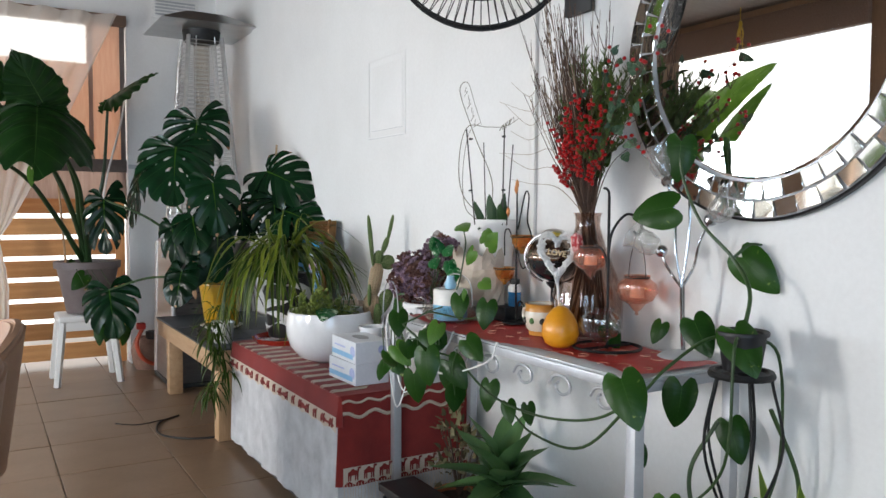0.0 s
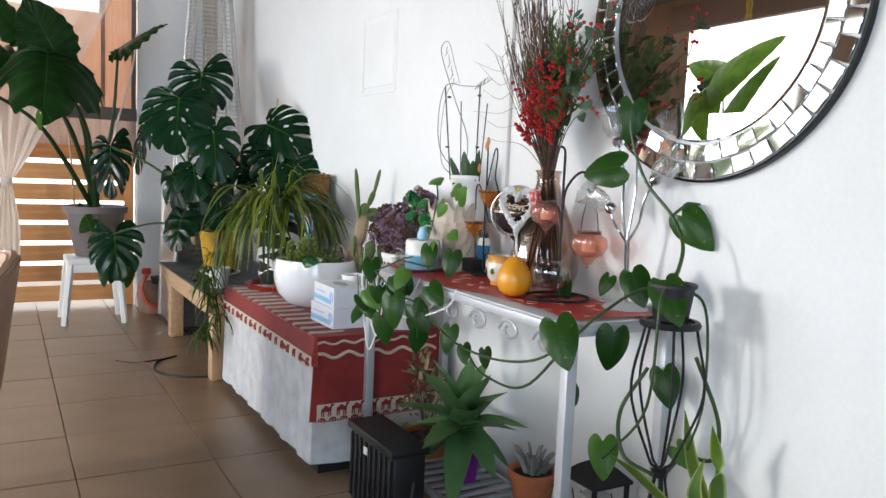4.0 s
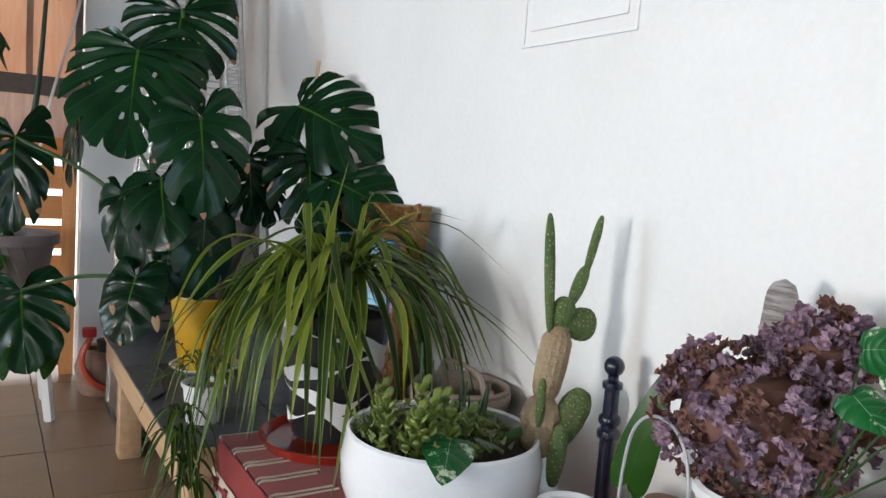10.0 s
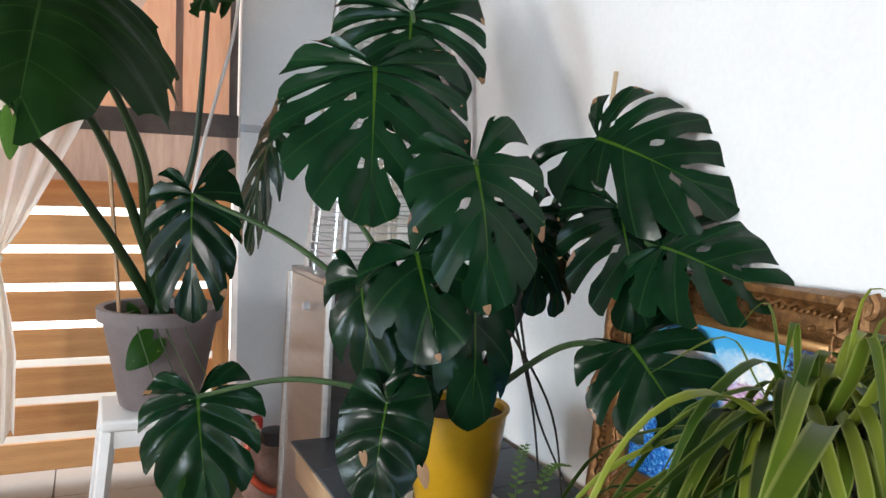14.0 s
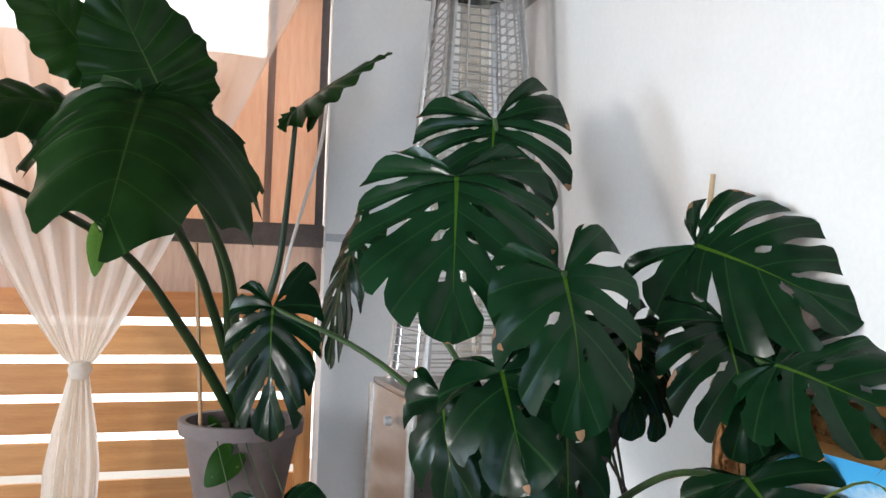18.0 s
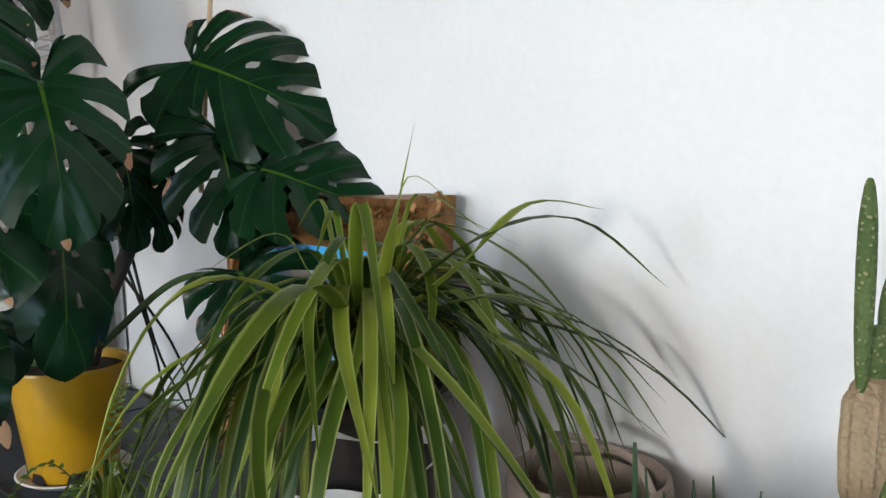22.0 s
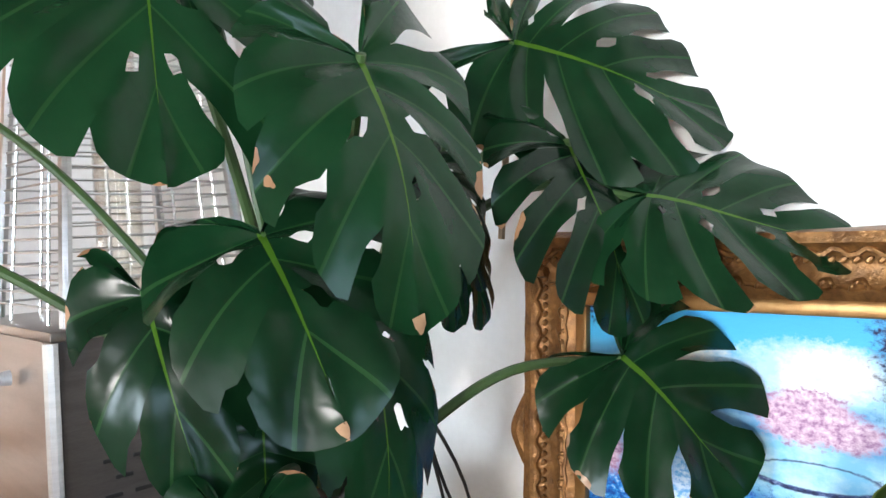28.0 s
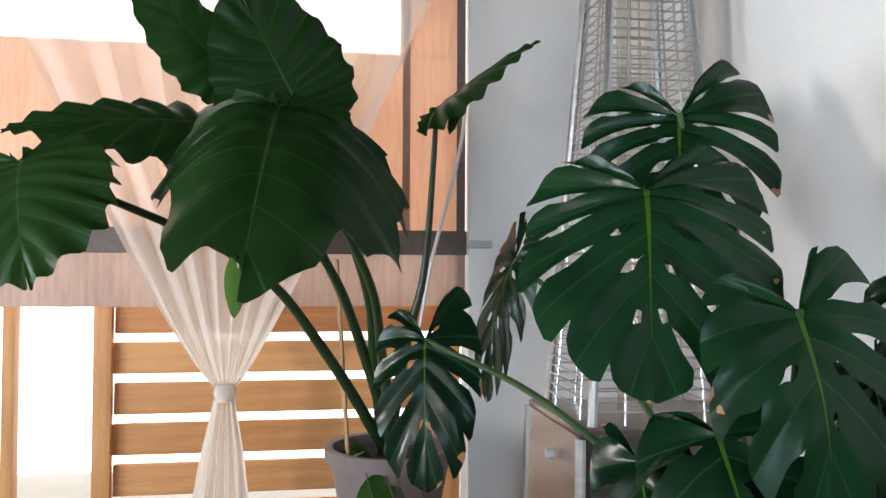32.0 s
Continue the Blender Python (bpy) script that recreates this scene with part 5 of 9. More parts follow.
for k in range(58):
    x, y = 1.232 + 0.235 * rng.random(), 1.24 + 1.04 * (k + rng.random()) / 59
    r, turn = rng.uniform(0.010, 0.021), rng.uniform(2.2, 5.0)
    part("motif", tube([(r * (1 - t / 11) * math.cos(t), r * (1 - t / 11) * math.sin(t), 0) for t in [turn * i / 5 for i in range(6)]], 0.0013, 0.0006, n=4, per=3), CREAM_PRINT, run).matrix_basis = pose(x, y, kz + 0.0075, 0, 0, 360 * rng.random())
bm = None
# scrollwork under the front rail
for k in range(7):
    y = 1.30 + 0.15 * k
    pts = [(0.0, 0.045 * math.cos(t) * (1 - t / 12), -0.035 + 0.03 * math.sin(t) * (1 - t / 12)) for t in (0, 0.9, 1.8, 2.7, 3.6, 4.5, 5.4, 6.3, 7.2)]
    part("scroll", tube(pts, 0.004, n=5, per=4), GREY_METAL, con).matrix_basis = pose(kx0 + 0.012, y, kz - 0.03, 0, 0, 0)

# yellow squash
squash = thing("yellow_squash", "smooth egg-shaped orange-yellow squash on red runner", "squash", 1.285, 1.55, kz + 0.008)
part("fruit", lathe([(0, 0), (0.022, 0.002), (0.040, 0.014), (0.048, 0.036), (0.045, 0.060), (0.034, 0.084), (0.020, 0.101), (0.008, 0.108), (0, 0.109)], 32, wobble=lambda a, z: 1 + 0.012 * math.sin(5 * a)), surface("squash_skin", (0.62, 0.23, 0.008), (0.78, 0.34, 0.015), 0.35, scale=9, coat=0.2), squash)
part("stem_end", lathe([(0.007, 0.106), (0.005, 0.114), (0, 0.115)], 8), surface("pale_stalk", (0.5, 0.4, 0.25), (0.6, 0.5, 0.3), 0.8), squash)

# big ribbed glass vase and its dry bouquet
VASE_GLASS = glass("smoky_glass", (0.82, 0.73, 0.68), 0.03)
VX, VY = 1.44, 1.625
vase = thing("glass_vase", "smoky ribbed glass vase holding dry twigs", "vase", VX, VY, kz + 0.008)
ribs = lambda a, z: 1 + 0.012 * math.cos(18 * a)
part("body", lathe([(0, 0.004), (0.06, 0.0), (0.082, 0.012), (0.096, 0.05), (0.097, 0.10), (0.085, 0.16), (0.062, 0.22), (0.042, 0.275), (0.033, 0.31), (0.034, 0.335), (0.039, 0.346), (0.036, 0.346), (0.031, 0.333), (0.030, 0.31), (0.038, 0.275), (0.058, 0.22), (0.081, 0.16), (0.093, 0.10), (0.092, 0.05), (0.078, 0.016), (0, 0.010)], 72, wobble=ribs), VASE_GLASS, vase)
part("ribbon_bow", lathe([(0, 0), (0.012, 0.01), (0.016, 0.035), (0.012, 0.06), (0, 0.07)], 12, m=pose(-0.06, -0.035, 0.23, 10, -20, 0), wobble=lambda a, z: 1 + 0.3 * math.sin(4 * a + 60 * z)), surface("red_dotted_ribbon", (0.45, 0.03, 0.04), (0.75, 0.45, 0.42), 0.6, scale=90, spread=(0.5, 0.56)), vase, "red dotted ribbon bow")
TWIG = surface("dry_twig", (0.045, 0.026, 0.018), (0.12, 0.07, 0.048), 0.8, scale=20)
TWIG_PALE = surface("pale_twig", (0.22, 0.16, 0.11), (0.36, 0.28, 0.20), 0.8, scale=20)
BERRY = surface("red_berry", (0.24, 0.004, 0.006), (0.44, 0.014, 0.014), 0.28, coat=0.2)
SPRIG = vein_leaf("sprig_leaf", (0.020, 0.042, 0.008), (0.070, 0.105, 0.022), (0.1, 0.2, 0.08), (0.06, 0.14, 0.05), 5)
NEEDLE = surface("fir_needle", (0.026, 0.056, 0.010), (0.105, 0.150, 0.028), 0.5)
HOLLY = vein_leaf("holly_leaf", (0.035, 0.075, 0.040), (0.085, 0.140, 0.080), (0.24, 0.30, 0.18), (0.12, 0.19, 0.12), 5, dry=(0.46, 0.48, 0.34))
GREYLEAF = vein_leaf("grey_green_leaf", (0.03, 0.07, 0.05), (0.07, 0.13, 0.09), (0.12, 0.18, 0.13), (0.08, 0.14, 0.1), 5)
bou = thing("dry_bouquet", "bouquet of twigs, red berries and evergreen sprigs", "bouquet", VX, VY, kz + 0.018)
rng = random.Random(12)
for k in range(112):
    left = k % 4 != 3
    dy = rng.uniform(0.0, 0.23) * rng.random() ** 0.45 if left else -rng.uniform(0.0, 0.12)
    dx = rng.uniform(-0.12, 0.02)
    h = rng.uniform(0.62, 0.92)
    bend = rng.uniform(-0.02, 0.05)
    pts = [(0.056 * math.cos(k) * math.sin(k * 0.7), 0.056 * math.sin(k), 0.012), (0.016 * math.cos(k * 2), 0.016 * math.sin(k * 2), 0.32), (dx * 0.5, dy * 0.62, 0.31 + (h - 0.31) * 0.45), (dx, dy + bend, h)]
    part("twig", tube(pts, 0.0022, 0.0007, n=5, per=5), TWIG if k % 5 else TWIG_PALE, bou)
    for j in range(3):
        f = rng.uniform(0.45, 0.95)
        z = 0.31 + (h - 0.31) * f
        y = (dy + bend) * f
        part("side_twig", tube([(dx * f, y, z), (dx * f - 0.01, y + rng.uniform(-0.015, 0.02), z + 0.05)], 0.0012, 0.0005, n=4, curve=False), TWIG, bou)
    if k % 3 == 0:
        for j in range(3):
            f = 0.55 + 0.15 * j + rng.uniform(0, 0.08)
            part("bud", lathe([(0, -0.005), (0.0026, 0), (0.0018, 0.004), (0, 0.007)], 6, m=pose(dx * f - 0.003, (dy + bend) * f + 0.003 * (-1) ** j, 0.31 + (h - 0.31) * f)), TWIG, bou)
for k in range(7):
    z = 0.36 + 0.05 * k
    part("long_twig", tube([(0, 0, 0.32), (-0.03, 0.09 + 0.008 * k, z + 0.045), (-0.05, 0.20, z + 0.06 - 0.008 * k), (-0.06, 0.28 + 0.03 * (k % 3), z + 0.075 + 0.025 * math.sin(k * 2))], 0.0014, 0.0005, n=4, per=6), TWIG_PALE, bou)
berry = link_mesh("berry", lathe([(0, -0.0053), (0.0038, -0.0038), (0.0054, 0), (0.0038, 0.0038), (0, 0.0053)], 8), BERRY)
for k in range(16):
    y0 = 0.030 - 0.012 * k + rng.uniform(-0.015, 0.015)
    z0 = 0.44 + 0.21 * ((k * 0.618) % 1) + max(0, -y0) * 0.15
    x0 = rng.uniform(-0.13, -0.05)
    tip = Vector((x0, y0, z0))
    part("berry_stalk", tube([(0, 0, 0.31), (x0 * 0.5, y0 * 0.4, 0.33 + (z0 - 0.33) * 0.5), tip], 0.0025, 0.0012, n=5), TWIG, bou)
    for j in range(18):
        b = new("berry", berry)
        b.parent = bou
        q = tip.lerp(Vector((x0 * 0.5, y0 * 0.4, 0.33 + (z0 - 0.33) * 0.5)), 0.75 * j / 18)
        b.matrix_basis = pose(q.x + rng.gauss(-0.004, 0.006), q.y + rng.gauss(0, 0.007), q.z + rng.gauss(0, 0.005))
for k in range(27):
    y0 = 0.015 - (0.23 if k % 2 else 0.18) * ((k * 0.618) % 1) + rng.uniform(-0.03, 0.03)
    z0 = 0.46 + rng.random() * 0.30 + max(0, -y0 - 0.14) * 0.3
    x0 = rng.uniform(-0.09, 0.04)
    tip = Vector((x0, y0, z0))
    part("sprig_stalk", tube([(0, 0, 0.31), (x0 * 0.4, y0 * 0.4, 0.34 + (z0 - 0.34) * 0.6), tip], 0.0026, 0.0012, n=5), TWIG, bou)
    if k % 2:
        bm = bmesh.new()
        fork = [Vector((rng.uniform(-0.05, 0.03), rng.uniform(-0.07, 0.07), rng.uniform(-0.05, 0.04))) for q in range(5)]
        for j in range(230):
            f = 0.58 + 0.42 * j / 230
            c = Vector((x0 * f, y0 * f, 0.33 + (z0 - 0.33) * f ** 0.8)) + fork[j % 5] * (f - 0.58) / 0.42
            a = j * 2.4
            d = Vector((math.cos(a) * 0.5, math.sin(a) * 0.8, 0.8)).normalized() * (0.017 + 0.012 * math.sin(j * 1.7) ** 2)
            s = d.orthogonal().normalized() * 0.0019
            bm.faces.new([bm.verts.new(q) for q in (c - s, c + s, c + d)])
            s2 = d.cross(s).normalized() * 0.0019
            bm.faces.new([bm.verts.new(q) for q in (c - s2, c + s2, c + d)])
        tagged(part("fir_sprig", bm, NEEDLE, bou, "dark green fir sprig with fine needles", False), kind="stuff")
    else:
        for j in range(7):
            f = 0.50 + 0.50 * j / 6
            c = (x0 * f, y0 * f, 0.33 + (z0 - 0.33) * f ** 0.8)
            a = j * 2.2 + k
            d = (math.cos(a) * 0.022 - 0.008, math.sin(a) * 0.028, 0.02 + 0.012 * math.sin(j))
            leaf(bou, c, (c[0] + d[0], c[1] + d[1], c[2] + d[2]), (-1, -0.3, 0.5), 0.018, SPRIG if k % 6 or j % 2 else GREYLEAF, seed=k * 10 + j, lobes=3, nv=2, nu=3, back=0.1)

# holly sprays leaning over the mirror, with single berries on wiry stalks
for k in range(7):
    y0, z0, x0 = -0.14 - 0.027 * k, 0.50 + 0.27 * ((k * 0.618 + 0.2) % 1), -0.03 - 0.08 * ((k * 0.37) % 1)
    tip = Vector((x0, y0, z0))
    part("holly_stalk", tube([(0, -0.01, 0.31), (x0 * 0.5, y0 * 0.45, 0.36 + (z0 - 0.36) * 0.6), tip], 0.0018, 0.0009, n=5), TWIG, bou)
    for j in range(2):
        c = Vector((x0 * 0.5, y0 * 0.45, 0.36 + (z0 - 0.36) * 0.6)).lerp(tip, 0.55 + 0.4 * j)
        a = j * 2.1 + k * 1.3
        leaf(bou, c, c + Vector((-0.012, 0.034 * math.cos(a), 0.030 * math.sin(a))), (-1, -0.5, 0.3), 0.026, HOLLY, name="holly_leaf", seed=k * 5 + j, lobes=5, nv=3, nu=4, back=0.08, scallop=0.35, wave=0.08)
    for j in range(5):
        q = tip + Vector((rng.uniform(-0.02, 0.01), rng.uniform(-0.028, 0.028), rng.uniform(-0.03, 0.035)))
        part("berry_stalk", tube([tip - Vector((0, 0, 0.02)), q], 0.0008, n=4, curve=False), TWIG, bou)
        b = new("berry", berry)
        b.parent = bou
        b.matrix_basis = Matrix.Translation(q)

# white wicker heart
WICKER = surface("white_wicker", (0.66, 0.66, 0.65), (0.80, 0.80, 0.79), 0.7, fine=120, bump=0.3)
heart = thing("wicker_heart", "white wicker heart on a thin stick", "ornament", 1.345, 1.638, 1.000, -62)
heart.scale = (1.08, 1.0, 1.06)


def heart_line(k, n=40):
    out = []
    for i in range(n + 1):
        t = math.tau * i / n
        out.append(Vector((k * 0.0031 * 16 * math.sin(t) ** 3, 0, 0.010 + k * 0.0042 * (13 * math.cos(t) - 5 * math.cos(2 * t) - 2 * math.cos(3 * t) - math.cos(4 * t)))))
    return out


rng = random.Random(6)
for j in range(7):
    base_line = heart_line(0.78 + 0.045 * j)
    pts = [q + Vector((0, 0.010 * math.sin(i * 1.7 + j * 2.1), 0)) for i, q in enumerate(base_line)]
    part("wicker_strand", tube(pts, 0.0024, n=5, curve=False), WICKER, heart)
inner, outer = heart_line(0.74), heart_line(1.08)
for i in range(0, 40):
    s = 0.012 * (1 if i % 2 else -1)
    part("wicker_wrap", tube([inner[i] + Vector((0, s, 0)), (inner[i] + outer[(i + 1) % 40]) / 2 + Vector((0, -s * 1.2, 0)), outer[(i + 2) % 40] + Vector((0, s * 0.5, 0))], 0.0024, n=5, per=3), WICKER, heart)
def word(text, size, mat, parent, label, m):
    """Raised lettering as a mesh part."""
    cu = bpy.data.curves.new("lettering", "FONT")
    cu.body, cu.size, cu.extrude, cu.align_x, cu.align_y, cu.offset = text, size, 0.0012, "CENTER", "CENTER", 0.0003
    tmp = bpy.data.objects.new("lettering", cu)
    me = bpy.data.meshes.new_from_object(tmp)
    bpy.data.objects.remove(tmp)
    me.materials.clear()
    me.materials.append(mat)
    ob = new("lettering", me)
    ob.parent = parent
    ob.matrix_basis = m
    return tagged(ob, label)


word("LOVE", 0.021, surface("pale_wood_letters", (0.42, 0.30, 0.16), (0.60, 0.46, 0.28), 0.6), heart, "pale wooden word hung inside the heart", pose(0, -0.004, 0.010, 90, 8, 0))
part("letter_wire", tube([(-0.034, 0, 0.020), (0, -0.003, 0.012), (0.034, 0, 0.018)], 0.0009, n=4), WICKER, heart)
part("stick", tube([(0, 0, -0.055), (0.006, 0.004, -0.14), (0.012, 0.006, -0.20)], 0.0035, n=6), WICKER, heart)

# painted sugar bowl
bowl = thing("painted_bowl", "cream ceramic sugar bowl painted with olives", "bowl", 1.375, 1.74, kz + 0.008)
CREAM = surface("cream_glaze", (0.62, 0.56, 0.45), (0.74, 0.68, 0.57), 0.25, coat=0.3)
part("body", lathe([(0, 0.004), (0.03, 0.004), (0.044, 0.02), (0.051, 0.045), (0.047, 0.07), (0.044, 0.082), (0.047, 0.088), (0.042, 0.088), (0.040, 0.07), (0.045, 0.045), (0.036, 0.02), (0, 0.012)], 36), CREAM, bowl)
part("rim_band", lathe([(0.0478, 0.068), (0.0455, 0.079), (0.0485, 0.0885), (0.043, 0.0895)], 36), surface("orange_band", (0.5, 0.2, 0.03), (0.62, 0.3, 0.06), 0.3), bowl, "orange painted rim")
part("foot_band", lathe([(0.034, 0.0), (0.036, 0.0), (0.037, 0.012), (0.032, 0.0145)], 36), surface("orange_foot", (0.5, 0.2, 0.03), (0.62, 0.3, 0.06), 0.3), bowl)
part("handle", tube([(-0.005, 0.046, 0.068), (-0.005, 0.075, 0.066), (-0.005, 0.078, 0.042), (-0.005, 0.05, 0.03)], 0.005, n=8), CREAM, bowl)
for k in range(7):
    a = 2.2 + k * 0.62
    dark = surface("olive_paint", (0.015, 0.02, 0.01), (0.05, 0.04, 0.05), 0.3) if k % 2 else surface("leaf_paint", (0.05, 0.14, 0.03), (0.09, 0.2, 0.05), 0.3)
    part("painted_olive", lathe([(0, -0.011), (0.007, -0.006), (0.0085, 0), (0.006, 0.007), (0, 0.012)], 10, m=pose(0.0475 * math.cos(a), 0.0475 * math.sin(a), 0.043, 0, 20, 0)), dark, bowl)
part("sugar", lathe([(0.041, 0.072), (0.02, 0.078), (0, 0.079)], 20), CREAM, bowl)

# dark metal ball lantern on a stand
COPPER = surface("aged_copper", (0.10, 0.07, 0.055), (0.50, 0.40, 0.32), 0.25, 1.0, scale=14, spread=(0.45, 0.55), bump=0.05)
ball = thing("metal_globe", "dark copper ball ornament on a black stand", "ornament", 1.455, 1.786, kz + 0.008)
part("foot", lathe([(0, 0), (0.038, 0), (0.036, 0.008), (0.010, 0.014), (0.008, 0.13), (0.018, 0.142), (0.02, 0.15), (0, 0.152)], 24), BLACK_IRON, ball)
part("lower_shell", lathe([(0.01, 0.152), (0.035, 0.162), (0.057, 0.188), (0.066, 0.225), (0.062, 0.232), (0.05, 0.2), (0.02, 0.17), (0, 0.166)], 36, m=pose(0, 0, 0, 0, 0, 0)), surface("black_enamel", (0.01, 0.01, 0.011), (0.03, 0.03, 0.032), 0.15, coat=0.5), ball)
part("upper_shell", lathe([(0.0662, 0.228), (0.063, 0.25), (0.05, 0.275), (0.03, 0.29), (0, 0.294)], 36), COPPER, ball)
part("band", lathe([(0.0665, 0.220), (0.0685, 0.224), (0.0685, 0.232), (0.0665, 0.236)], 36), COPPER, ball)
part("handle", tube([(0, -0.04, 0.28), (0, -0.03, 0.305), (0, 0.03, 0.305), (0, 0.04, 0.28)], 0.006, n=8), GLOW_METAL, ball)
part("meridian_ring", tube([(0.051 * math.cos(t), -0.051 * math.cos(t), 0.225 + 0.080 * math.sin(t)) for t in [radians(-82 + 15 * i) for i in range(23)]], 0.0030, n=8, per=3), CHROME, ball, "bright metal ring arching round the ball")
ball.scale = (1.2, 1.2, 0.95)
part("yellow_bloom", lathe([(0, 0.288), (0.02, 0.293), (0.012, 0.302), (0, 0.305)], 10), surface("yellow_petals", (0.5, 0.36, 0.03), (0.65, 0.5, 0.08), 0.6), ball)

# candle in a glass dish
FROST_WIRE = glass("handle_glass", (0.93, 0.94, 0.94), 0.05, 0.25)
can = thing("layered_candle", "white and blue layered candle in a glass bowl", "candle", 1.285, 2.09, kz + 0.008)
part("lower_wax", lathe([(0, 0.006), (0.043, 0.006), (0.044, 0.045), (0, 0.045)], 28), surface("blue_wax", (0.10, 0.36, 0.55), (0.20, 0.48, 0.66), 0.4, scale=6), can, "pale blue wax layer")
part("upper_wax", lathe([(0, 0.0452), (0.044, 0.0452), (0.044, 0.080), (0.040, 0.086), (0.02, 0.084), (0, 0.082)], 28), surface("white_wax", (0.66, 0.64, 0.60), (0.78, 0.76, 0.72), 0.4), can, "white wax layer")
part("wick_flame_shape", lathe([(0, 0.083), (0.013, 0.086), (0.0155, 0.097), (0.010, 0.112), (0.009, 0.120), (0, 0.121)], 12), surface("blue_topper", (0.25, 0.5, 0.68), (0.4, 0.62, 0.76), 0.4), can, "pale blue wax topper")
part("handle", tube([(0.02, 0.070, 0.044), (0.02, 0.066, 0.085), (0.02, 0.035, 0.118), (0.02, -0.02, 0.122), (0.02, -0.062, 0.100), (0.02, -0.070, 0.044)], 0.0017, n=7, per=8), FROST_WIRE, can, "arched clear handle of the dish")
can.scale = (1.25, 1.25, 1.2)
part("glass_dish", lathe([(0, 0), (0.055, 0), (0.070, 0.018), (0.073, 0.045), (0.071, 0.045), (0.067, 0.02), (0.053, 0.004), (0, 0.004)], 40), glass("clear_glass", (0.95, 0.96, 0.96), 0.02), can)

# dried hydrangea in a white wire pot
HYD = surface("dried_hydrangea", (0.13, 0.075, 0.105), (0.36, 0.24, 0.31), 0.8, scale=22, rnd=0.5)
HYD2 = surface("dried_hydrangea_brown", (0.085, 0.032, 0.024), (0.20, 0.095, 0.07), 0.8, scale=22, rnd=0.5)
HZ = kz - cz - 0.0105
hyd = thing("dried_hydrangea", "dried purple-brown hydrangea heads in pierced white pot", "dried flowers", 1.385, 2.415, cz + 0.0105)
part("pot", lathe([(0, 0), (0.058, 0), (0.062, 0.006), (0.082, 0.262), (0.087, 0.268), (0.087, 0.280), (0.081, 0.284), (0.077, 0.270), (0.055, 0.02), (0, 0.015)], 40), WHITE_PAINT, hyd, "white tin pot pierced with round holes")
hole = link_mesh("pierced_hole", lathe([(0.0075, 0), (0.0075, 0.0012), (0, 0.0014)], 12), BLACK_PLASTIC)
for k in range(20):
    for z, r in ((0.245, 0.0806), (0.222, 0.0788)):
        o = new("pierced_hole", hole)
        o.parent = hyd
        o.matrix_basis = pose(0, 0, z, 0, 0, 18 * k + (9 if z < 0.23 else 0)) @ pose(r, 0, 0, 0, 86, 0)


def floret(seed):
    bm = None
    for q in range(4):
        own = bmesh.new()
        ring = [own.verts.new((0.0075 * math.sin(t) * (1.1 - 0.1 * math.cos(t)), 0.0085 - 0.0085 * math.cos(t), 0.0035 * math.sin(t * 2 + seed) * (1 - math.cos(t)))) for t in [math.tau * i / 8 for i in range(8)]]
        mid = own.verts.new((0, 0.0085, -0.0012))
        for i in range(8):
            own.faces.new((ring[i], ring[(i + 1) % 8], mid))
        for c, (fx, fy, fz) in enumerate(((0, 0, 0.003), (0.011, 0.004, -0.001), (-0.006, 0.010, 0.0), (-0.003, -0.011, -0.002))):
            bm = merge(bm, own.copy(), pose(fx, fy, fz + 0.001 * q, 0, 0, 40 * c) @ pose(0, 0, 0, 18 + 8 * seed + 6 * c, 0, 90 * q + 20 * seed) @ Matrix.Scale(0.62, 4))
        own.free()
    bmesh.ops.remove_doubles(bm, verts=bm.verts, dist=0.0035)
    hub = min(bm.verts, key=lambda v: v.co.length)
    for fx, fy in ((0.011, 0.004), (-0.006, 0.010), (-0.003, -0.011)):
        end = min(bm.verts, key=lambda v: (v.co - Vector((fx, fy, 0))).length)
        if end is not hub:
            bm.faces.new((hub, end, bm.verts.new((hub.co + end.co) / 2 + Vector((0, 0, -0.002)))))
    return bm


petal = [link_mesh("floret", floret(j), HYD if j else HYD2, False) for j in range(3)]
rng = random.Random(4)
for head, (cx, cy, cz2, r, cnt) in enumerate(((-0.01, 0.015, HZ + 0.115, 0.115, 235), (0.045, -0.02, HZ + 0.215, 0.062, 64))):
    part("flower_core", lathe([(0, -r * 0.62), (r * 0.5, -r * 0.45), (r * 0.78, 0), (r * 0.5, r * 0.45), (0, r * 0.62)], 16, m=pose(cx, cy, cz2)), HYD2, hyd)
    for j in range(cnt):
        d = Vector((rng.gauss(0, 1), rng.gauss(0, 1.1), rng.gauss(0.15, 0.9))).normalized()
        p = Vector((cx, cy, cz2)) + Vector((d.x * r * 0.85, d.y * r * 1.15, d.z * r * 0.8)) * rng.uniform(0.78, 1.08)
        o = new("floret", petal[rng.randrange(3)])
        o.parent = hyd
        o.matrix_basis = Matrix.Translation(p) @ d.to_track_quat("Z", "Y").to_matrix().to_4x4() @ pose(0, 0, 0, rng.uniform(-50, 50), rng.uniform(-50, 50), rng.uniform(0, 360))
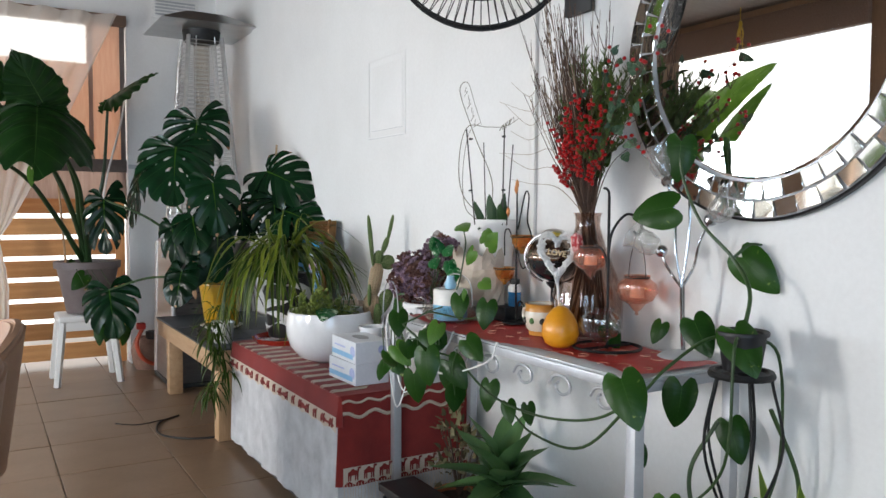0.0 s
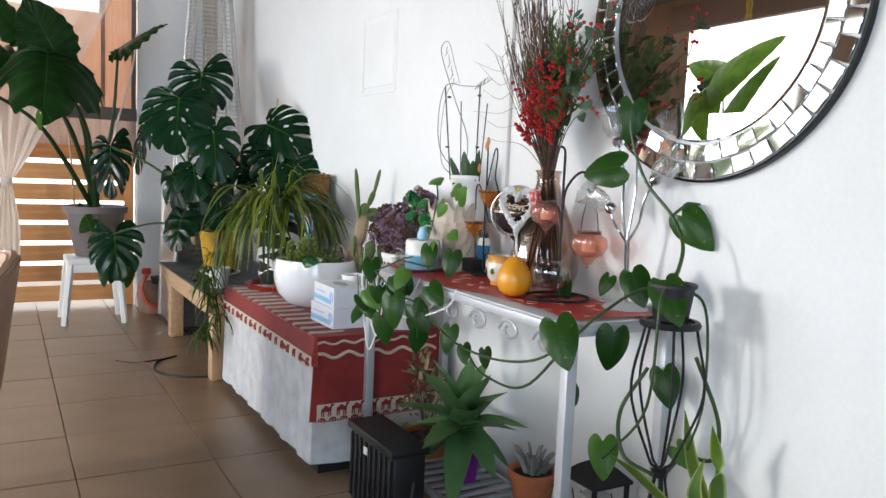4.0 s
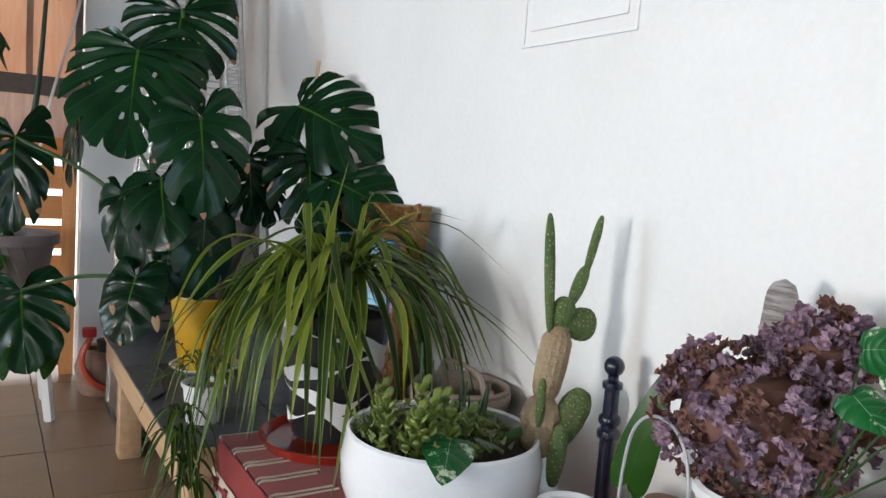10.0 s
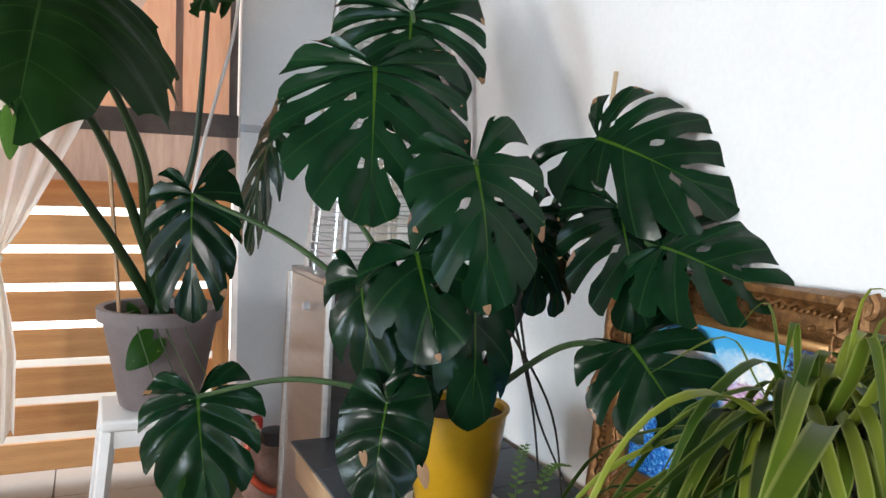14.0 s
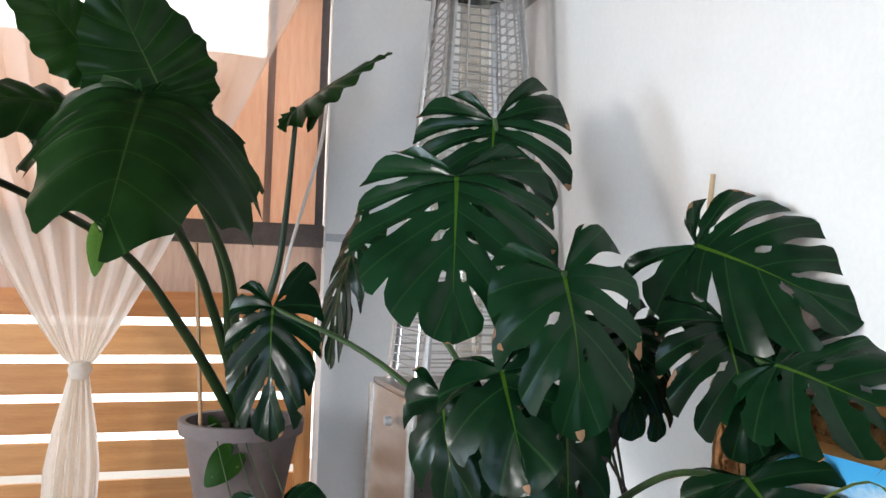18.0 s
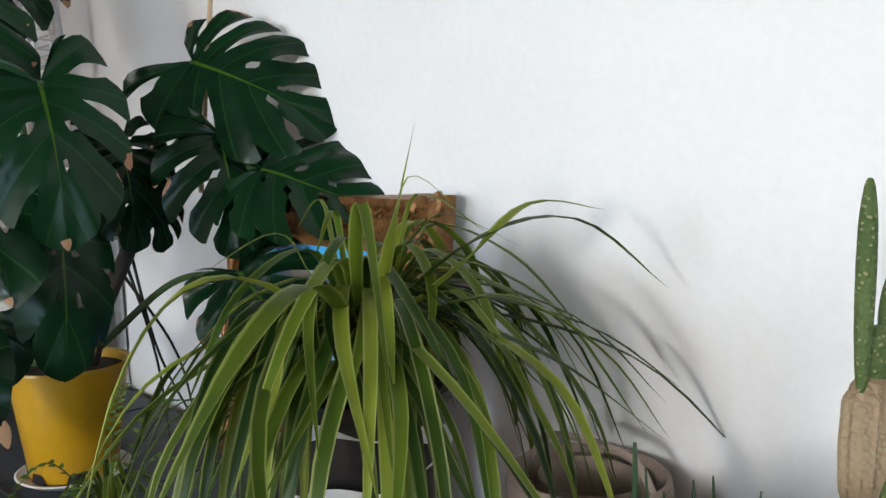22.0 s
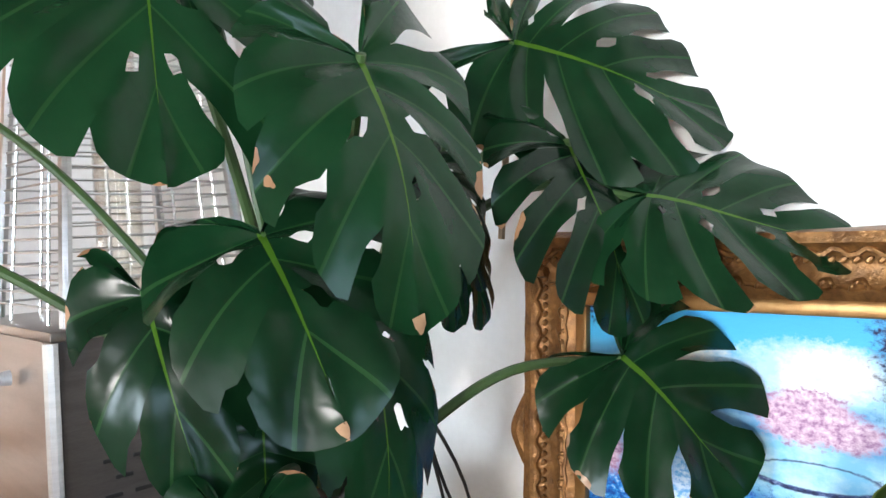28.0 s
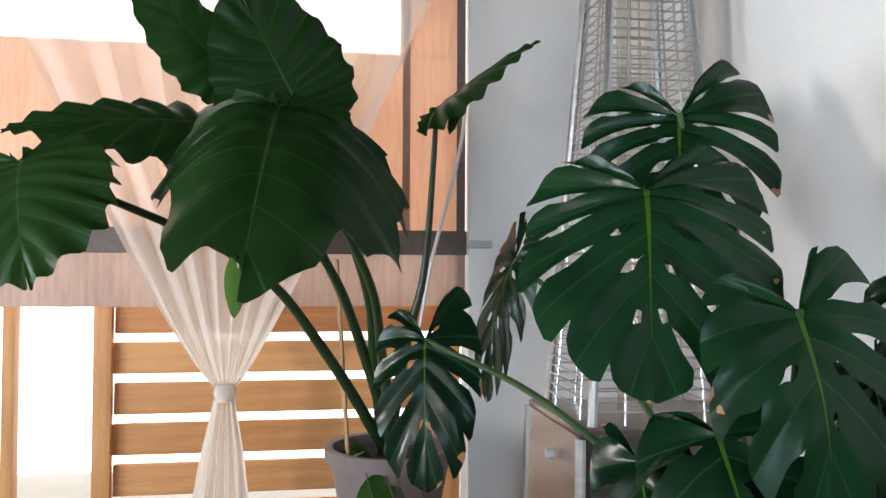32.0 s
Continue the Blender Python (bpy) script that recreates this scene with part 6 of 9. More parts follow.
for k, (px, py, pz, ty, tz) in enumerate(((-0.075, -0.145, 0.245, -0.05, 0.012), (-0.05, -0.125, 0.190, -0.045, -0.025), (-0.07, -0.245, 0.235, -0.052, -0.020), (-0.045, -0.225, 0.190, -0.03, -0.045), (-0.06, -0.19, 0.215, 0.02, 0.05), (-0.055, -0.265, 0.165, -0.03, -0.04))):
    p = (px, py, HZ + pz)
    part("leaf_stalk", tube([(-0.03, -0.08, HZ + 0.03), (-0.05, (py - 0.10) / 2, HZ + pz * 0.75), p], 0.0018, 0.001, n=5), STEM, hyd)
    leaf(hyd, p, (px - 0.012, py + ty, HZ + pz + tz), (-1, -0.9, 0.35), 0.048, VARI, name="variegated_leaf", seed=k, lobes=5, nv=3, nu=6, back=0.16, wave=0.015, cup=0.3)
bm = bmesh.new()
rows = []
for i in range(25):
    f = i / 24
    w = 0.0205 * min(1.0, f * 7 + 0.15) * math.sqrt(max(0.0, 1 - max(0.0, (f - 0.82) / 0.18) ** 2)) + 0.0004
    rows.append([bm.verts.new((u * w, 0.165 * f, 0.003 * math.sin(i * 2.1) * abs(u) - 0.004 * u * u)) for u in (-1, -0.5, 0, 0.5, 1)])
for p, q in zip(rows, rows[1:]):
    for k in range(4):
        bm.faces.new((p[k], p[k + 1], q[k + 1], q[k]))
feather = part("feather", bm, surface("barred_feather", (0.17, 0.145, 0.135), (0.36, 0.33, 0.32), 0.8, scale=30, stretch=(0.6, 4.5, 1), spread=(0.42, 0.56)), hyd, "grey-brown barred feather")
feather.matrix_basis = leaf_pose((0.070, 0.07, HZ + 0.12), (0.077, 0.060, HZ + 0.285), (-1, -0.6, 0))

# paper bag and orchid
bag = thing("paper_bag", "crumpled beige paper bag behind the candle", "bag", 1.43, 2.155, kz)
bm = bmesh.new()
rows = []
rng = random.Random(2)
for k in range(8):
    z = 0.168 * k / 7
    row = []
    for i in range(28):
        a = math.tau * i / 28
        r = 0.105 * (1 - 0.10 * k / 7) * (0.92 + 0.10 * abs(math.cos(2 * a)) + rng.uniform(-0.05, 0.05))
        row.append(bm.verts.new((min(0.07, r * 0.85 * math.cos(a)), r * 1.1 * math.sin(a), z)))
    rows.append(row)
for a, b in zip(rows, rows[1:]):
    for i in range(28):
        bm.faces.new((a[i], a[(i + 1) % 28], b[(i + 1) % 28], b[i]))
bm.faces.new(rows[-1])
bm.faces.new(rows[0][::-1])
flap = bmesh.new()
frows = []
for k in range(5):
    row = []
    for i in range(23):
        a = radians(95 + 190 * i / 22)
        r = 0.094 * (1 + 0.03 * k / 4 + rng.uniform(-0.025, 0.025))
        row.append(flap.verts.new((r * 0.9 * math.cos(a) + 0.012, r * 1.12 * math.sin(a), 0.150 + (0.075 + 0.018 * math.sin(i * 1.9)) * k / 4)))
    frows.append(row)
for p, q in zip(frows, frows[1:]):
    for i in range(22):
        flap.faces.new((p[i], p[i + 1], q[i + 1], q[i]))
part("paper", bm, surface("kraft_paper", (0.42, 0.34, 0.26), (0.56, 0.47, 0.38), 0.85, scale=10, bump=0.4), bag, smooth=False)
part("paper_flap", flap, surface("kraft_paper_flap", (0.44, 0.36, 0.29), (0.58, 0.49, 0.41), 0.85, scale=10, bump=0.4), bag, smooth=False)
orc = thing("orchid", "leggy bare-stemmed orchid in white pot, staked", "plant", 1.478, 2.115, 0.936)
part("pot", pot_shell(0.067, 0.050, 0.158, lip=0.008), WHITE_PLASTIC, orc, "plain white pot")
part("bark", soil_disc(0.060, 0), SOIL, orc).matrix_basis = pose(0, 0, 0.142)
OLEAF = vein_leaf("orchid_leaf", (0.012, 0.035, 0.012), (0.035, 0.075, 0.025), (0.03, 0.07, 0.03), (0.03, 0.07, 0.03), 2, rough=0.4)
for at, tip, w in (((-0.03, 0.05, 0.145), (-0.045, 0.065, 0.215), 0.022), ((-0.03, -0.01, 0.145), (-0.04, -0.015, 0.235), 0.034), ((-0.02, -0.045, 0.145), (-0.04, -0.075, 0.205), 0.034), ((-0.04, 0.02, 0.148), (-0.07, 0.0, 0.125), 0.026), ((0.0, -0.02, 0.145), (0.01, -0.03, 0.24), 0.026)):
    leaf(orc, at, tip, (-1, -0.4, 0.2), w * 1.4, OLEAF, seed=int(w * 1000), lobes=4, nv=2, nu=4, back=0.05, droop=0.1, cup=0.5)
ROD = surface("dark_rod", (0.02, 0.016, 0.014), (0.05, 0.04, 0.035), 0.6)
part("support_stake", tube([(-0.05, 0.055, 0.14), (-0.082, 0.06, 0.455)], 0.0024, n=6), ROD, orc)
part("support_stake", tube([(-0.03, 0.02, 0.14), (-0.04, 0.02, 0.41)], 0.0018, n=6), ROD, orc)
part("support_stake", tube([(-0.02, -0.06, 0.14), (-0.032, -0.085, 0.452)], 0.0024, n=6), ROD, orc)
part("support_stake", tube([(-0.01, -0.07, 0.14), (-0.02, -0.115, 0.395)], 0.002, n=6), ROD, orc)
for z in (0.25, 0.42):
    part("clip", lathe([(0.006, 0), (0.007, 0.003), (0.006, 0.006)], 8, m=pose(-0.066, 0.058, z)), BLACK_PLASTIC, orc)
    part("clip", lathe([(0.006, 0), (0.007, 0.003), (0.006, 0.006)], 8, m=pose(-0.027, -0.075, z)), BLACK_PLASTIC, orc)
OST = surface("orchid_stem", (0.10, 0.09, 0.06), (0.20, 0.18, 0.13), 0.6)
part("flower_stem", tube([(-0.02, 0.03, 0.15), (-0.05, 0.13, 0.24), (-0.06, 0.14, 0.36), (-0.08, 0.06, 0.46), (-0.06, -0.03, 0.455), (-0.05, -0.115, 0.45), (-0.04, -0.17, 0.47)], 0.0018, 0.0009, n=6, per=8), OST, orc)
part("flower_stem", tube([(-0.03, 0.0, 0.15), (-0.03, -0.015, 0.28), (-0.05, 0.05, 0.42), (-0.07, 0.11, 0.56), (-0.07, 0.115, 0.605), (-0.06, 0.085, 0.61), (-0.05, 0.06, 0.54), (-0.04, 0.035, 0.47)], 0.0018, 0.0009, n=6, per=8), OST, orc)
part("flower_stem", tube([(-0.05, 0.03, 0.15), (-0.07, 0.085, 0.20), (-0.07, 0.10, 0.32), (-0.07, 0.065, 0.44), (-0.07, 0.0, 0.47)], 0.0014, 0.0008, n=6, per=8), OST, orc)
for k in range(18):
    t = k / 17
    p = (-0.052, -0.10 - 0.06 * t, 0.455 + 0.02 * t) if k % 2 else (-0.055, 0.105 - 0.06 * t, 0.60 - 0.12 * t)
    part("bud_stalk", tube([p, (p[0] - 0.005, p[1] + 0.012 * math.sin(k), p[2] - 0.018)], 0.001, n=4, curve=False), OST, orc)

# iron branch candle holder with amber cups
AMBER = glass("amber_glass", (0.96, 0.60, 0.20), 0.03, 0.08)
tree = thing("branch_candle_holder", "dark iron branch holder with amber glass cups", "candle holder", 1.44, 1.95, kz)
part("main_stem", tube([(0, 0, 0), (-0.01, -0.01, 0.15), (-0.012, -0.015, 0.28), (-0.012, -0.015, 0.43)], 0.0036, 0.0024, n=8), BLACK_IRON, tree)
part("foot", lathe([(0, 0.004), (0.03, 0.006), (0.045, 0.010), (0.045, 0.014), (0, 0.016)], 20), BLACK_IRON, tree)
part("hoop", tube([(-0.012, -0.02, 0.30), (-0.015, -0.06, 0.41), (-0.02, -0.085, 0.40), (-0.025, -0.085, 0.33), (-0.028, -0.11, 0.28), (-0.028, -0.10, 0.215), (-0.026, -0.065, 0.185), (-0.018, -0.03, 0.23), (-0.012, -0.015, 0.27)], 0.0023, n=6, per=7), BLACK_IRON, tree)
part("hook_arm", tube([(-0.012, -0.015, 0.22), (-0.01, 0.02, 0.29), (0, 0.055, 0.30), (0.003, 0.07, 0.28), (0.004, 0.07, 0.215)], 0.0023, n=6, per=7), BLACK_IRON, tree)
part("low_tendril", tube([(0, 0, 0.03), (-0.02, -0.04, 0.08), (-0.03, -0.08, 0.07), (-0.035, -0.10, 0.02)], 0.003, n=6), BLACK_IRON, tree)
cup_profile = [(0, -0.026), (0.006, -0.026), (0.008, -0.018), (0.020, -0.010), (0.030, 0.006), (0.032, 0.022), (0.037, 0.026), (0.036, 0.030), (0.030, 0.026), (0.028, 0.008), (0.018, -0.006), (0, -0.010)]
part("amber_cup", lathe(cup_profile, 28, m=pose(-0.029, -0.065, 0.255)), AMBER, tree)
part("amber_cup", lathe(cup_profile, 28, m=pose(0.006, 0.072, 0.148)), AMBER, tree)
part("cup_ring", lathe([(0.0345, 0.0), (0.037, 0.002), (0.0345, 0.004)], 28, m=pose(-0.029, -0.065, 0.278)), BLACK_IRON, tree)
part("cup_ring", lathe([(0.0345, 0.0), (0.037, 0.002), (0.0345, 0.004)], 28, m=pose(0.006, 0.072, 0.171)), BLACK_IRON, tree)
ORANGE_BUD = surface("orange_bud", (0.5, 0.15, 0.03), (0.7, 0.3, 0.1), 0.4)
for p in ((-0.012, -0.015, 0.435), (-0.02, 0.02, 0.35), (-0.03, -0.035, 0.42)):
    part("bud", lathe([(0, -0.012), (0.006, 0), (0.005, 0.012), (0, 0.022)], 10, m=pose(*p)), ORANGE_BUD, tree, "small orange enamel bud")

# grey tray across the far end of the console
tray = thing("grey_tray", "shallow grey metal tray on console end", "tray", 1.40, 2.302, kz)
part("tray_body", box(-0.110, 0.095, -0.020, 0.022, 0, 0.020, 0.003), GREY_METAL, tray)
part("tray_rim", box(-0.114, 0.099, -0.024, 0.026, 0.0202, 0.024, 0.0015), GREY_METAL, tray)

# black box with a blue bottle
bb = thing("black_box", "flat black plastic box behind the runner", "box", 1.455, 2.035, kz + 0.008)
part("case", box(-0.04, 0.04, -0.06, 0.06, 0, 0.046, 0.004), BLACK_PLASTIC, bb)
bot = thing("blue_bottle", "small bottle of blue liquid with dark cap", "bottle", 1.468, 1.998, kz + 0.055)
part("lower_glass", lathe([(0, 0), (0.019, 0), (0.021, 0.004), (0.021, 0.045), (0, 0.045)], 20), surface("blue_liquid", (0.02, 0.16, 0.40), (0.05, 0.26, 0.52), 0.1, coat=0.6), bot)
part("label_band", lathe([(0.0205, 0.0452), (0.0205, 0.064), (0.014, 0.070), (0, 0.070)], 20), WHITE_PLASTIC, bot)
part("cap", lathe([(0, 0.0702), (0.016, 0.0702), (0.016, 0.086), (0, 0.087)], 18), BLACK_PLASTIC, bot)

# shepherd hook with hanging glass lanterns
ROSE = glass("rose_glass", (0.99, 0.735, 0.62), 0.04, 0.08)
CLEARG = glass("clear_lantern_glass", (0.95, 0.95, 0.95), 0.03)
hook = thing("hook_stand", "black iron hook stand with rose glass lanterns", "candle stand", 1.378, 1.476, kz + 0.008)
part("pole", tube([(0, 0, 0.0), (0, 0, 0.39)], 0.0036, n=8, curve=False), BLACK_IRON, hook)
part("top_curl", tube([(0, 0, 0.388), (0.001, 0.003, 0.400), (0.0, 0.010, 0.408), (-0.002, 0.018, 0.410)], 0.0034, n=6), BLACK_IRON, hook)
part("base_ring", tube([(0.085 * math.cos(a), 0.085 * math.sin(a), 0.005) for a in [math.tau * i / 24 for i in range(25)]], 0.004, n=6, curve=False), BLACK_IRON, hook)
part("base_bar", tube([(-0.085, 0, 0.005), (0, 0, 0.006), (0.085, 0, 0.005)], 0.004, n=6), BLACK_IRON, hook)
part("hook_arm", tube([(0.0, 0, 0.24), (0.005, -0.008, 0.30), (0.03, -0.028, 0.342), (0.065, -0.035, 0.335), (0.085, -0.03, 0.31), (0.08, -0.022, 0.29), (0.068, -0.02, 0.30)], 0.0034, n=7, per=7), BLACK_IRON, hook)
part("hook_arm", tube([(0.0, 0, 0.20), (-0.003, 0.012, 0.245), (-0.008, 0.035, 0.262), (-0.01, 0.055, 0.25)], 0.0035, n=6, per=7), BLACK_IRON, hook)


def lantern_glass(r, n=36):
    prof = [(0.0, -1.30), (0.10, -1.24), (0.06, -1.12), (0.20, -1.02), (0.42, -0.72), (0.80, -0.52), (1.0, -0.12), (0.94, 0.28), (0.66, 0.52), (0.58, 0.60), (0.66, 0.70), (0.63, 0.71), (0.54, 0.60), (0.62, 0.49), (0.90, 0.26), (0.95, -0.12), (0.76, -0.49), (0.38, -0.68), (0.0, -0.74)]
    return lathe([(a * r, b * r) for a, b in prof], n, wobble=lambda a, z: 1 + 0.02 * math.cos(14 * a + z * 60))


def hanging_lantern(x, y, z, r, up, mat, label):
    g = part("lantern", lantern_glass(r), mat, hook, label)
    g.matrix_basis = pose(x, y, z)
    part("neck_ring", lathe([(r * 0.60, r * 0.56), (r * 0.66, r * 0.60), (r * 0.60, r * 0.64)], 28), BLACK_IRON, g)
    part("wire", tube([(-r * 0.6, 0, r * 0.6), (-r * 0.45, 0, up * 0.6), (0, 0, up), (r * 0.45, 0, up * 0.6), (r * 0.6, 0, r * 0.6)], 0.0012, n=5), BLACK_IRON, g)
    part("tealight", lathe([(0, -r * 0.4), (r * 0.36, -r * 0.4), (r * 0.36, r * 0.1), (0, r * 0.1)], 16), WHITE_PLASTIC, g)


hanging_lantern(0.080, -0.022, 0.150, 0.052, 0.142, ROSE, "rose-pink twisted glass lantern")
hanging_lantern(-0.010, 0.055, 0.230, 0.046, 0.03, ROSE, "orange-pink twisted glass lantern")
ballg = thing("glass_votive", "clear twisted glass votive resting on the runner", "candle holder", 1.335, 1.455, kz + 0.079)
part("body", lantern_glass(0.054), CLEARG, ballg)
part("rim", lathe([(0.0325, 0.030), (0.0362, 0.0325), (0.0325, 0.035), (0.0308, 0.0325), (0.0325, 0.030)], 32), CLEARG, ballg, "rounded glass rim")

# chrome three-arm lamp with frosted flower shades
FROST = glass("frosted_glass", (0.93, 0.93, 0.92), 0.10, 0.09)
lamp = thing("chrome_lamp", "chrome branch lamp with frosted tulip shades", "lamp", 1.475, 1.315, kz)
part("base", lathe([(0, 0), (0.058, 0), (0.060, 0.006), (0.045, 0.016), (0.012, 0.022), (0, 0.023)], 32), GREY_METAL, lamp)
part("stem", tube([(0, 0, 0.02), (-0.010, -0.004, 0.10), (-0.022, -0.012, 0.178)], 0.0042, n=10), CHROME, lamp)
part("stem", tube([(0.008, 0.004, 0.02), (0.0, 0.0, 0.10), (-0.014, -0.010, 0.18)], 0.0045, n=10), CHROME, lamp)
TULIP = [(0.010, 0.0), (0.024, 0.012), (0.030, 0.035), (0.027, 0.058), (0.036, 0.080), (0.034, 0.080), (0.025, 0.058), (0.027, 0.035), (0.02, 0.013), (0.0, 0.006)]
for pts, d in (([(-0.022, -0.012, 0.178), (-0.015, 0.02, 0.20), (-0.03, 0.035, 0.235), (-0.033, 0.042, 0.262)], (-0.35, 0.75, 0.45)),
               ([(-0.022, -0.012, 0.178), (-0.03, 0.0, 0.26), (-0.02, 0.015, 0.35), (-0.034, 0.027, 0.432)], (-0.1, 0.35, 0.95)),
               ([(-0.014, -0.010, 0.180), (0.0, -0.03, 0.23), (-0.005, -0.05, 0.29), (0.004, -0.072, 0.340)], (-0.1, -0.8, 0.6)),
               ([(-0.022, -0.012, 0.178), (-0.016, -0.02, 0.25), (-0.012, -0.025, 0.33), (-0.01, -0.02, 0.40)], (0.1, 0.1, 1.0))):
    part("arm", tube(pts, 0.0034, n=9, per=8), CHROME, lamp)
    q = Vector(d).to_track_quat("Z", "Y").to_matrix().to_4x4()
    if pts[-1][2] == 0.40:
        continue
    cap = part("socket", lathe([(0, -0.014), (0.012, -0.010), (0.016, 0.0), (0.013, 0.010), (0, 0.013)], 20), CHROME, lamp)
    cap.matrix_basis = Matrix.Translation(pts[-1]) @ q
    part("shade", lathe(TULIP, 30, wobble=lambda a, z: 1 + (0.10 * math.cos(5 * a) if z > 0.06 else 0.03 * math.cos(5 * a))), FROST, cap, "frosted glass tulip shade").matrix_basis = pose(0, 0, 0.008)

# ---- wrought-iron plant stand and trailing pothos ----
stand = thing("plant_stand", "black wrought-iron plant stand with waisted legs", "plant stand", 1.40, 1.085, 0)
part("top_ring", lathe([(0.058, 0.772), (0.068, 0.772), (0.070, 0.778), (0.066, 0.786), (0.056, 0.786), (0.052, 0.780), (0, 0.778), (0, 0.773)], 32), BLACK_IRON, stand)
for k in range(5):
    a = math.tau * k / 5 + 0.3
    c, s = math.cos(a), math.sin(a)
    part("leg", tube([(0.06 * c, 0.06 * s, 0.772), (0.085 * c, 0.085 * s, 0.62), (0.03 * c, 0.03 * s, 0.46), (0.012 * c, 0.012 * s, 0.42), (0.045 * c, 0.045 * s, 0.25), (0.09 * c, 0.09 * s, 0.0)], 0.0034, n=7, per=7), BLACK_IRON, stand)
part("knot", lathe([(0, 0.41), (0.018, 0.415), (0.02, 0.43), (0, 0.44)], 16), BLACK_IRON, stand)
part("hoop", tube([(0.02, 0, 0.42), (0.10, 0.02, 0.44), (0.13, -0.04, 0.45), (0.115, -0.06, 0.55), (0.06, -0.03, 0.70)], 0.005, n=6, per=8), STEM, stand, "green vine looped round the stand")
part("hoop", tube([(-0.02, 0, 0.42), (-0.07, 0.05, 0.46), (-0.05, 0.09, 0.55), (0.0, 0.06, 0.66)], 0.005, n=6, per=8), STEM, stand, "green vine looped round the stand")

pot = thing("pothos", "trailing pothos with heart-shaped variegated green leaves", "plant", 0, 0, 0)
part("pot", pot_shell(0.052, 0.04, 0.085, lip=0.006), BLACK_PLASTIC, pot, "small dark pot").matrix_basis = pose(1.40, 1.085, 0.787)
part("soil", soil_disc(0.046, 0), SOIL, pot).matrix_basis = pose(1.40, 1.085, 0.862)


def pleaf(c, way, face, size, seed, mat=None, width=None):
    """A heart leaf centred on c."""
    size *= 0.86
    face = Vector(face) * 1.8
    r = random.Random(seed * 7 + 3)
    face = Vector(face) + Vector((r.uniform(-0.5, 0.5), r.uniform(-0.5, 0.5), r.uniform(-0.25, 0.5)))
    way = Vector(way).normalized() + Vector((r.uniform(-0.2, 0.2), r.uniform(-0.35, 0.35), r.uniform(-0.1, 0.25)))
    way = Vector(way).normalized() * size
    c = Vector(c)
    leaf(pot, c - way * 0.42, c + way * 0.58, face, width or size * 0.86, mat or P_LEAF, seed=seed, lobes=6, nv=2, nu=5, back=0.26, droop=0.30, cup=0.24, wave=0.03)


def vine(*pts, r=0.004):
    part("vine", tube(pts, r, r * 0.7, n=7, per=7), STEM, pot)


vine((1.40, 1.085, 0.86), (1.44, 1.10, 0.95), (1.47, 1.17, 1.02), (1.455, 1.25, 1.10), (1.45, 1.30, 1.20), (1.45, 1.315, 1.28), r=0.005)
vine((1.47, 1.17, 1.02), (1.50, 1.15, 1.05), (1.53, 1.14, 1.05))
vine((1.40, 1.085, 0.86), (1.34, 1.13, 0.85), (1.25, 1.16, 0.79), (1.185, 1.17, 0.74), (1.178, 1.30, 0.66), (1.18, 1.50, 0.62), (1.175, 1.70, 0.63), (1.16, 1.85, 0.70), (1.13, 1.95, 0.72), (1.13, 2.12, 0.77))
vine((1.185, 1.17, 0.74), (1.19, 1.35, 0.58), (1.20, 1.55, 0.56), (1.24, 1.70, 0.58))
vine((1.40, 1.085, 0.86), (1.33, 1.05, 0.84), (1.32, 1.06, 0.6), (1.36, 1.2, 0.45), (1.38, 1.26, 0.40))
vine((1.40, 1.085, 0.86), (1.46, 1.04, 0.82), (1.49, 1.05, 0.6), (1.47, 1.07, 0.47))
vine((1.13, 2.12, 0.77), (1.20, 2.08, 0.81), (1.27, 2.05, 0.85), (1.30, 2.03, 1.0), (1.315, 2.06, 1.06), r=0.003)
vine((1.20, 2.08, 0.81), (1.25, 1.95, 0.80), (1.262, 1.87, 0.82), r=0.003)
pleaf((1.45, 1.314, 1.255), (0.1, -0.15, -1), (-1, -0.75, 0.2), 0.105, 1)
pleaf((1.40, 1.336, 1.125), (-0.30, 0.70, -0.35), (-0.8, -0.85, 0.15), 0.110, 2, width=0.098)
pleaf((1.525, 1.15, 0.99), (0.1, -0.45, -0.8), (-1, -0.5, 0.25), 0.12, 3)
pleaf((1.39, 1.19, 0.85), (-0.1, -0.3, -0.6), (-1, -0.7, 0.4), 0.10, 4)
pleaf((1.37, 1.06, 0.84), (0.1, -0.45, -0.55), (-0.9, -0.8, 0.5), 0.115, 5)
pleaf((1.16, 1.178, 0.735), (0.05, -0.3, -0.95), (-0.8, -1, 0.25), 0.12, 6)
pleaf((1.30, 1.165, 0.712), (0.05, -0.1, -1), (-0.9, -0.8, 0.15), 0.105, 7)
pleaf((1.21, 1.765, 0.615), (0.05, -0.3, -0.9), (-1, -0.8, 0.3), 0.085, 8)
pleaf((1.16, 1.772, 0.748), (0.1, -0.5, -0.6), (-0.9, -0.8, 0.6), 0.09, 9)
pleaf((1.10, 1.915, 0.682), (0.05, -0.2, -0.9), (-0.9, -0.9, 0.3), 0.105, 10)
pleaf((1.15, 1.842, 0.67), (0.1, -0.4, -0.75), (-1, -0.7, 0.3), 0.10, 11)
pleaf((1.49, 1.17, 0.60), (0.0, -0.2, -1), (-1, -0.7, 0.2), 0.10, 12)
pleaf((1.40, 1.28, 0.395), (-0.1, 0.1, -1), (-1, -0.7, 0.4), 0.105, 13, P_PALE)
pleaf((1.47, 1.075, 0.455), (0.1, -0.4, -0.5), (-1, -0.6, 0.6), 0.075, 14, P_PALE)
pleaf((1.30, 1.70, 0.565), (0, -0.2, -1), (-1, -0.8, 0.2), 0.06, 15)
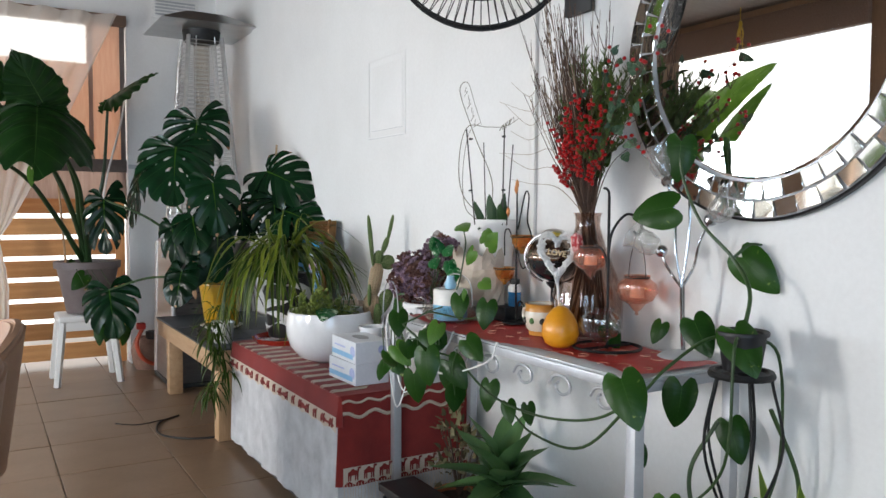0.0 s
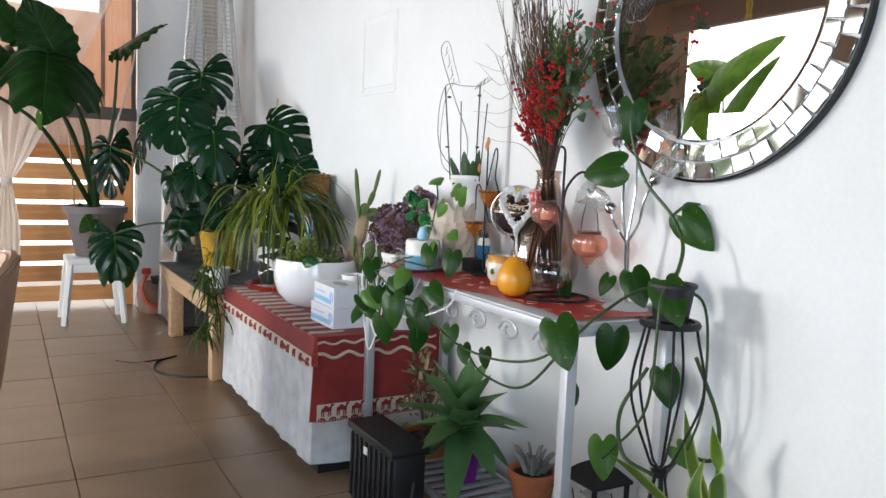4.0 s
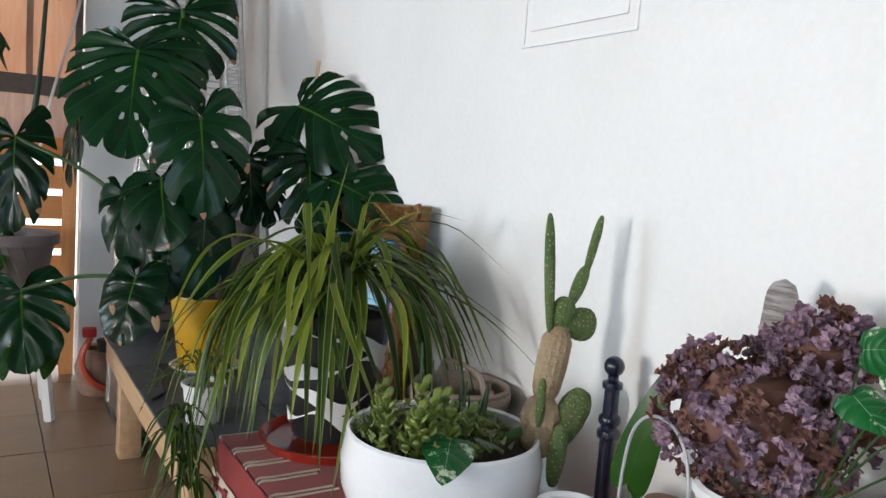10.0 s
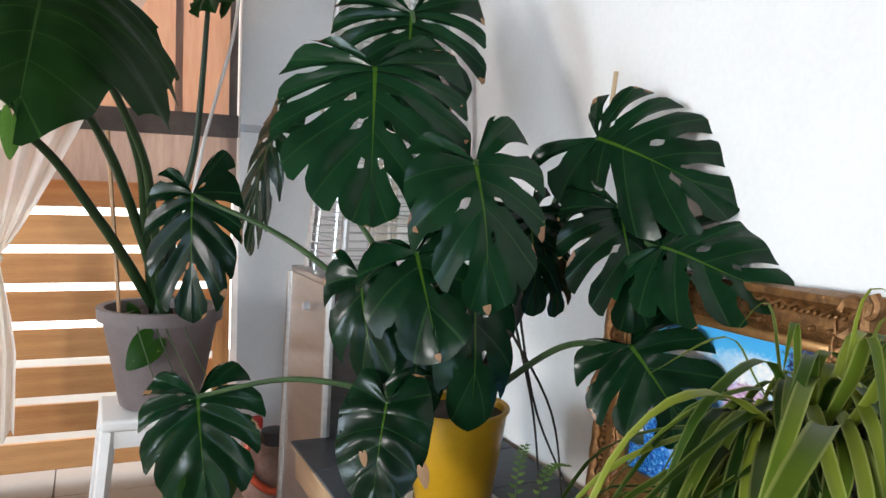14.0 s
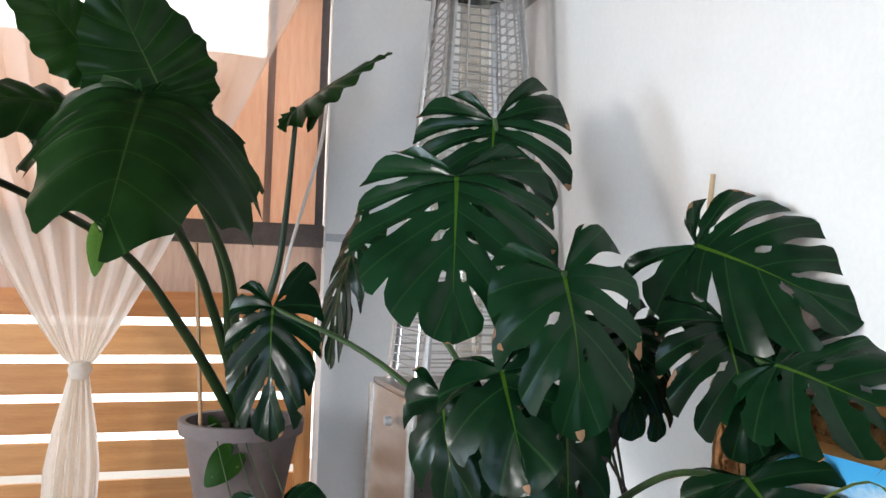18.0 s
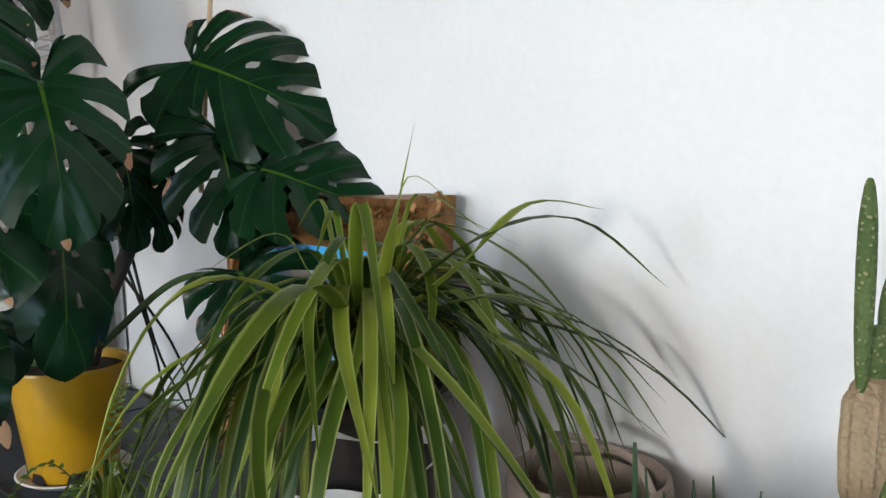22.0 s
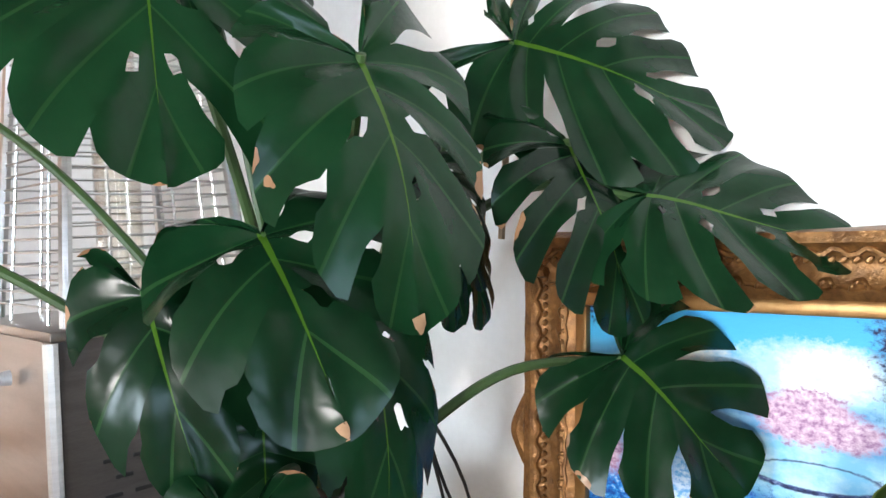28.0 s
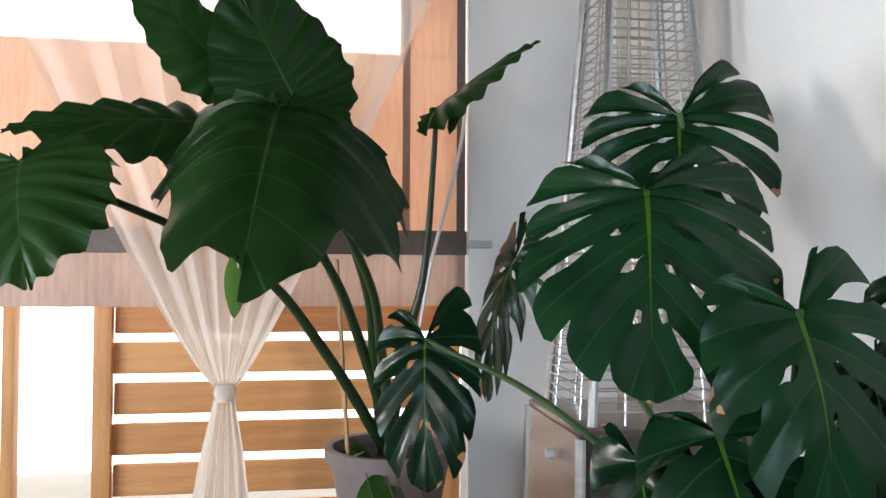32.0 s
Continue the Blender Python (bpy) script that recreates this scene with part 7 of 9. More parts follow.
pleaf((1.13, 2.15, 0.773), (0, -0.4, -0.7), (-0.9, -0.9, 0.5), 0.085, 16)
pleaf((1.20, 1.95, 0.62), (0, -0.3, -0.9), (-1, -0.8, 0.3), 0.09, 17)
pleaf((1.12, 2.02, 0.60), (0, -0.2, -0.9), (-0.9, -0.9, 0.4), 0.10, 18)
pleaf((1.16, 1.97, 0.75), (0.1, -0.5, -0.5), (-0.8, -0.8, 0.7), 0.085, 19)
pleaf((1.19, 1.64, 0.60), (0, -0.3, -0.9), (-1, -0.8, 0.3), 0.06, 20)
pleaf((1.324, 2.078, 1.071), (-0.1, -0.6, -0.15), (-0.7, -0.7, 0.7), 0.075, 21, P_PALE)
pleaf((1.335, 1.966, 1.048), (0.0, -0.8, -0.1), (-0.8, -0.5, 0.5), 0.072, 22, P_PALE)
pleaf((1.335, 1.936, 1.030), (0.0, -0.6, 0.5), (-0.8, -0.6, 0.4), 0.075, 30, P_PALE)
pleaf((1.27, 1.99, 0.868), (-0.1, -0.7, 0.2), (-0.8, -0.7, 0.4), 0.055, 31, P_PALE)
pleaf((1.262, 2.0, 0.834), (-0.1, -0.3, -0.8), (-0.8, -0.8, 0.3), 0.08, 23)
pleaf((1.264, 1.86, 0.826), (0, -0.1, -1), (-1, -0.8, 0.2), 0.085, 24)
pleaf((1.30, 2.0, 0.982), (0, 0.5, -0.7), (-0.8, -0.8, 0.3), 0.065, 25, P_PALE)
pleaf((1.30, 1.918, 0.905), (0, -0.8, -0.3), (-0.8, -0.9, 0.3), 0.062, 26, P_PALE)
pleaf((1.22, 1.20, 0.60), (0, -0.2, -1), (-1, -0.9, 0.2), 0.05, 27)
pleaf((1.48, 1.40, 0.82), (-0.2, 0.3, -0.5), (-1, -0.5, 0.5), 0.06, 28)
pleaf((1.415, 1.50, 0.80), (-0.1, -0.4, -0.4), (-0.8, -0.6, 0.8), 0.075, 29)

rng = random.Random(77)
for k in range(13):
    y = 1.84 + 0.44 * ((k * 0.618) % 1)
    c = (1.10 + 0.06 * rng.random(), y, 0.60 + 0.20 * ((k * 0.381) % 1))
    pleaf(c, (0.5 * rng.uniform(-1, 1), rng.uniform(-0.9, 0.5), -0.7), (-0.9, -0.8, 0.45), rng.uniform(0.05, 0.09), 40 + k, (P_LEAF, P_PALE, P_LEAF, VARIEGATED)[k % 4])
    part("leaf_stalk", tube([(1.13, y + 0.05 * rng.uniform(-1, 1), 0.74), ((c[0] + 1.13) / 2, y, (c[2] + 0.76) / 2), c], 0.0022, 0.0014, n=5, per=4), STEM, pot)
cords = thing("extension_lead", "loose white electric lead hanging behind the trailing leaves", "cable", 0, 0, 0)
for k, (y0, y1, sag) in enumerate(((2.30, 2.02, 0.22), (2.26, 1.94, 0.16), (2.33, 2.10, 0.28), (2.20, 1.72, 0.12))):
    part("cord", tube([(1.188, y0, kz + 0.01), (1.165, y0 - 0.03, kz - 0.06), (1.16, (y0 + y1) / 2, kz - sag), (1.17, y1, kz - 0.05), (1.192, y1 - 0.02, kz + 0.006)], 0.0026, n=6, per=7), WHITE_PLASTIC, cords)

# ---- cloth pattern, on and by the chest ----
for k in range(13):
    y = cy0 + 0.05 + k * 0.088
    for j, dy in enumerate((0.0, 0.017)):
        x1 = cx0 + 0.115 + 0.02 * ((k * 7 + j * 3) % 5) / 5
        part("woven_line", tube([(cx0 - 0.0135, y + dy - 0.012, cz - 0.028), (cx0 - 0.012, y + dy - 0.002, cz + 0.0085), (cx0 + 0.03, y + dy, cz + 0.0095), (x1, y + dy + 0.004, cz + 0.0095)], 0.0032, n=5, per=5), CLOTH_CREAM, red)


def band(x0, y0, x1, y1, z0, z1, scallop, out):
    """A strip of weave on a hanging side, with a scalloped foot."""
    bm = bmesh.new()
    n = 60
    rows = []
    for i in range(n + 1):
        f = i / n
        x, y = x0 + (x1 - x0) * f, y0 + (y1 - y0) * f
        low = z0 + scallop * abs(math.sin(f * 12 * math.pi))
        rows.append([bm.verts.new((x + out[0], y + out[1], z)) for z in (low, (low + z1) / 2, z1)])
    for a, b in zip(rows, rows[1:]):
        for k in range(2):
            bm.faces.new((a[k], b[k], b[k + 1], a[k + 1]))
    return bm


part("camel_border", band(cx0 - 0.03, cy0 - 0.018, cx0 - 0.03, cy1 - 0.02, cz - 0.112, cz - 0.058, 0.010, (0, 0)), CLOTH_CREAM, red, "cream border with woven camels")
part("camel_border", band(cx0 - 0.014, cy0 - 0.042, cx1 - 0.02, cy0 - 0.042, cz - 0.285, cz - 0.225, 0.012, (0, 0)), CLOTH_CREAM, red, "cream border with woven camels")
part("woven_wave", tube([(cx0 - 0.01 + 0.47 * i / 20, cy0 - 0.024, cz - 0.012 + 0.006 * math.sin(i * 1.9)) for i in range(21)], 0.0045, n=5, per=2), CLOTH_CREAM, red)
part("woven_wave", tube([(cx0 - 0.01 + 0.47 * i / 20, cy0 - 0.028, cz - 0.055 + 0.010 * math.sin(i * 1.4 + 1)) for i in range(21)], 0.006, n=5, per=2), CLOTH_CREAM, red)


def camel():
    """One flat woven camel, seen from the side."""
    line = [(-0.014, 0.016), (-0.014, -0.006), (-0.0115, -0.006), (-0.0105, 0.008), (-0.0085, 0.008), (-0.0080, -0.006), (-0.0055, -0.006), (-0.005, 0.008), (0.005, 0.008), (0.0055, -0.006), (0.008, -0.006), (0.0085, 0.008),
            (0.0105, 0.008), (0.0115, -0.006), (0.014, -0.006), (0.0145, 0.012), (0.0168, 0.022), (0.022, 0.0235), (0.022, 0.0275), (0.0135, 0.0275), (0.012, 0.018), (0.006, 0.020), (0.002, 0.024), (-0.003, 0.024), (-0.007, 0.019)]
    bm = bmesh.new()
    front = [bm.verts.new((x, -0.001, z)) for x, z in line]
    back = [bm.verts.new((x, 0.001, z)) for x, z in line]
    bm.faces.new(front)
    bm.faces.new(back[::-1])
    for i in range(len(line)):
        j = (i + 1) % len(line)
        bm.faces.new((front[j], front[i], back[i], back[j]))
    return bm


camel_mesh = link_mesh("woven_camel", camel(), CLOTH_RED, False)
for k in range(17):
    o = new("woven_camel", camel_mesh)
    o.parent = red
    o.matrix_basis = pose(cx0 - 0.0325, cy0 + 0.02 + k * 0.072, cz - 0.092, 0, 0, -90)
for k in range(8):
    o = new("woven_camel", camel_mesh)
    o.parent = red
    o.matrix_basis = pose(cx0 + 0.02 + k * 0.058, cy0 - 0.0445, cz - 0.262) @ Matrix.Scale(1.3, 4)
for k in range(46):
    x = cx0 - 0.012 + k * 0.0105
    part("fringe", tube([(x, cy0 - 0.043, cz - 0.28), (x + 0.003 * math.sin(k), cy0 - 0.046, cz - 0.315), (x + 0.006 * math.sin(k * 1.7), cy0 - 0.045, cz - 0.345)], 0.0014, 0.0009, n=4, per=2), CLOTH_CREAM, red)

# white planter bowl with cactus and succulents
PORC = surface("white_porcelain", (0.70, 0.71, 0.72), (0.80, 0.81, 0.82), 0.12, bump=0.02, coat=0.5)
pb = thing("planter_bowl", "glossy white round planter bowl with succulents, cactus", "planter", 1.235, 2.95, cz + 0.0105)
part("bowl", lathe([(0, 0.0), (0.085, 0.0), (0.125, 0.018), (0.160, 0.06), (0.176, 0.11), (0.178, 0.155), (0.170, 0.198), (0.165, 0.202), (0.160, 0.198), (0.168, 0.15), (0.164, 0.10), (0.12, 0.03), (0, 0.02)], 56), PORC, pb)
part("soil", soil_disc(0.160, 0.175), SOIL, pb)


def cactus_skin(name, green, dry):
    m, nt, b = material(name)
    tc = nt.nodes.new("ShaderNodeTexCoord")
    v = node(nt, "ShaderNodeTexVoronoi", Scale=150.0)
    nt.links.new(tc.outputs["Object"], v.inputs["Vector"])
    n = node(nt, "ShaderNodeTexNoise", Scale=9.0, Detail=4.0)
    nt.links.new(tc.outputs["Object"], n.inputs["Vector"])
    base = ramp(nt, n.outputs[0], (0.35, green), (0.65, dry))
    mx = nt.nodes.new("ShaderNodeMix")
    mx.data_type = "RGBA"
    nt.links.new(ramp(nt, v.outputs["Distance"], (0.12, (1, 1, 1)), (0.3, (0, 0, 0))), mx.inputs["Factor"])
    nt.links.new(base, mx.inputs["A"])
    mx.inputs["B"].default_value = (0.32, 0.30, 0.16, 1)
    nt.links.new(mx.outputs["Result"], b.inputs["Base Color"])
    b.inputs["Roughness"].default_value = 0.7
    bp = node(nt, "ShaderNodeBump", Strength=0.8, Distance=0.004)
    bp.invert = True
    nt.links.new(v.outputs["Distance"], bp.inputs["Height"])
    nt.links.new(bp.outputs[0], b.inputs["Normal"])
    return m


CACT = cactus_skin("cactus_skin", (0.055, 0.10, 0.022), (0.11, 0.155, 0.045))
CACT_OLD = cactus_skin("cactus_old_skin", (0.25, 0.165, 0.09), (0.38, 0.28, 0.175))


def pad(a, b, w, th, mat):
    """One cactus joint from a to b, in the bowl's frame; flattened, rounded at both ends."""
    a, b = Vector(a), Vector(b)
    L = (b - a).length
    prof = [(0, 0), (0.35, 0.02), (0.65, 0.10), (0.9, 0.30), (1.0, 0.55), (0.92, 0.78), (0.6, 0.94), (0.3, 0.99), (0, 1.0)]
    ring = spline([(r, z, 0) for r, z in prof], 4)
    knob = (0.10 if mat is CACT_OLD else 0.035)
    bm = lathe([(max(0, q[0]) * w, min(1, max(0, q[1])) * L) for q in ring], 28, wobble=lambda a, zz: 1 + knob * math.cos(7 * a + zz * 330) * math.cos(7 * a - zz * 330))
    bmesh.ops.scale(bm, vec=(1, th / w, 1), verts=bm.verts)
    view = Vector((-0.6, -0.8, 0.1))
    z = (b - a).normalized()
    y = (view - z * view.dot(z)).normalized()
    m = Matrix((y.cross(z), y, z)).transposed().to_4x4()
    m.translation = a
    part("cactus_joint", bm, mat, pb).matrix_basis = m


pad((0.14, -0.09, 0.16), (0.155, -0.075, 0.27), 0.034, 0.028, CACT_OLD)
pad((0.155, -0.075, 0.25), (0.185, -0.07, 0.395), 0.028, 0.022, CACT_OLD)
pad((0.180, -0.07, 0.385), (0.188, -0.078, 0.445), 0.020, 0.012, CACT)
pad((0.165, -0.066, 0.375), (0.139, -0.072, 0.592), 0.0095, 0.009, CACT)
pad((0.200, -0.075, 0.43), (0.225, -0.08, 0.50), 0.012, 0.009, CACT)
pad((0.222, -0.08, 0.48), (0.248, -0.083, 0.592), 0.008, 0.008, CACT)
pad((0.188, -0.075, 0.400), (0.250, -0.09, 0.392), 0.030, 0.010, CACT)
pad((0.165, -0.10, 0.18), (0.215, -0.115, 0.285), 0.028, 0.012, CACT)
pad((0.15, -0.125, 0.12), (0.152, -0.135, 0.235), 0.016, 0.010, CACT)
pad((0.13, -0.10, 0.22), (0.128, -0.105, 0.31), 0.008, 0.008, CACT)
SUCC = surface("yellow_green_succulent", (0.06, 0.09, 0.014), (0.19, 0.24, 0.04), 0.4, rnd=0.3)
SUCC_DARK = surface("dark_succulent", (0.015, 0.04, 0.02), (0.04, 0.085, 0.03), 0.45, rnd=0.3)
sleaf = [link_mesh("succulent_leaf", lathe([(0, 0), (0.003, 0.002), (0.0085, 0.011), (0.0075, 0.020), (0, 0.027)], 7), SUCC)]
for m in sleaf:
    for v in m.vertices:
        v.co.y *= 0.45
rng = random.Random(21)
for k in range(16):
    x, y = -0.13 + 0.16 * rng.random(), -0.10 + 0.21 * rng.random()
    h = 0.025 + 0.085 * rng.random() ** 1.6 * (1 if x < -0.03 else 0.5)
    top = Vector((x + rng.uniform(-0.02, 0.02), y - 0.01, 0.178 + h))
    part("succulent_stem", tube([(x, y, 0.17), top], 0.002, n=5, curve=False), SUCC, pb)
    for j in range(11):
        f = 0.35 + 0.65 * j / 10
        a = j * 2.4
        o = new("succulent_leaf", sleaf[0])
        o.parent = pb
        o.matrix_basis = pose(x + (top.x - x) * f, y + (top.y - y) * f, 0.17 + (top.z - 0.17) * f) @ pose(0, 0, 0, 0, 0, math.degrees(a)) @ pose(0, 0, 0, -55 + 20 * f, 0, 0)
for k in range(11):
    a = k * 0.6
    x, y = 0.04 + 0.035 * math.cos(a * 2), 0.02 + 0.05 * math.sin(a)
    part("haworthia_leaf", tube([(x, y, 0.175), (x + 0.015 * math.cos(a), y + 0.015 * math.sin(a), 0.215), (x + 0.024 * math.cos(a), y + 0.024 * math.sin(a), 0.26 + 0.02 * (k % 3))], 0.007, 0.001, n=7), SUCC_DARK, pb)
part("haworthia_leaf", tube([(0.0, 0.08, 0.175), (-0.002, 0.085, 0.26), (-0.006, 0.085, 0.335)], 0.006, 0.002, n=7), SUCC_DARK, pb)
for at, tip, w in (((-0.05, -0.105, 0.222), (-0.105, -0.178, 0.190), 0.085), ((0.03, -0.10, 0.205), (-0.01, -0.145, 0.22), 0.055), ((0.07, -0.08, 0.205), (0.07, -0.13, 0.225), 0.05), ((-0.06, -0.06, 0.2), (-0.11, -0.085, 0.225), 0.05)):
    leaf(pb, at, tip, (-0.3, -0.6, 0.8), w, VARI if w > 0.05 else P_LEAF, name="variegated_leaf", seed=int(w * 999), lobes=5, nv=2, nu=4, back=0.15)
bm = bmesh.new()
for k in range(520):
    a = rng.random() * math.tau
    r = 0.155 * math.sqrt(rng.random())
    c = Vector((r * math.cos(a) * 0.9 - 0.02, r * math.sin(a) * 0.9, 0.185 + 0.03 * rng.random()))
    d = Vector((rng.uniform(-1, 1), rng.uniform(-1, 1), rng.uniform(0.1, 1))).normalized() * 0.018
    s = d.orthogonal().normalized() * 0.004
    bm.faces.new([bm.verts.new(q) for q in (c - s, c + s, c + d + s * 0.3, c + d - s * 0.3)])
tagged(part("ground_cover", bm, SUCC, pb, "fine yellow-green ground cover"), kind="stuff")

# two tissue boxes
TISS = surface("white_carton", (0.66, 0.68, 0.72), (0.78, 0.80, 0.83), 0.45, bump=0.03)
TISS_BLUE = surface("blue_print", (0.16, 0.42, 0.66), (0.34, 0.58, 0.78), 0.45)
TISS_LILAC = surface("lilac_print", (0.35, 0.40, 0.66), (0.5, 0.55, 0.78), 0.45, scale=40)
for j in range(2):
    tb = thing("tissue_box", "white carton tissue box with blue print", "tissue box", 1.18 + 0.006 * j, 2.555 - 0.004 * j, cz + 0.0105 + 0.0765 * j, 2 - 3 * j, "stacked tissue boxes")
    part("carton", box(-0.066, 0.066, -0.108, 0.108, 0, 0.076, 0.0015, 1), TISS, tb)
    part("blue_wave", box(-0.0672, -0.0664, -0.085, 0.105, 0.012, 0.030, 0.0003, 1), TISS_BLUE, tb)
    part("flower_print", lathe([(0.020, 0), (0.020, 0.0006), (0, 0.0007)], 18, m=pose(-0.0664, -0.082, 0.04, 0, -90, 0)), TISS_LILAC, tb)
    part("flower_print", lathe([(0.015, 0), (0.015, 0.0006), (0, 0.0007)], 18, m=pose(0.035, -0.1084, 0.045, 90, 0, 0)), TISS_LILAC, tb)
    part("print_text", box(-0.0672, -0.0664, -0.02, 0.08, 0.045, 0.050, 0.0003, 1), TISS_LILAC, tb)
    if j:
        part("opening", lathe([(0.04, 0), (0.04, 0.0006), (0, 0.0007)], 28, m=Matrix.Translation((0, 0, 0.0764)) @ Matrix.Diagonal((0.6, 1.3, 1, 1))), surface("dull_film", (0.16, 0.16, 0.17), (0.32, 0.32, 0.34), 0.3, scale=30), tb, "torn grey opening")

# small white pot, dark post, wire hoop
cupw = thing("small_white_pot", "small white pot filled with dark soil", "pot", 1.290, 2.664, cz + 0.0105)
part("pot", pot_shell(0.052, 0.043, 0.170, lip=0.004), PORC, cupw)
part("soil", soil_disc(0.047, 0.148), SOIL, cupw)
NAVY = surface("navy_enamel", (0.006, 0.008, 0.02), (0.015, 0.018, 0.04), 0.25, coat=0.4)
post = thing("finial_post", "dark navy turned post with ball finial", "post", 1.476, 2.794, cz + 0.0105)
part("post", lathe([(0, 0), (0.035, 0), (0.035, 0.008), (0.0145, 0.014), (0.0135, 0.205), (0.0195, 0.210), (0.0205, 0.216), (0.0195, 0.222), (0.0145, 0.226), (0.0145, 0.231), (0.0185, 0.235), (0.0195, 0.241), (0.0185, 0.247), (0.0135, 0.252), (0.013, 0.294), (0.0175, 0.298), (0.018, 0.303), (0.0175, 0.308), (0.0095, 0.312), (0.0095, 0.319), (0, 0.320)], 28), NAVY, post)
part("ball", lathe([(0.018 * math.sin(math.pi * i / 12), 0.336 - 0.018 * math.cos(math.pi * i / 12)) for i in range(13)], 24), NAVY, post)
hoop = thing("wire_hoop", "pale bent plastic hoop standing on the chest", "hoop", 1.255, 2.505, cz + 0.0105)
part("wire", tube([(0.03, -0.062, 0), (0.03, -0.058, 0.26), (0.03, -0.03, 0.345), (0.03, 0.03, 0.345), (0.03, 0.058, 0.26), (0.03, 0.062, 0)], 0.0023, n=7, per=7), GREY_METAL, hoop)
tallleaf = thing("leaf_cutting", "single broad green leaf in a jar", "plant", 1.40, 2.565, cz + 0.0105)
part("stalk", tube([(0, 0, 0.05), (-0.01, 0.06, 0.12), (-0.005, 0.095, 0.19)], 0.003, 0.002, n=6), STEM, tallleaf)
part("jar", lathe([(0, 0), (0.03, 0), (0.034, 0.006), (0.034, 0.07), (0.028, 0.08), (0.026, 0.08), (0.031, 0.068), (0.031, 0.008), (0, 0.005)], 24), glass("jar_glass", (0.94, 0.96, 0.955), 0.02), tallleaf)
leaf(tallleaf, (-0.005, 0.095, 0.19), (0.02, 0.055, 0.375), (-1, -0.5, 0.3), 0.065, P_LEAF, seed=5, lobes=6, back=0.1)
amb = thing("amber_jar", "small amber jar with orange label and wooden lid", "jar", 1.468, 2.645, cz + 0.0105)
part("jar", lathe([(0, 0), (0.028, 0), (0.031, 0.004), (0.031, 0.128), (0.026, 0.136), (0, 0.137)], 24), surface("honey", (0.35, 0.20, 0.08), (0.5, 0.32, 0.16), 0.15, coat=0.5), amb)
part("label", lathe([(0.0313, 0.055), (0.0320, 0.057), (0.0320, 0.118), (0.0313, 0.120)], 24), surface("orange_label", (0.62, 0.20, 0.02), (0.72, 0.27, 0.04), 0.5), amb, "orange label")
part("lid", lathe([(0, 0.1372), (0.033, 0.1372), (0.034, 0.142), (0.033, 0.156), (0, 0.158)], 24), surface("brown_lid", (0.16, 0.07, 0.03), (0.26, 0.12, 0.05), 0.5), amb, "brown lid")

# rolled tan belt in a basket, painted cup
TANB = surface("tan_canvas", (0.26, 0.20, 0.16), (0.40, 0.32, 0.26), 0.85, fine=200, bump=0.4)
bas = thing("canvas_basket", "tan canvas basket pot against the wall", "basket", 1.445, 3.23, cz + 0.0105)
part("wall", lathe([(0, 0), (0.088, 0), (0.094, 0.01), (0.102, 0.10), (0.106, 0.17), (0.110, 0.185), (0.104, 0.19), (0.098, 0.18), (0.095, 0.10), (0.085, 0.02), (0, 0.015)], 44), TANB, bas)
part("band", lathe([(0.1075, 0.150), (0.1115, 0.155), (0.1125, 0.172), (0.1085, 0.178)], 44), TANB, bas)
part("inner_roll", lathe([(0.07, 0.12), (0.075, 0.172), (0.07, 0.182), (0.064, 0.175), (0.06, 0.12)], 32), TANB, bas)
part("handle", tube([(0.0, 0.10, 0.18), (0.0, 0.06, 0.225), (0.0, -0.06, 0.225), (0.0, -0.10, 0.18)], 0.006, n=6), TANB, bas)
mug = thing("painted_cup", "white cup with painted blue landscape", "cup", 1.31, 3.20, cz + 0.0105)
part("body", lathe([(0, 0), (0.033, 0), (0.035, 0.006), (0.036, 0.10), (0.033, 0.10), (0.032, 0.01), (0, 0.006)], 32), PORC, mug)
part("picture_band", lathe([(0.0362, 0.02), (0.0368, 0.07)], 32), surface("landscape_print", (0.06, 0.16, 0.30), (0.45, 0.55, 0.5), 0.3, scale=60), mug)
part("blue_rim", lathe([(0.0362, 0.088), (0.0368, 0.096)], 32), surface("blue_line", (0.03, 0.08, 0.3), (0.05, 0.12, 0.36), 0.3), mug)

# ---- on the bench: framed painting and small pots ----
GILT = surface("aged_gilt", (0.080, 0.032, 0.010), (0.31, 0.150, 0.048), 0.38, 0.6, scale=38, fine=120, bump=0.6)


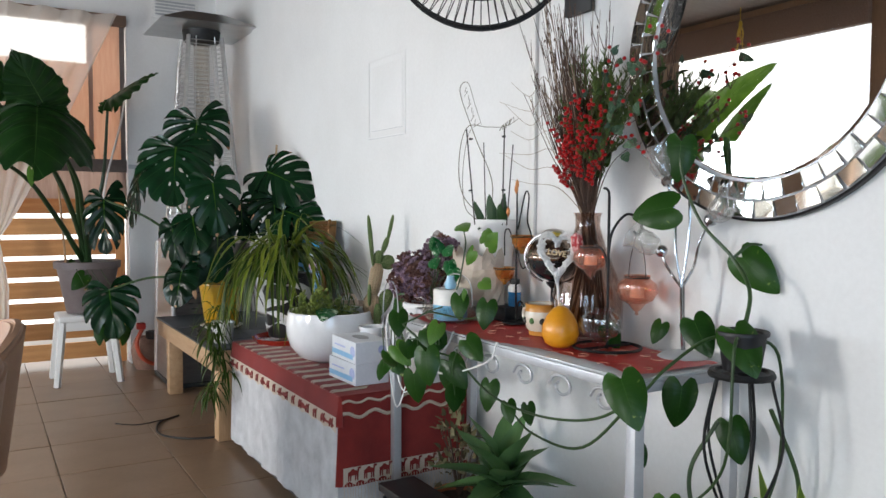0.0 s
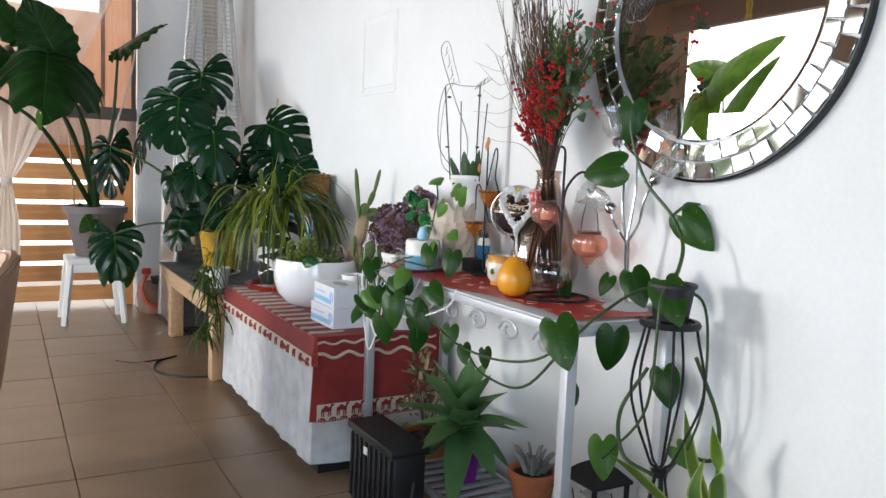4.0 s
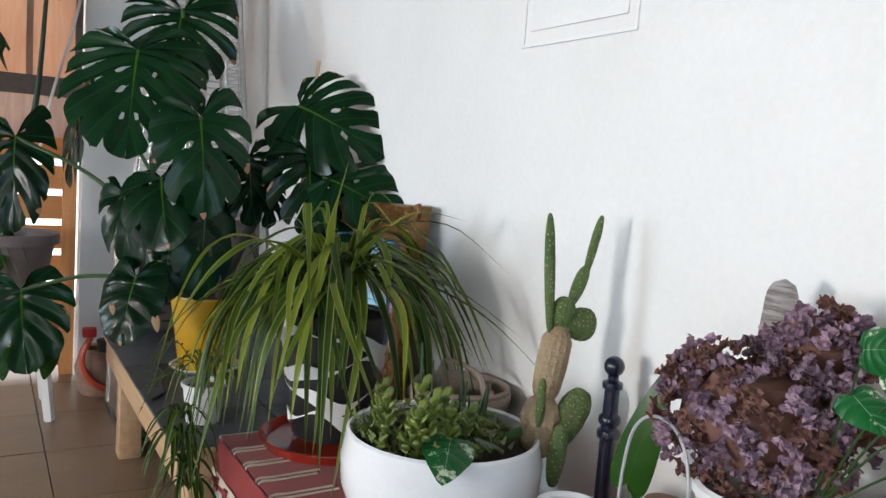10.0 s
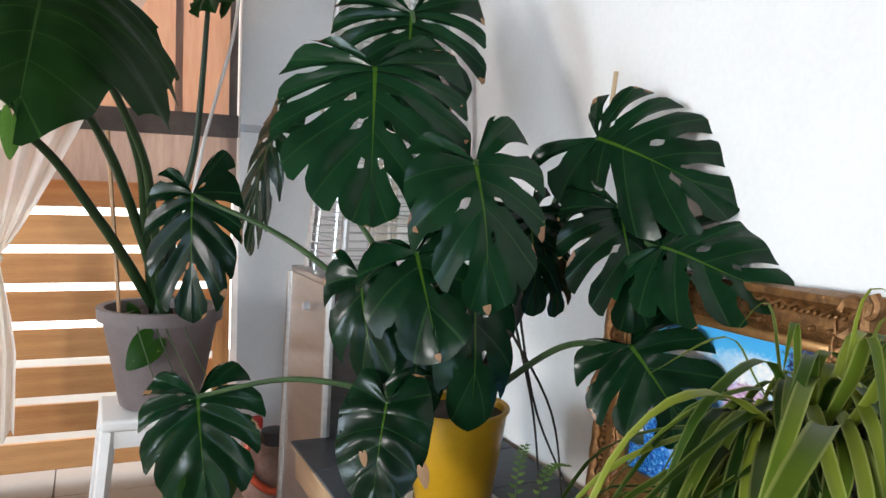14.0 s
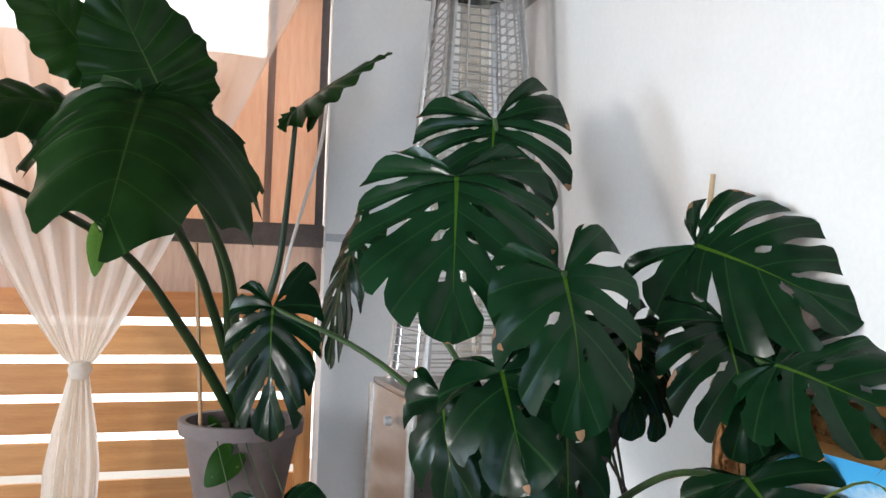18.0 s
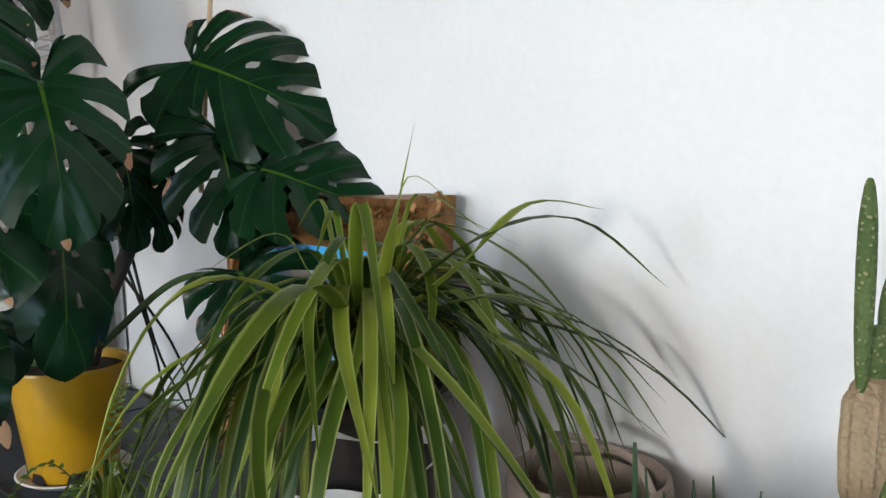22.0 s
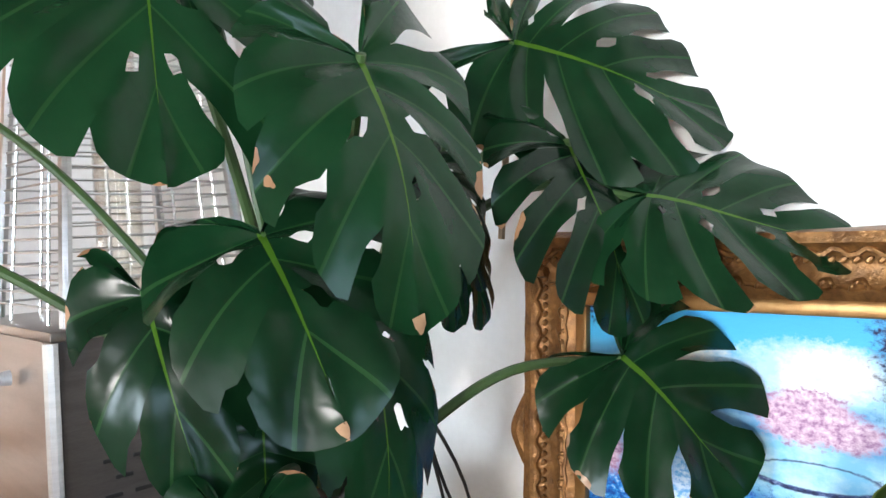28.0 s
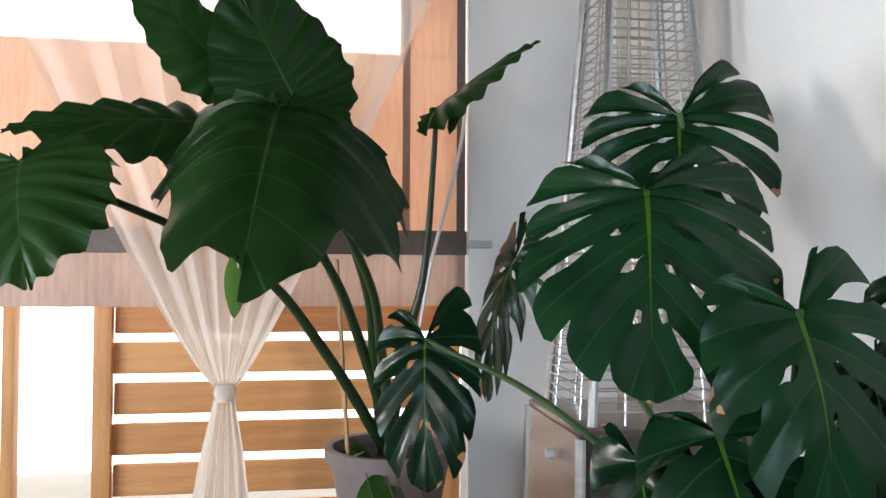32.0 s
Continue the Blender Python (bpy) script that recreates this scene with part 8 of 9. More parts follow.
def oil_painting():
    """A lake view: sky, cloud, blossom tree, dark trees and a bank of blue flowers."""
    m, nt, b = material("oil_painting")
    L = nt.links.new
    tc = nt.nodes.new("ShaderNodeTexCoord")
    sep = nt.nodes.new("ShaderNodeSeparateXYZ")
    L(tc.outputs["UV"], sep.inputs[0])
    ns = node(nt, "ShaderNodeTexNoise", Scale=7.0, Detail=6.0, Roughness=0.65)
    L(tc.outputs["UV"], ns.inputs["Vector"])
    fine = node(nt, "ShaderNodeTexNoise", Scale=48.0, Detail=6.0, Roughness=0.7)
    L(tc.outputs["UV"], fine.inputs["Vector"])

    def mth(op, a, c=None, d=None):
        n = nt.nodes.new("ShaderNodeMath")
        n.operation = op
        for i, v in enumerate((a, c, d)):
            if v is None:
                continue
            if isinstance(v, (int, float)):
                n.inputs[i].default_value = v
            else:
                L(v, n.inputs[i])
        return n.outputs[0]

    def blend(f, a, c):
        mx = nt.nodes.new("ShaderNodeMix")
        mx.data_type = "RGBA"
        L(f, mx.inputs["Factor"])
        L(a, mx.inputs["A"])
        L(c, mx.inputs["B"])
        return mx.outputs["Result"]

    def blob(cx, cy, rx, ry, soft, rough):
        dx = mth("DIVIDE", mth("SUBTRACT", sep.outputs[0], cx), rx)
        dy = mth("DIVIDE", mth("SUBTRACT", sep.outputs[1], cy + 0.11), ry)
        d = mth("SQRT", mth("ADD", mth("MULTIPLY", dx, dx), mth("MULTIPLY", dy, dy)))
        d = mth("ADD", d, mth("MULTIPLY", mth("SUBTRACT", fine.outputs[0], 0.5), rough))
        return ramp(nt, d, (1 - soft, (1, 1, 1)), (1.0, (0, 0, 0)))

    v = mth("ADD", mth("MULTIPLY_ADD", sep.outputs[1], 0.95, -0.09), mth("MULTIPLY", mth("SUBTRACT", ns.outputs[0], 0.5), 0.06))
    col = ramp(nt, v, (0.0, (0.03, 0.10, 0.36)), (0.22, (0.06, 0.24, 0.55)), (0.36, (0.30, 0.50, 0.70)), (0.42, (0.10, 0.30, 0.55)), (0.47, (0.12, 0.34, 0.60)), (0.52, (0.34, 0.58, 0.76)), (0.72, (0.07, 0.42, 0.74)), (1.0, (0.025, 0.28, 0.64)))
    puff = node(nt, "ShaderNodeTexNoise", Scale=4.5, Detail=7.0, Roughness=0.6)
    L(tc.outputs["UV"], puff.inputs["Vector"])
    cloud = ramp(nt, puff.outputs[0], (0.36, (0.38, 0.58, 0.74)), (0.52, (0.86, 0.84, 0.80)))
    col = blend(blob(0.66, 0.67, 0.24, 0.12, 0.5, 0.8), col, cloud)
    col = blend(blob(0.30, 0.70, 0.20, 0.10, 0.8, 0.9), col, cloud)
    tree = ramp(nt, fine.outputs[0], (0.40, (0.008, 0.014, 0.06)), (0.56, (0.05, 0.08, 0.22)), (0.68, (0.22, 0.28, 0.46)))
    pink = ramp(nt, fine.outputs[0], (0.38, (0.30, 0.15, 0.28)), (0.50, (0.55, 0.36, 0.48)), (0.64, (0.78, 0.62, 0.70)))
    far = ramp(nt, puff.outputs[0], (0.40, (0.04, 0.17, 0.42)), (0.6, (0.10, 0.30, 0.55)))
    col = blend(blob(0.40, 0.545, 0.55, 0.050, 0.4, 0.8), col, far)
    pond = ramp(nt, ns.outputs[0], (0.4, (0.20, 0.50, 0.72)), (0.6, (0.46, 0.68, 0.80)))
    col = blend(blob(0.64, 0.34, 0.27, 0.12, 0.25, 0.4), col, pond)
    col = blend(blob(0.68, 0.325, 0.18, 0.055, 0.1, 0.3), col, tree)
    col = blend(blob(0.68, 0.330, 0.160, 0.044, 0.1, 0.3), col, pond)
    dots = ramp(nt, fine.outputs[0], (0.40, (0.006, 0.05, 0.28)), (0.50, (0.01, 0.17, 0.58)), (0.57, (0.05, 0.32, 0.70)), (0.64, (0.50, 0.62, 0.78)))
    pale = ramp(nt, fine.outputs[0], (0.42, (0.12, 0.34, 0.62)), (0.56, (0.56, 0.66, 0.78)))
    bank = blob(0.20, 0.04, 0.62, 0.27, 0.25, 1.1)
    col = blend(bank, col, dots)
    col = blend(blob(0.34, 0.20, 0.07, 0.20, 0.5, 1.4), col, pale)
    col = blend(blob(0.46, 0.10, 0.20, 0.05, 0.5, 1.4), col, pale)
    col = blend(blob(0.10, 0.30, 0.05, 0.12, 0.5, 1.4), col, pink)
    col = blend(blob(0.900, 0.60, 0.045, 0.60, 0.3, 0.6), col, tree)
    col = blend(blob(0.92, 0.80, 0.115, 0.30, 0.45, 2.0), col, tree)
    col = blend(blob(0.95, 0.20, 0.15, 0.20, 0.4, 1.3), col, tree)
    col = blend(blob(0.14, 0.93, 0.17, 0.17, 0.3, 1.3), col, tree)
    col = blend(blob(0.66, 0.52, 0.14, 0.105, 0.25, 1.1), col, pink)
    col = blend(blob(0.77, 0.48, 0.09, 0.065, 0.3, 1.1), col, pink)
    col = blend(blob(0.95, 0.38, 0.06, 0.07, 0.3, 1.3), col, pink)
    L(col, b.inputs["Base Color"])
    b.inputs["Roughness"].default_value = 0.5
    b.inputs["Specular IOR Level"].default_value = 0.25
    bp = node(nt, "ShaderNodeBump", Strength=0.3, Distance=0.002)
    L(fine.outputs[0], bp.inputs["Height"])
    L(bp.outputs[0], b.inputs["Normal"])
    return m


pic = thing("framed_painting", "gilt carved frame around blue lake landscape painting", "painting", 1.478, 3.8895, bz + 0.001)
lean = pose(0, 0, 0, 0, 4.5, 0)
PW, PH, FW, FB = 0.2285, 0.346, 0.108, 0.152


def moulding(a, b, inn, name="frame_rail"):
    """One carved rail from a to b (y, z); inn points to the picture."""
    a, b, inn = Vector((0, *a)), Vector((0, *b)), Vector((0, *inn))
    prof = [(0.0, 0.0), (0.0, -0.020), (0.10, -0.038), (0.22, -0.040), (0.32, -0.028), (0.52, -0.022), (0.66, -0.028), (0.78, -0.022), (0.9, -0.014), (1.0, -0.008), (1.0, 0.0)]
    bm = bmesh.new()
    n = 24
    rows = []
    for i in range(n + 1):
        f = i / n
        bulge = 0.004 * (1 - math.cos(f * math.tau))
        rows.append([])
        for w, h in prof:
            c = a.lerp(b, f)
            cc = c + inn * (w * FW) + (b - a).normalized() * (w * FW) * (1 - 2 * f)
            rows[-1].append(bm.verts.new(cc + Vector((h - 0.0015 * math.sin(f * 60) * (0.05 < w < 0.4), 0, 0)) + inn * bulge * (w < 0.1)))
    for p, q in zip(rows, rows[1:]):
        for k in range(len(prof) - 1):
            bm.faces.new((p[k], p[k + 1], q[k + 1], q[k]))
    bmesh.ops.recalc_face_normals(bm, faces=bm.faces)
    ob = part(name, bm, GILT, pic)
    ob.matrix_basis = lean
    return ob


Y0, Y1, Z0, Z1 = -PW - FW, PW + FW, 0.0, PH + FW + FB
moulding((Y0, Z1), (Y1, Z1), (0, -1))
moulding((Y1, Z1), (Y1, Z0), (-1, 0))
moulding((Y1, Z0), (Y0, Z0), (0, FB / FW))
moulding((Y0, Z0), (Y0, Z1), (1, 0))
bm = bmesh.new()
lay = bm.loops.layers.uv.verify()
f = bm.faces.new([bm.verts.new((-0.006, y, z)) for y, z in ((PW + 0.01, FB - 0.01), (-PW - 0.01, FB - 0.01), (-PW - 0.01, FB + PH + 0.01), (PW + 0.01, FB + PH + 0.01))])
for lp, uv in zip(f.loops, ((0, 0), (1, 0), (1, 1), (0, 1))):
    lp[lay].uv = uv
part("canvas", bm, oil_painting(), pic, "bright blue lake landscape in oils").matrix_basis = lean
GOLD_EDGE = surface("gold_edge", (0.22, 0.105, 0.034), (0.38, 0.20, 0.07), 0.34, 0.7, scale=20, bump=0.1)
for y0, y1, z0, z1 in ((-PW - 0.018, PW + 0.018, FB - 0.018, FB + 0.002), (-PW - 0.018, PW + 0.018, FB + PH - 0.002, FB + PH + 0.018), (-PW - 0.018, -PW + 0.002, FB + 0.0025, FB + PH - 0.0025), (PW - 0.002, PW + 0.018, FB + 0.0025, FB + PH - 0.0025)):
    part("inner_edge", box(-0.020, -0.007, y0, y1, z0, z1, 0.004), GOLD_EDGE, pic, "smooth gold inner edge").matrix_basis = lean
part("backing", box(0.0, 0.006, Y0 + 0.02, Y1 - 0.02, Z0 + 0.02, Z1 - 0.02), BROWN_BEAM, pic).matrix_basis = lean
for y in (Y0 + 0.03, Y1 - 0.03):
    for z in (Z0 + 0.03, Z1 - 0.03):
        for j in range(3):
            pts = [(0.0, 0.024 * math.cos(t + j * 2.1) * (1 - t / 9), 0.024 * math.sin(t + j * 2.1) * (1 - t / 9)) for t in (0, 0.8, 1.6, 2.4, 3.2, 4.0, 4.8, 5.6)]
            part("corner_scroll", tube(pts, 0.009, 0.004, n=6, per=4), GILT, pic).matrix_basis = lean @ pose(-0.034, y + 0.012 * math.cos(j * 2.1), z + 0.012 * math.sin(j * 2.1))
for (ya, za), (yb, zb), off in (((Y0 + 0.05, Z1), (Y1 - 0.05, Z1), -1), ((Y0 + 0.05, Z0), (Y1 - 0.05, Z0), 1)):
    for inset, amp, rad in ((0.034, 0.0045, 0.0038), (0.078, 0.002, 0.003)):
        n = 64
        part("carved_vine", tube([(-0.034 if inset < 0.05 else -0.026, ya + (yb - ya) * i / n, za + off * (inset + amp * math.sin(i * 1.6))) for i in range(n + 1)], rad, n=5, curve=False), GILT, pic).matrix_basis = lean
for ya, off in ((Y0, 1), (Y1, -1)):
    for inset, amp, rad in ((0.034, 0.0045, 0.0038), (0.078, 0.002, 0.003)):
        n = 56
        part("carved_vine", tube([(-0.034 if inset < 0.05 else -0.026, ya + off * (inset + amp * math.sin(i * 1.6)), Z0 + 0.05 + (Z1 - Z0 - 0.1) * i / n) for i in range(n + 1)], rad, n=5, curve=False), GILT, pic).matrix_basis = lean
shell = bmesh.new()
ridge = [[shell.verts.new((-0.0075 * math.sin(math.pi * q / 5) * (1 - 0.35 * abs(math.sin(3.5 * t))), (0.004 + 0.0105 * q / 5) * math.cos(t), (0.004 + 0.0120 * q / 5) * math.sin(t))) for t in [math.pi * i / 14 for i in range(15)]] for q in range(6)]
for p, q in zip(ridge, ridge[1:]):
    for i in range(14):
        shell.faces.new((p[i], p[i + 1], q[i + 1], q[i]))
bmesh.ops.recalc_face_normals(shell, faces=shell.faces)
shell_mesh = link_mesh("carved_shell", shell, GILT)
bead = link_mesh("carved_bead", lathe([(0, -0.006), (0.0032, -0.004), (0.0042, 0), (0.0032, 0.004), (0, 0.006)], 7), GILT)


def carve(mesh, name, m):
    o = new(name, mesh)
    o.parent = pic
    o.matrix_basis = lean @ m


for i in range(15):
    y = Y0 + 0.085 + i * (Y1 - Y0 - 0.17) / 14
    carve(shell_mesh, "carved_shell", pose(-0.0235, y, Z1 - 0.078))
    carve(shell_mesh, "carved_shell", pose(-0.0235, y, Z0 + 0.078, 180))
for i in range(13):
    z = Z0 + 0.085 + i * (Z1 - Z0 - 0.17) / 12
    carve(shell_mesh, "carved_shell", pose(-0.0235, Y0 + 0.078, z, 90))
    carve(shell_mesh, "carved_shell", pose(-0.0235, Y1 - 0.078, z, -90))
for i in range(48):
    y = Y0 + 0.02 + i * (Y1 - Y0 - 0.04) / 47
    carve(bead, "carved_bead", pose(-0.030, y, Z1 - 0.043, 50))
    if i % 2:
        carve(bead, "carved_bead", pose(-0.030, y, Z0 + 0.043, 50))
for i in range(44):
    z = Z0 + 0.02 + i * (Z1 - Z0 - 0.04) / 43
    carve(bead, "carved_bead", pose(-0.030, Y1 - 0.043, z, 40))
    carve(bead, "carved_bead", pose(-0.030, Y0 + 0.043, z, 40))
part("side_carving", tube([(0, 0, -0.05), (-0.006, 0.012, -0.02), (-0.01, 0.016, 0.0), (-0.006, 0.012, 0.02), (0, 0, 0.05)], 0.012, n=7), GILT, pic).matrix_basis = lean @ pose(-0.024, Y1 - 0.012, (Z0 + Z1) / 2)
part("side_carving", tube([(0, 0, -0.05), (-0.006, -0.012, -0.02), (-0.01, -0.016, 0.0), (-0.006, -0.012, 0.02), (0, 0, 0.05)], 0.012, n=7), GILT, pic).matrix_basis = lean @ pose(-0.024, Y0 + 0.012, (Z0 + Z1) / 2)

wb = thing("white_bottle", "white plastic tub with red round label", "tub", 1.36, 3.70, bz + 0.001)
part("body", lathe([(0, 0), (0.034, 0), (0.036, 0.004), (0.036, 0.305), (0.033, 0.318), (0, 0.320)], 28), WHITE_PLASTIC, wb)
part("red_label", lathe([(0.018, 0), (0.018, 0.0008), (0, 0.001)], 20, m=pose(-0.0312, -0.0185, 0.215, 0, -90, 30)), surface("red_label", (0.6, 0.03, 0.02), (0.7, 0.05, 0.03), 0.4), wb)
wp = thing("fern_pot", "white pot with dry soil and trailing fern", "plant", 1.04, 3.84, bz + 0.001)
part("pot", pot_shell(0.056, 0.044, 0.105, lip=0.006), surface("worn_white_pot", (0.50, 0.50, 0.49), (0.72, 0.72, 0.71), 0.5, scale=20), wp)
part("soil", soil_disc(0.050, 0.09), surface("dry_soil", (0.13, 0.06, 0.03), (0.24, 0.12, 0.07), 0.95, scale=60, bump=1.0), wp)
FERN = surface("fern_green", (0.05, 0.11, 0.015), (0.13, 0.20, 0.04), 0.5, rnd=0.4)
pin = bmesh.new()
pin.faces.new([pin.verts.new(q) for q in ((0, 0, 0), (0.004, 0.004, 0), (0.0, 0.013, 0.001), (-0.004, 0.004, 0))])
pinna = link_mesh("fern_pinna", pin, FERN, False)


def frond(parent, pts, n=26):
    line = spline(pts, 9)
    part("frond_stem", tube(pts, 0.0016, 0.0006, n=4, per=6), STEM, parent)
    for i in range(n):
        f = 0.12 + 0.86 * i / n
        q = f * (len(line) - 1)
        a, b = line[int(q)], line[min(len(line) - 1, int(q) + 1)]
        d = (b - a).normalized()
        c = a.lerp(b, q - int(q))
        side = d.cross(Vector((0, 0, 1))).normalized() * (1 if i % 2 else -1)
        o = new("fern_pinna", pinna)
        o.parent = parent
        o.matrix_basis = leaf_pose(c, c + side + d * 0.4, (-0.3, -0.4, 1)) @ Matrix.Scale(1.25 - 0.7 * abs(f - 0.4), 4)


frond(wp, [(0, 0, 0.095), (-0.06, 0.06, 0.20), (-0.10, 0.13, 0.14), (-0.11, 0.17, 0.03)])
frond(wp, [(0, 0, 0.095), (-0.05, -0.02, 0.18), (-0.12, 0.0, 0.12), (-0.16, 0.02, 0.02)])
frond(wp, [(0, 0, 0.095), (0.08, 0.06, 0.22), (0.13, 0.10, 0.245), (0.18, 0.12, 0.235)])
frond(wp, [(0, 0, 0.095), (0.03, 0.06, 0.20), (0.06, 0.10, 0.26), (0.09, 0.13, 0.285)])
frond(wp, [(0, 0, 0.095), (0.05, -0.04, 0.2), (0.09, -0.06, 0.19), (0.13, -0.07, 0.1)])
frond(wp, [(0, 0, 0.095), (-0.04, 0.12, 0.10), (-0.07, 0.22, 0.06), (-0.08, 0.30, 0.03)], 34)
for k in range(16):
    a = k * 2.4
    strap(wp, [(0, 0, 0.09), (0.03 * math.cos(a), 0.03 * math.sin(a), 0.16 + 0.01 * (k % 4)), (0.075 * math.cos(a), 0.075 * math.sin(a), 0.15), (0.11 * math.cos(a), 0.11 * math.sin(a), 0.07 - 0.03 * (k % 3))], 0.004, BLADE_MAT, "grass_blade", per=4)
cable = thing("power_cable", "thin black power cable lying on the bench", "cable", 0, 0, 0)
part("cord", tube([(0.95, 4.05, bz + 0.005), (0.99, 4.10, bz + 0.005), (1.0, 4.2, bz + 0.005), (1.03, 4.3, bz + 0.005), (1.02, 4.45, bz + 0.005)], 0.004, n=6, per=7), BLACK_PLASTIC, cable)

# things on the floor by the heater and bench
fp = thing("terracotta_jar", "worn terracotta jar with red hose end", "jar", 1.02, 5.72, 0)
part("jar", lathe([(0, 0), (0.08, 0), (0.10, 0.04), (0.11, 0.13), (0.09, 0.20), (0.08, 0.22), (0.07, 0.21), (0.09, 0.12), (0, 0.03)], 28), surface("terracotta_worn", (0.20, 0.10, 0.07), (0.38, 0.24, 0.18), 0.85, scale=14), fp)
part("red_hose", tube([(-0.05, -0.10, 0.30), (-0.09, -0.11, 0.20), (-0.06, -0.12, 0.10), (0.02, -0.13, 0.05), (0.06, -0.12, 0.12)], 0.014, n=9), surface("red_orange_plastic", (0.42, 0.05, 0.02), (0.60, 0.10, 0.04), 0.4), fp)
part("red_nozzle", box(-0.09, -0.03, -0.12, -0.08, 0.29, 0.335, 0.008), surface("red_plastic", (0.5, 0.02, 0.02), (0.62, 0.05, 0.03), 0.4), fp)
part("black_cap", lathe([(0, 0), (0.05, 0), (0.055, 0.05), (0, 0.06)], 20, m=pose(0.03, -0.06, 0.215)), BLACK_PLASTIC, fp)
fc = thing("floor_cable", "black cable looped on floor beside bench", "cable", 0, 0, 0)
part("cord", tube([(0.92, 4.30, 0.005), (0.80, 4.20, 0.005), (0.76, 4.0, 0.005), (0.84, 3.86, 0.005), (0.98, 3.80, 0.005), (1.10, 3.84, 0.005)], 0.005, n=6, per=8), BLACK_PLASTIC, fc)
part("stray_cord", tube([(0.60, 4.30, 0.004), (0.70, 4.22, 0.004), (0.85, 4.26, 0.004)], 0.003, n=5), BLACK_PLASTIC, fc)
solid("fallen_stem", tube([(0.62, 1.93, 0.004), (0.66, 1.91, 0.005), (0.68, 1.88, 0.004)], 0.004, 0.002, n=5), STEM_DARK, "short dry stem lying on the floor tiles", "plant debris")

# ---- under and beside the console ----
crate = thing("black_crate", "black ribbed plastic crate with small white label", "crate", 1.075, 1.985, 0)
part("body", box(0, 0.11, -0.165, 0.165, 0, 0.265, 0.012), BLACK_PLASTIC, crate)
for k in range(9):
    part("rib", box(-0.008, 0.001, -0.152 + k * 0.0365, -0.143 + k * 0.0365, 0.02, 0.235, 0.002, 1), BLACK_PLASTIC, crate)
part("rim", box(-0.012, 0.118, -0.172, 0.172, 0.245, 0.271, 0.005), BLACK_PLASTIC, crate)
part("label", box(-0.0135, -0.0125, 0.0, 0.03, 0.20, 0.225), WHITE_PLASTIC, crate, smooth=False)
solid("black_power_cord", tube([(1.10, 1.74, 0.2), (1.07, 1.70, 0.06), (1.08, 1.62, 0.006), (1.13, 1.55, 0.006), (1.20, 1.54, 0.06), (1.26, 1.55, 0.122), (1.34, 1.55, 0.116), (1.44, 1.60, 0.117)], 0.005, n=7, per=8), BLACK_PLASTIC, "black power cord running onto the slatted shelf", "cable")

ORANGE_POT = surface("terracotta", (0.36, 0.10, 0.035), (0.50, 0.17, 0.07), 0.7, scale=12)
AGAVE = vein_leaf("agave_leaf", (0.070, 0.155, 0.052), (0.135, 0.255, 0.09), (0.07, 0.15, 0.06), (0.07, 0.15, 0.06), 1, rough=0.5)
ag = thing("agave", "soft green agave rosette in a purple pot", "plant", 1.37, 1.90, sz)
part("pot", pot_shell(0.055, 0.042, 0.12, lip=0.006), surface("purple_plastic", (0.14, 0.01, 0.16), (0.22, 0.02, 0.24), 0.35), ag, "purple plastic pot")
part("soil", soil_disc(0.05, 0.105), SOIL, ag)
part("stem", tube([(0, 0, 0.10), (-0.01, 0, 0.20)], 0.02, n=8), STEM, ag)
for k in range(21):
    a = k * 2.39996
    el = radians(78 - 5.2 * k)
    L = 0.205 + 0.0025 * k
    d = Vector((math.cos(a) * math.cos(el), math.sin(a) * math.cos(el), math.sin(el)))
    if d.x > 0.4:
        L *= 0.75
    at = Vector((-0.01, 0, 0.20 - 0.002 * k)) + d * 0.01
    tip = at + d * L - Vector((0, 0, 0.03 * k / 26))
    n = Vector((-math.sin(el) * math.cos(a), -math.sin(el) * math.sin(a), math.cos(el)))
    ob = part("agave_leaf", blade(L, 0.092, lobes=4, nv=2, nu=4, back=0.0, droop=0.24, cup=-0.35, wave=0.0, seed=k, tipw=0.02), AGAVE, ag)
    ob.matrix_basis = leaf_pose(at, tip, n)

dry = thing("dry_shrub", "dry brown-green shrub in orange clay pot", "plant", 1.37, 2.17, 0)
part("pot", pot_shell(0.085, 0.065, 0.18, lip=0.015), ORANGE_POT, dry)
part("soil", soil_disc(0.078, 0.16), SOIL, dry)
DRYL = surface("dry_foliage", (0.09, 0.075, 0.03), (0.24, 0.20, 0.10), 0.8, rnd=0.5)
rng = random.Random(31)
dl = link_mesh("dry_leaf", blade(0.028, 0.017, lobes=3, nv=1, nu=2, back=0.1, droop=0.4), DRYL, False)
for k in range(130):
    d = Vector((rng.gauss(0, 0.55), rng.gauss(0, 0.7), abs(rng.gauss(0.9, 0.5)))).normalized()
    p = Vector((-0.01, 0, 0.20)) + Vector((d.x * 0.10, d.y * 0.13, d.z * 0.28)) * rng.uniform(0.45, 1.0)
    o = new("dry_leaf", dl)
    o.parent = dry
    o.matrix_basis = Matrix.Translation(p) @ d.to_track_quat("Y", "Z").to_matrix().to_4x4() @ pose(0, 0, 0, rng.uniform(-60, 60), rng.uniform(-60, 60), 0)
    if k % 9 == 0:
        part("branch", tube([(0, 0, 0.165), tuple(Vector((0, 0, 0.2)).lerp(p, 0.5)), tuple(p)], 0.003, 0.001, n=5, per=3), TWIG, dry)

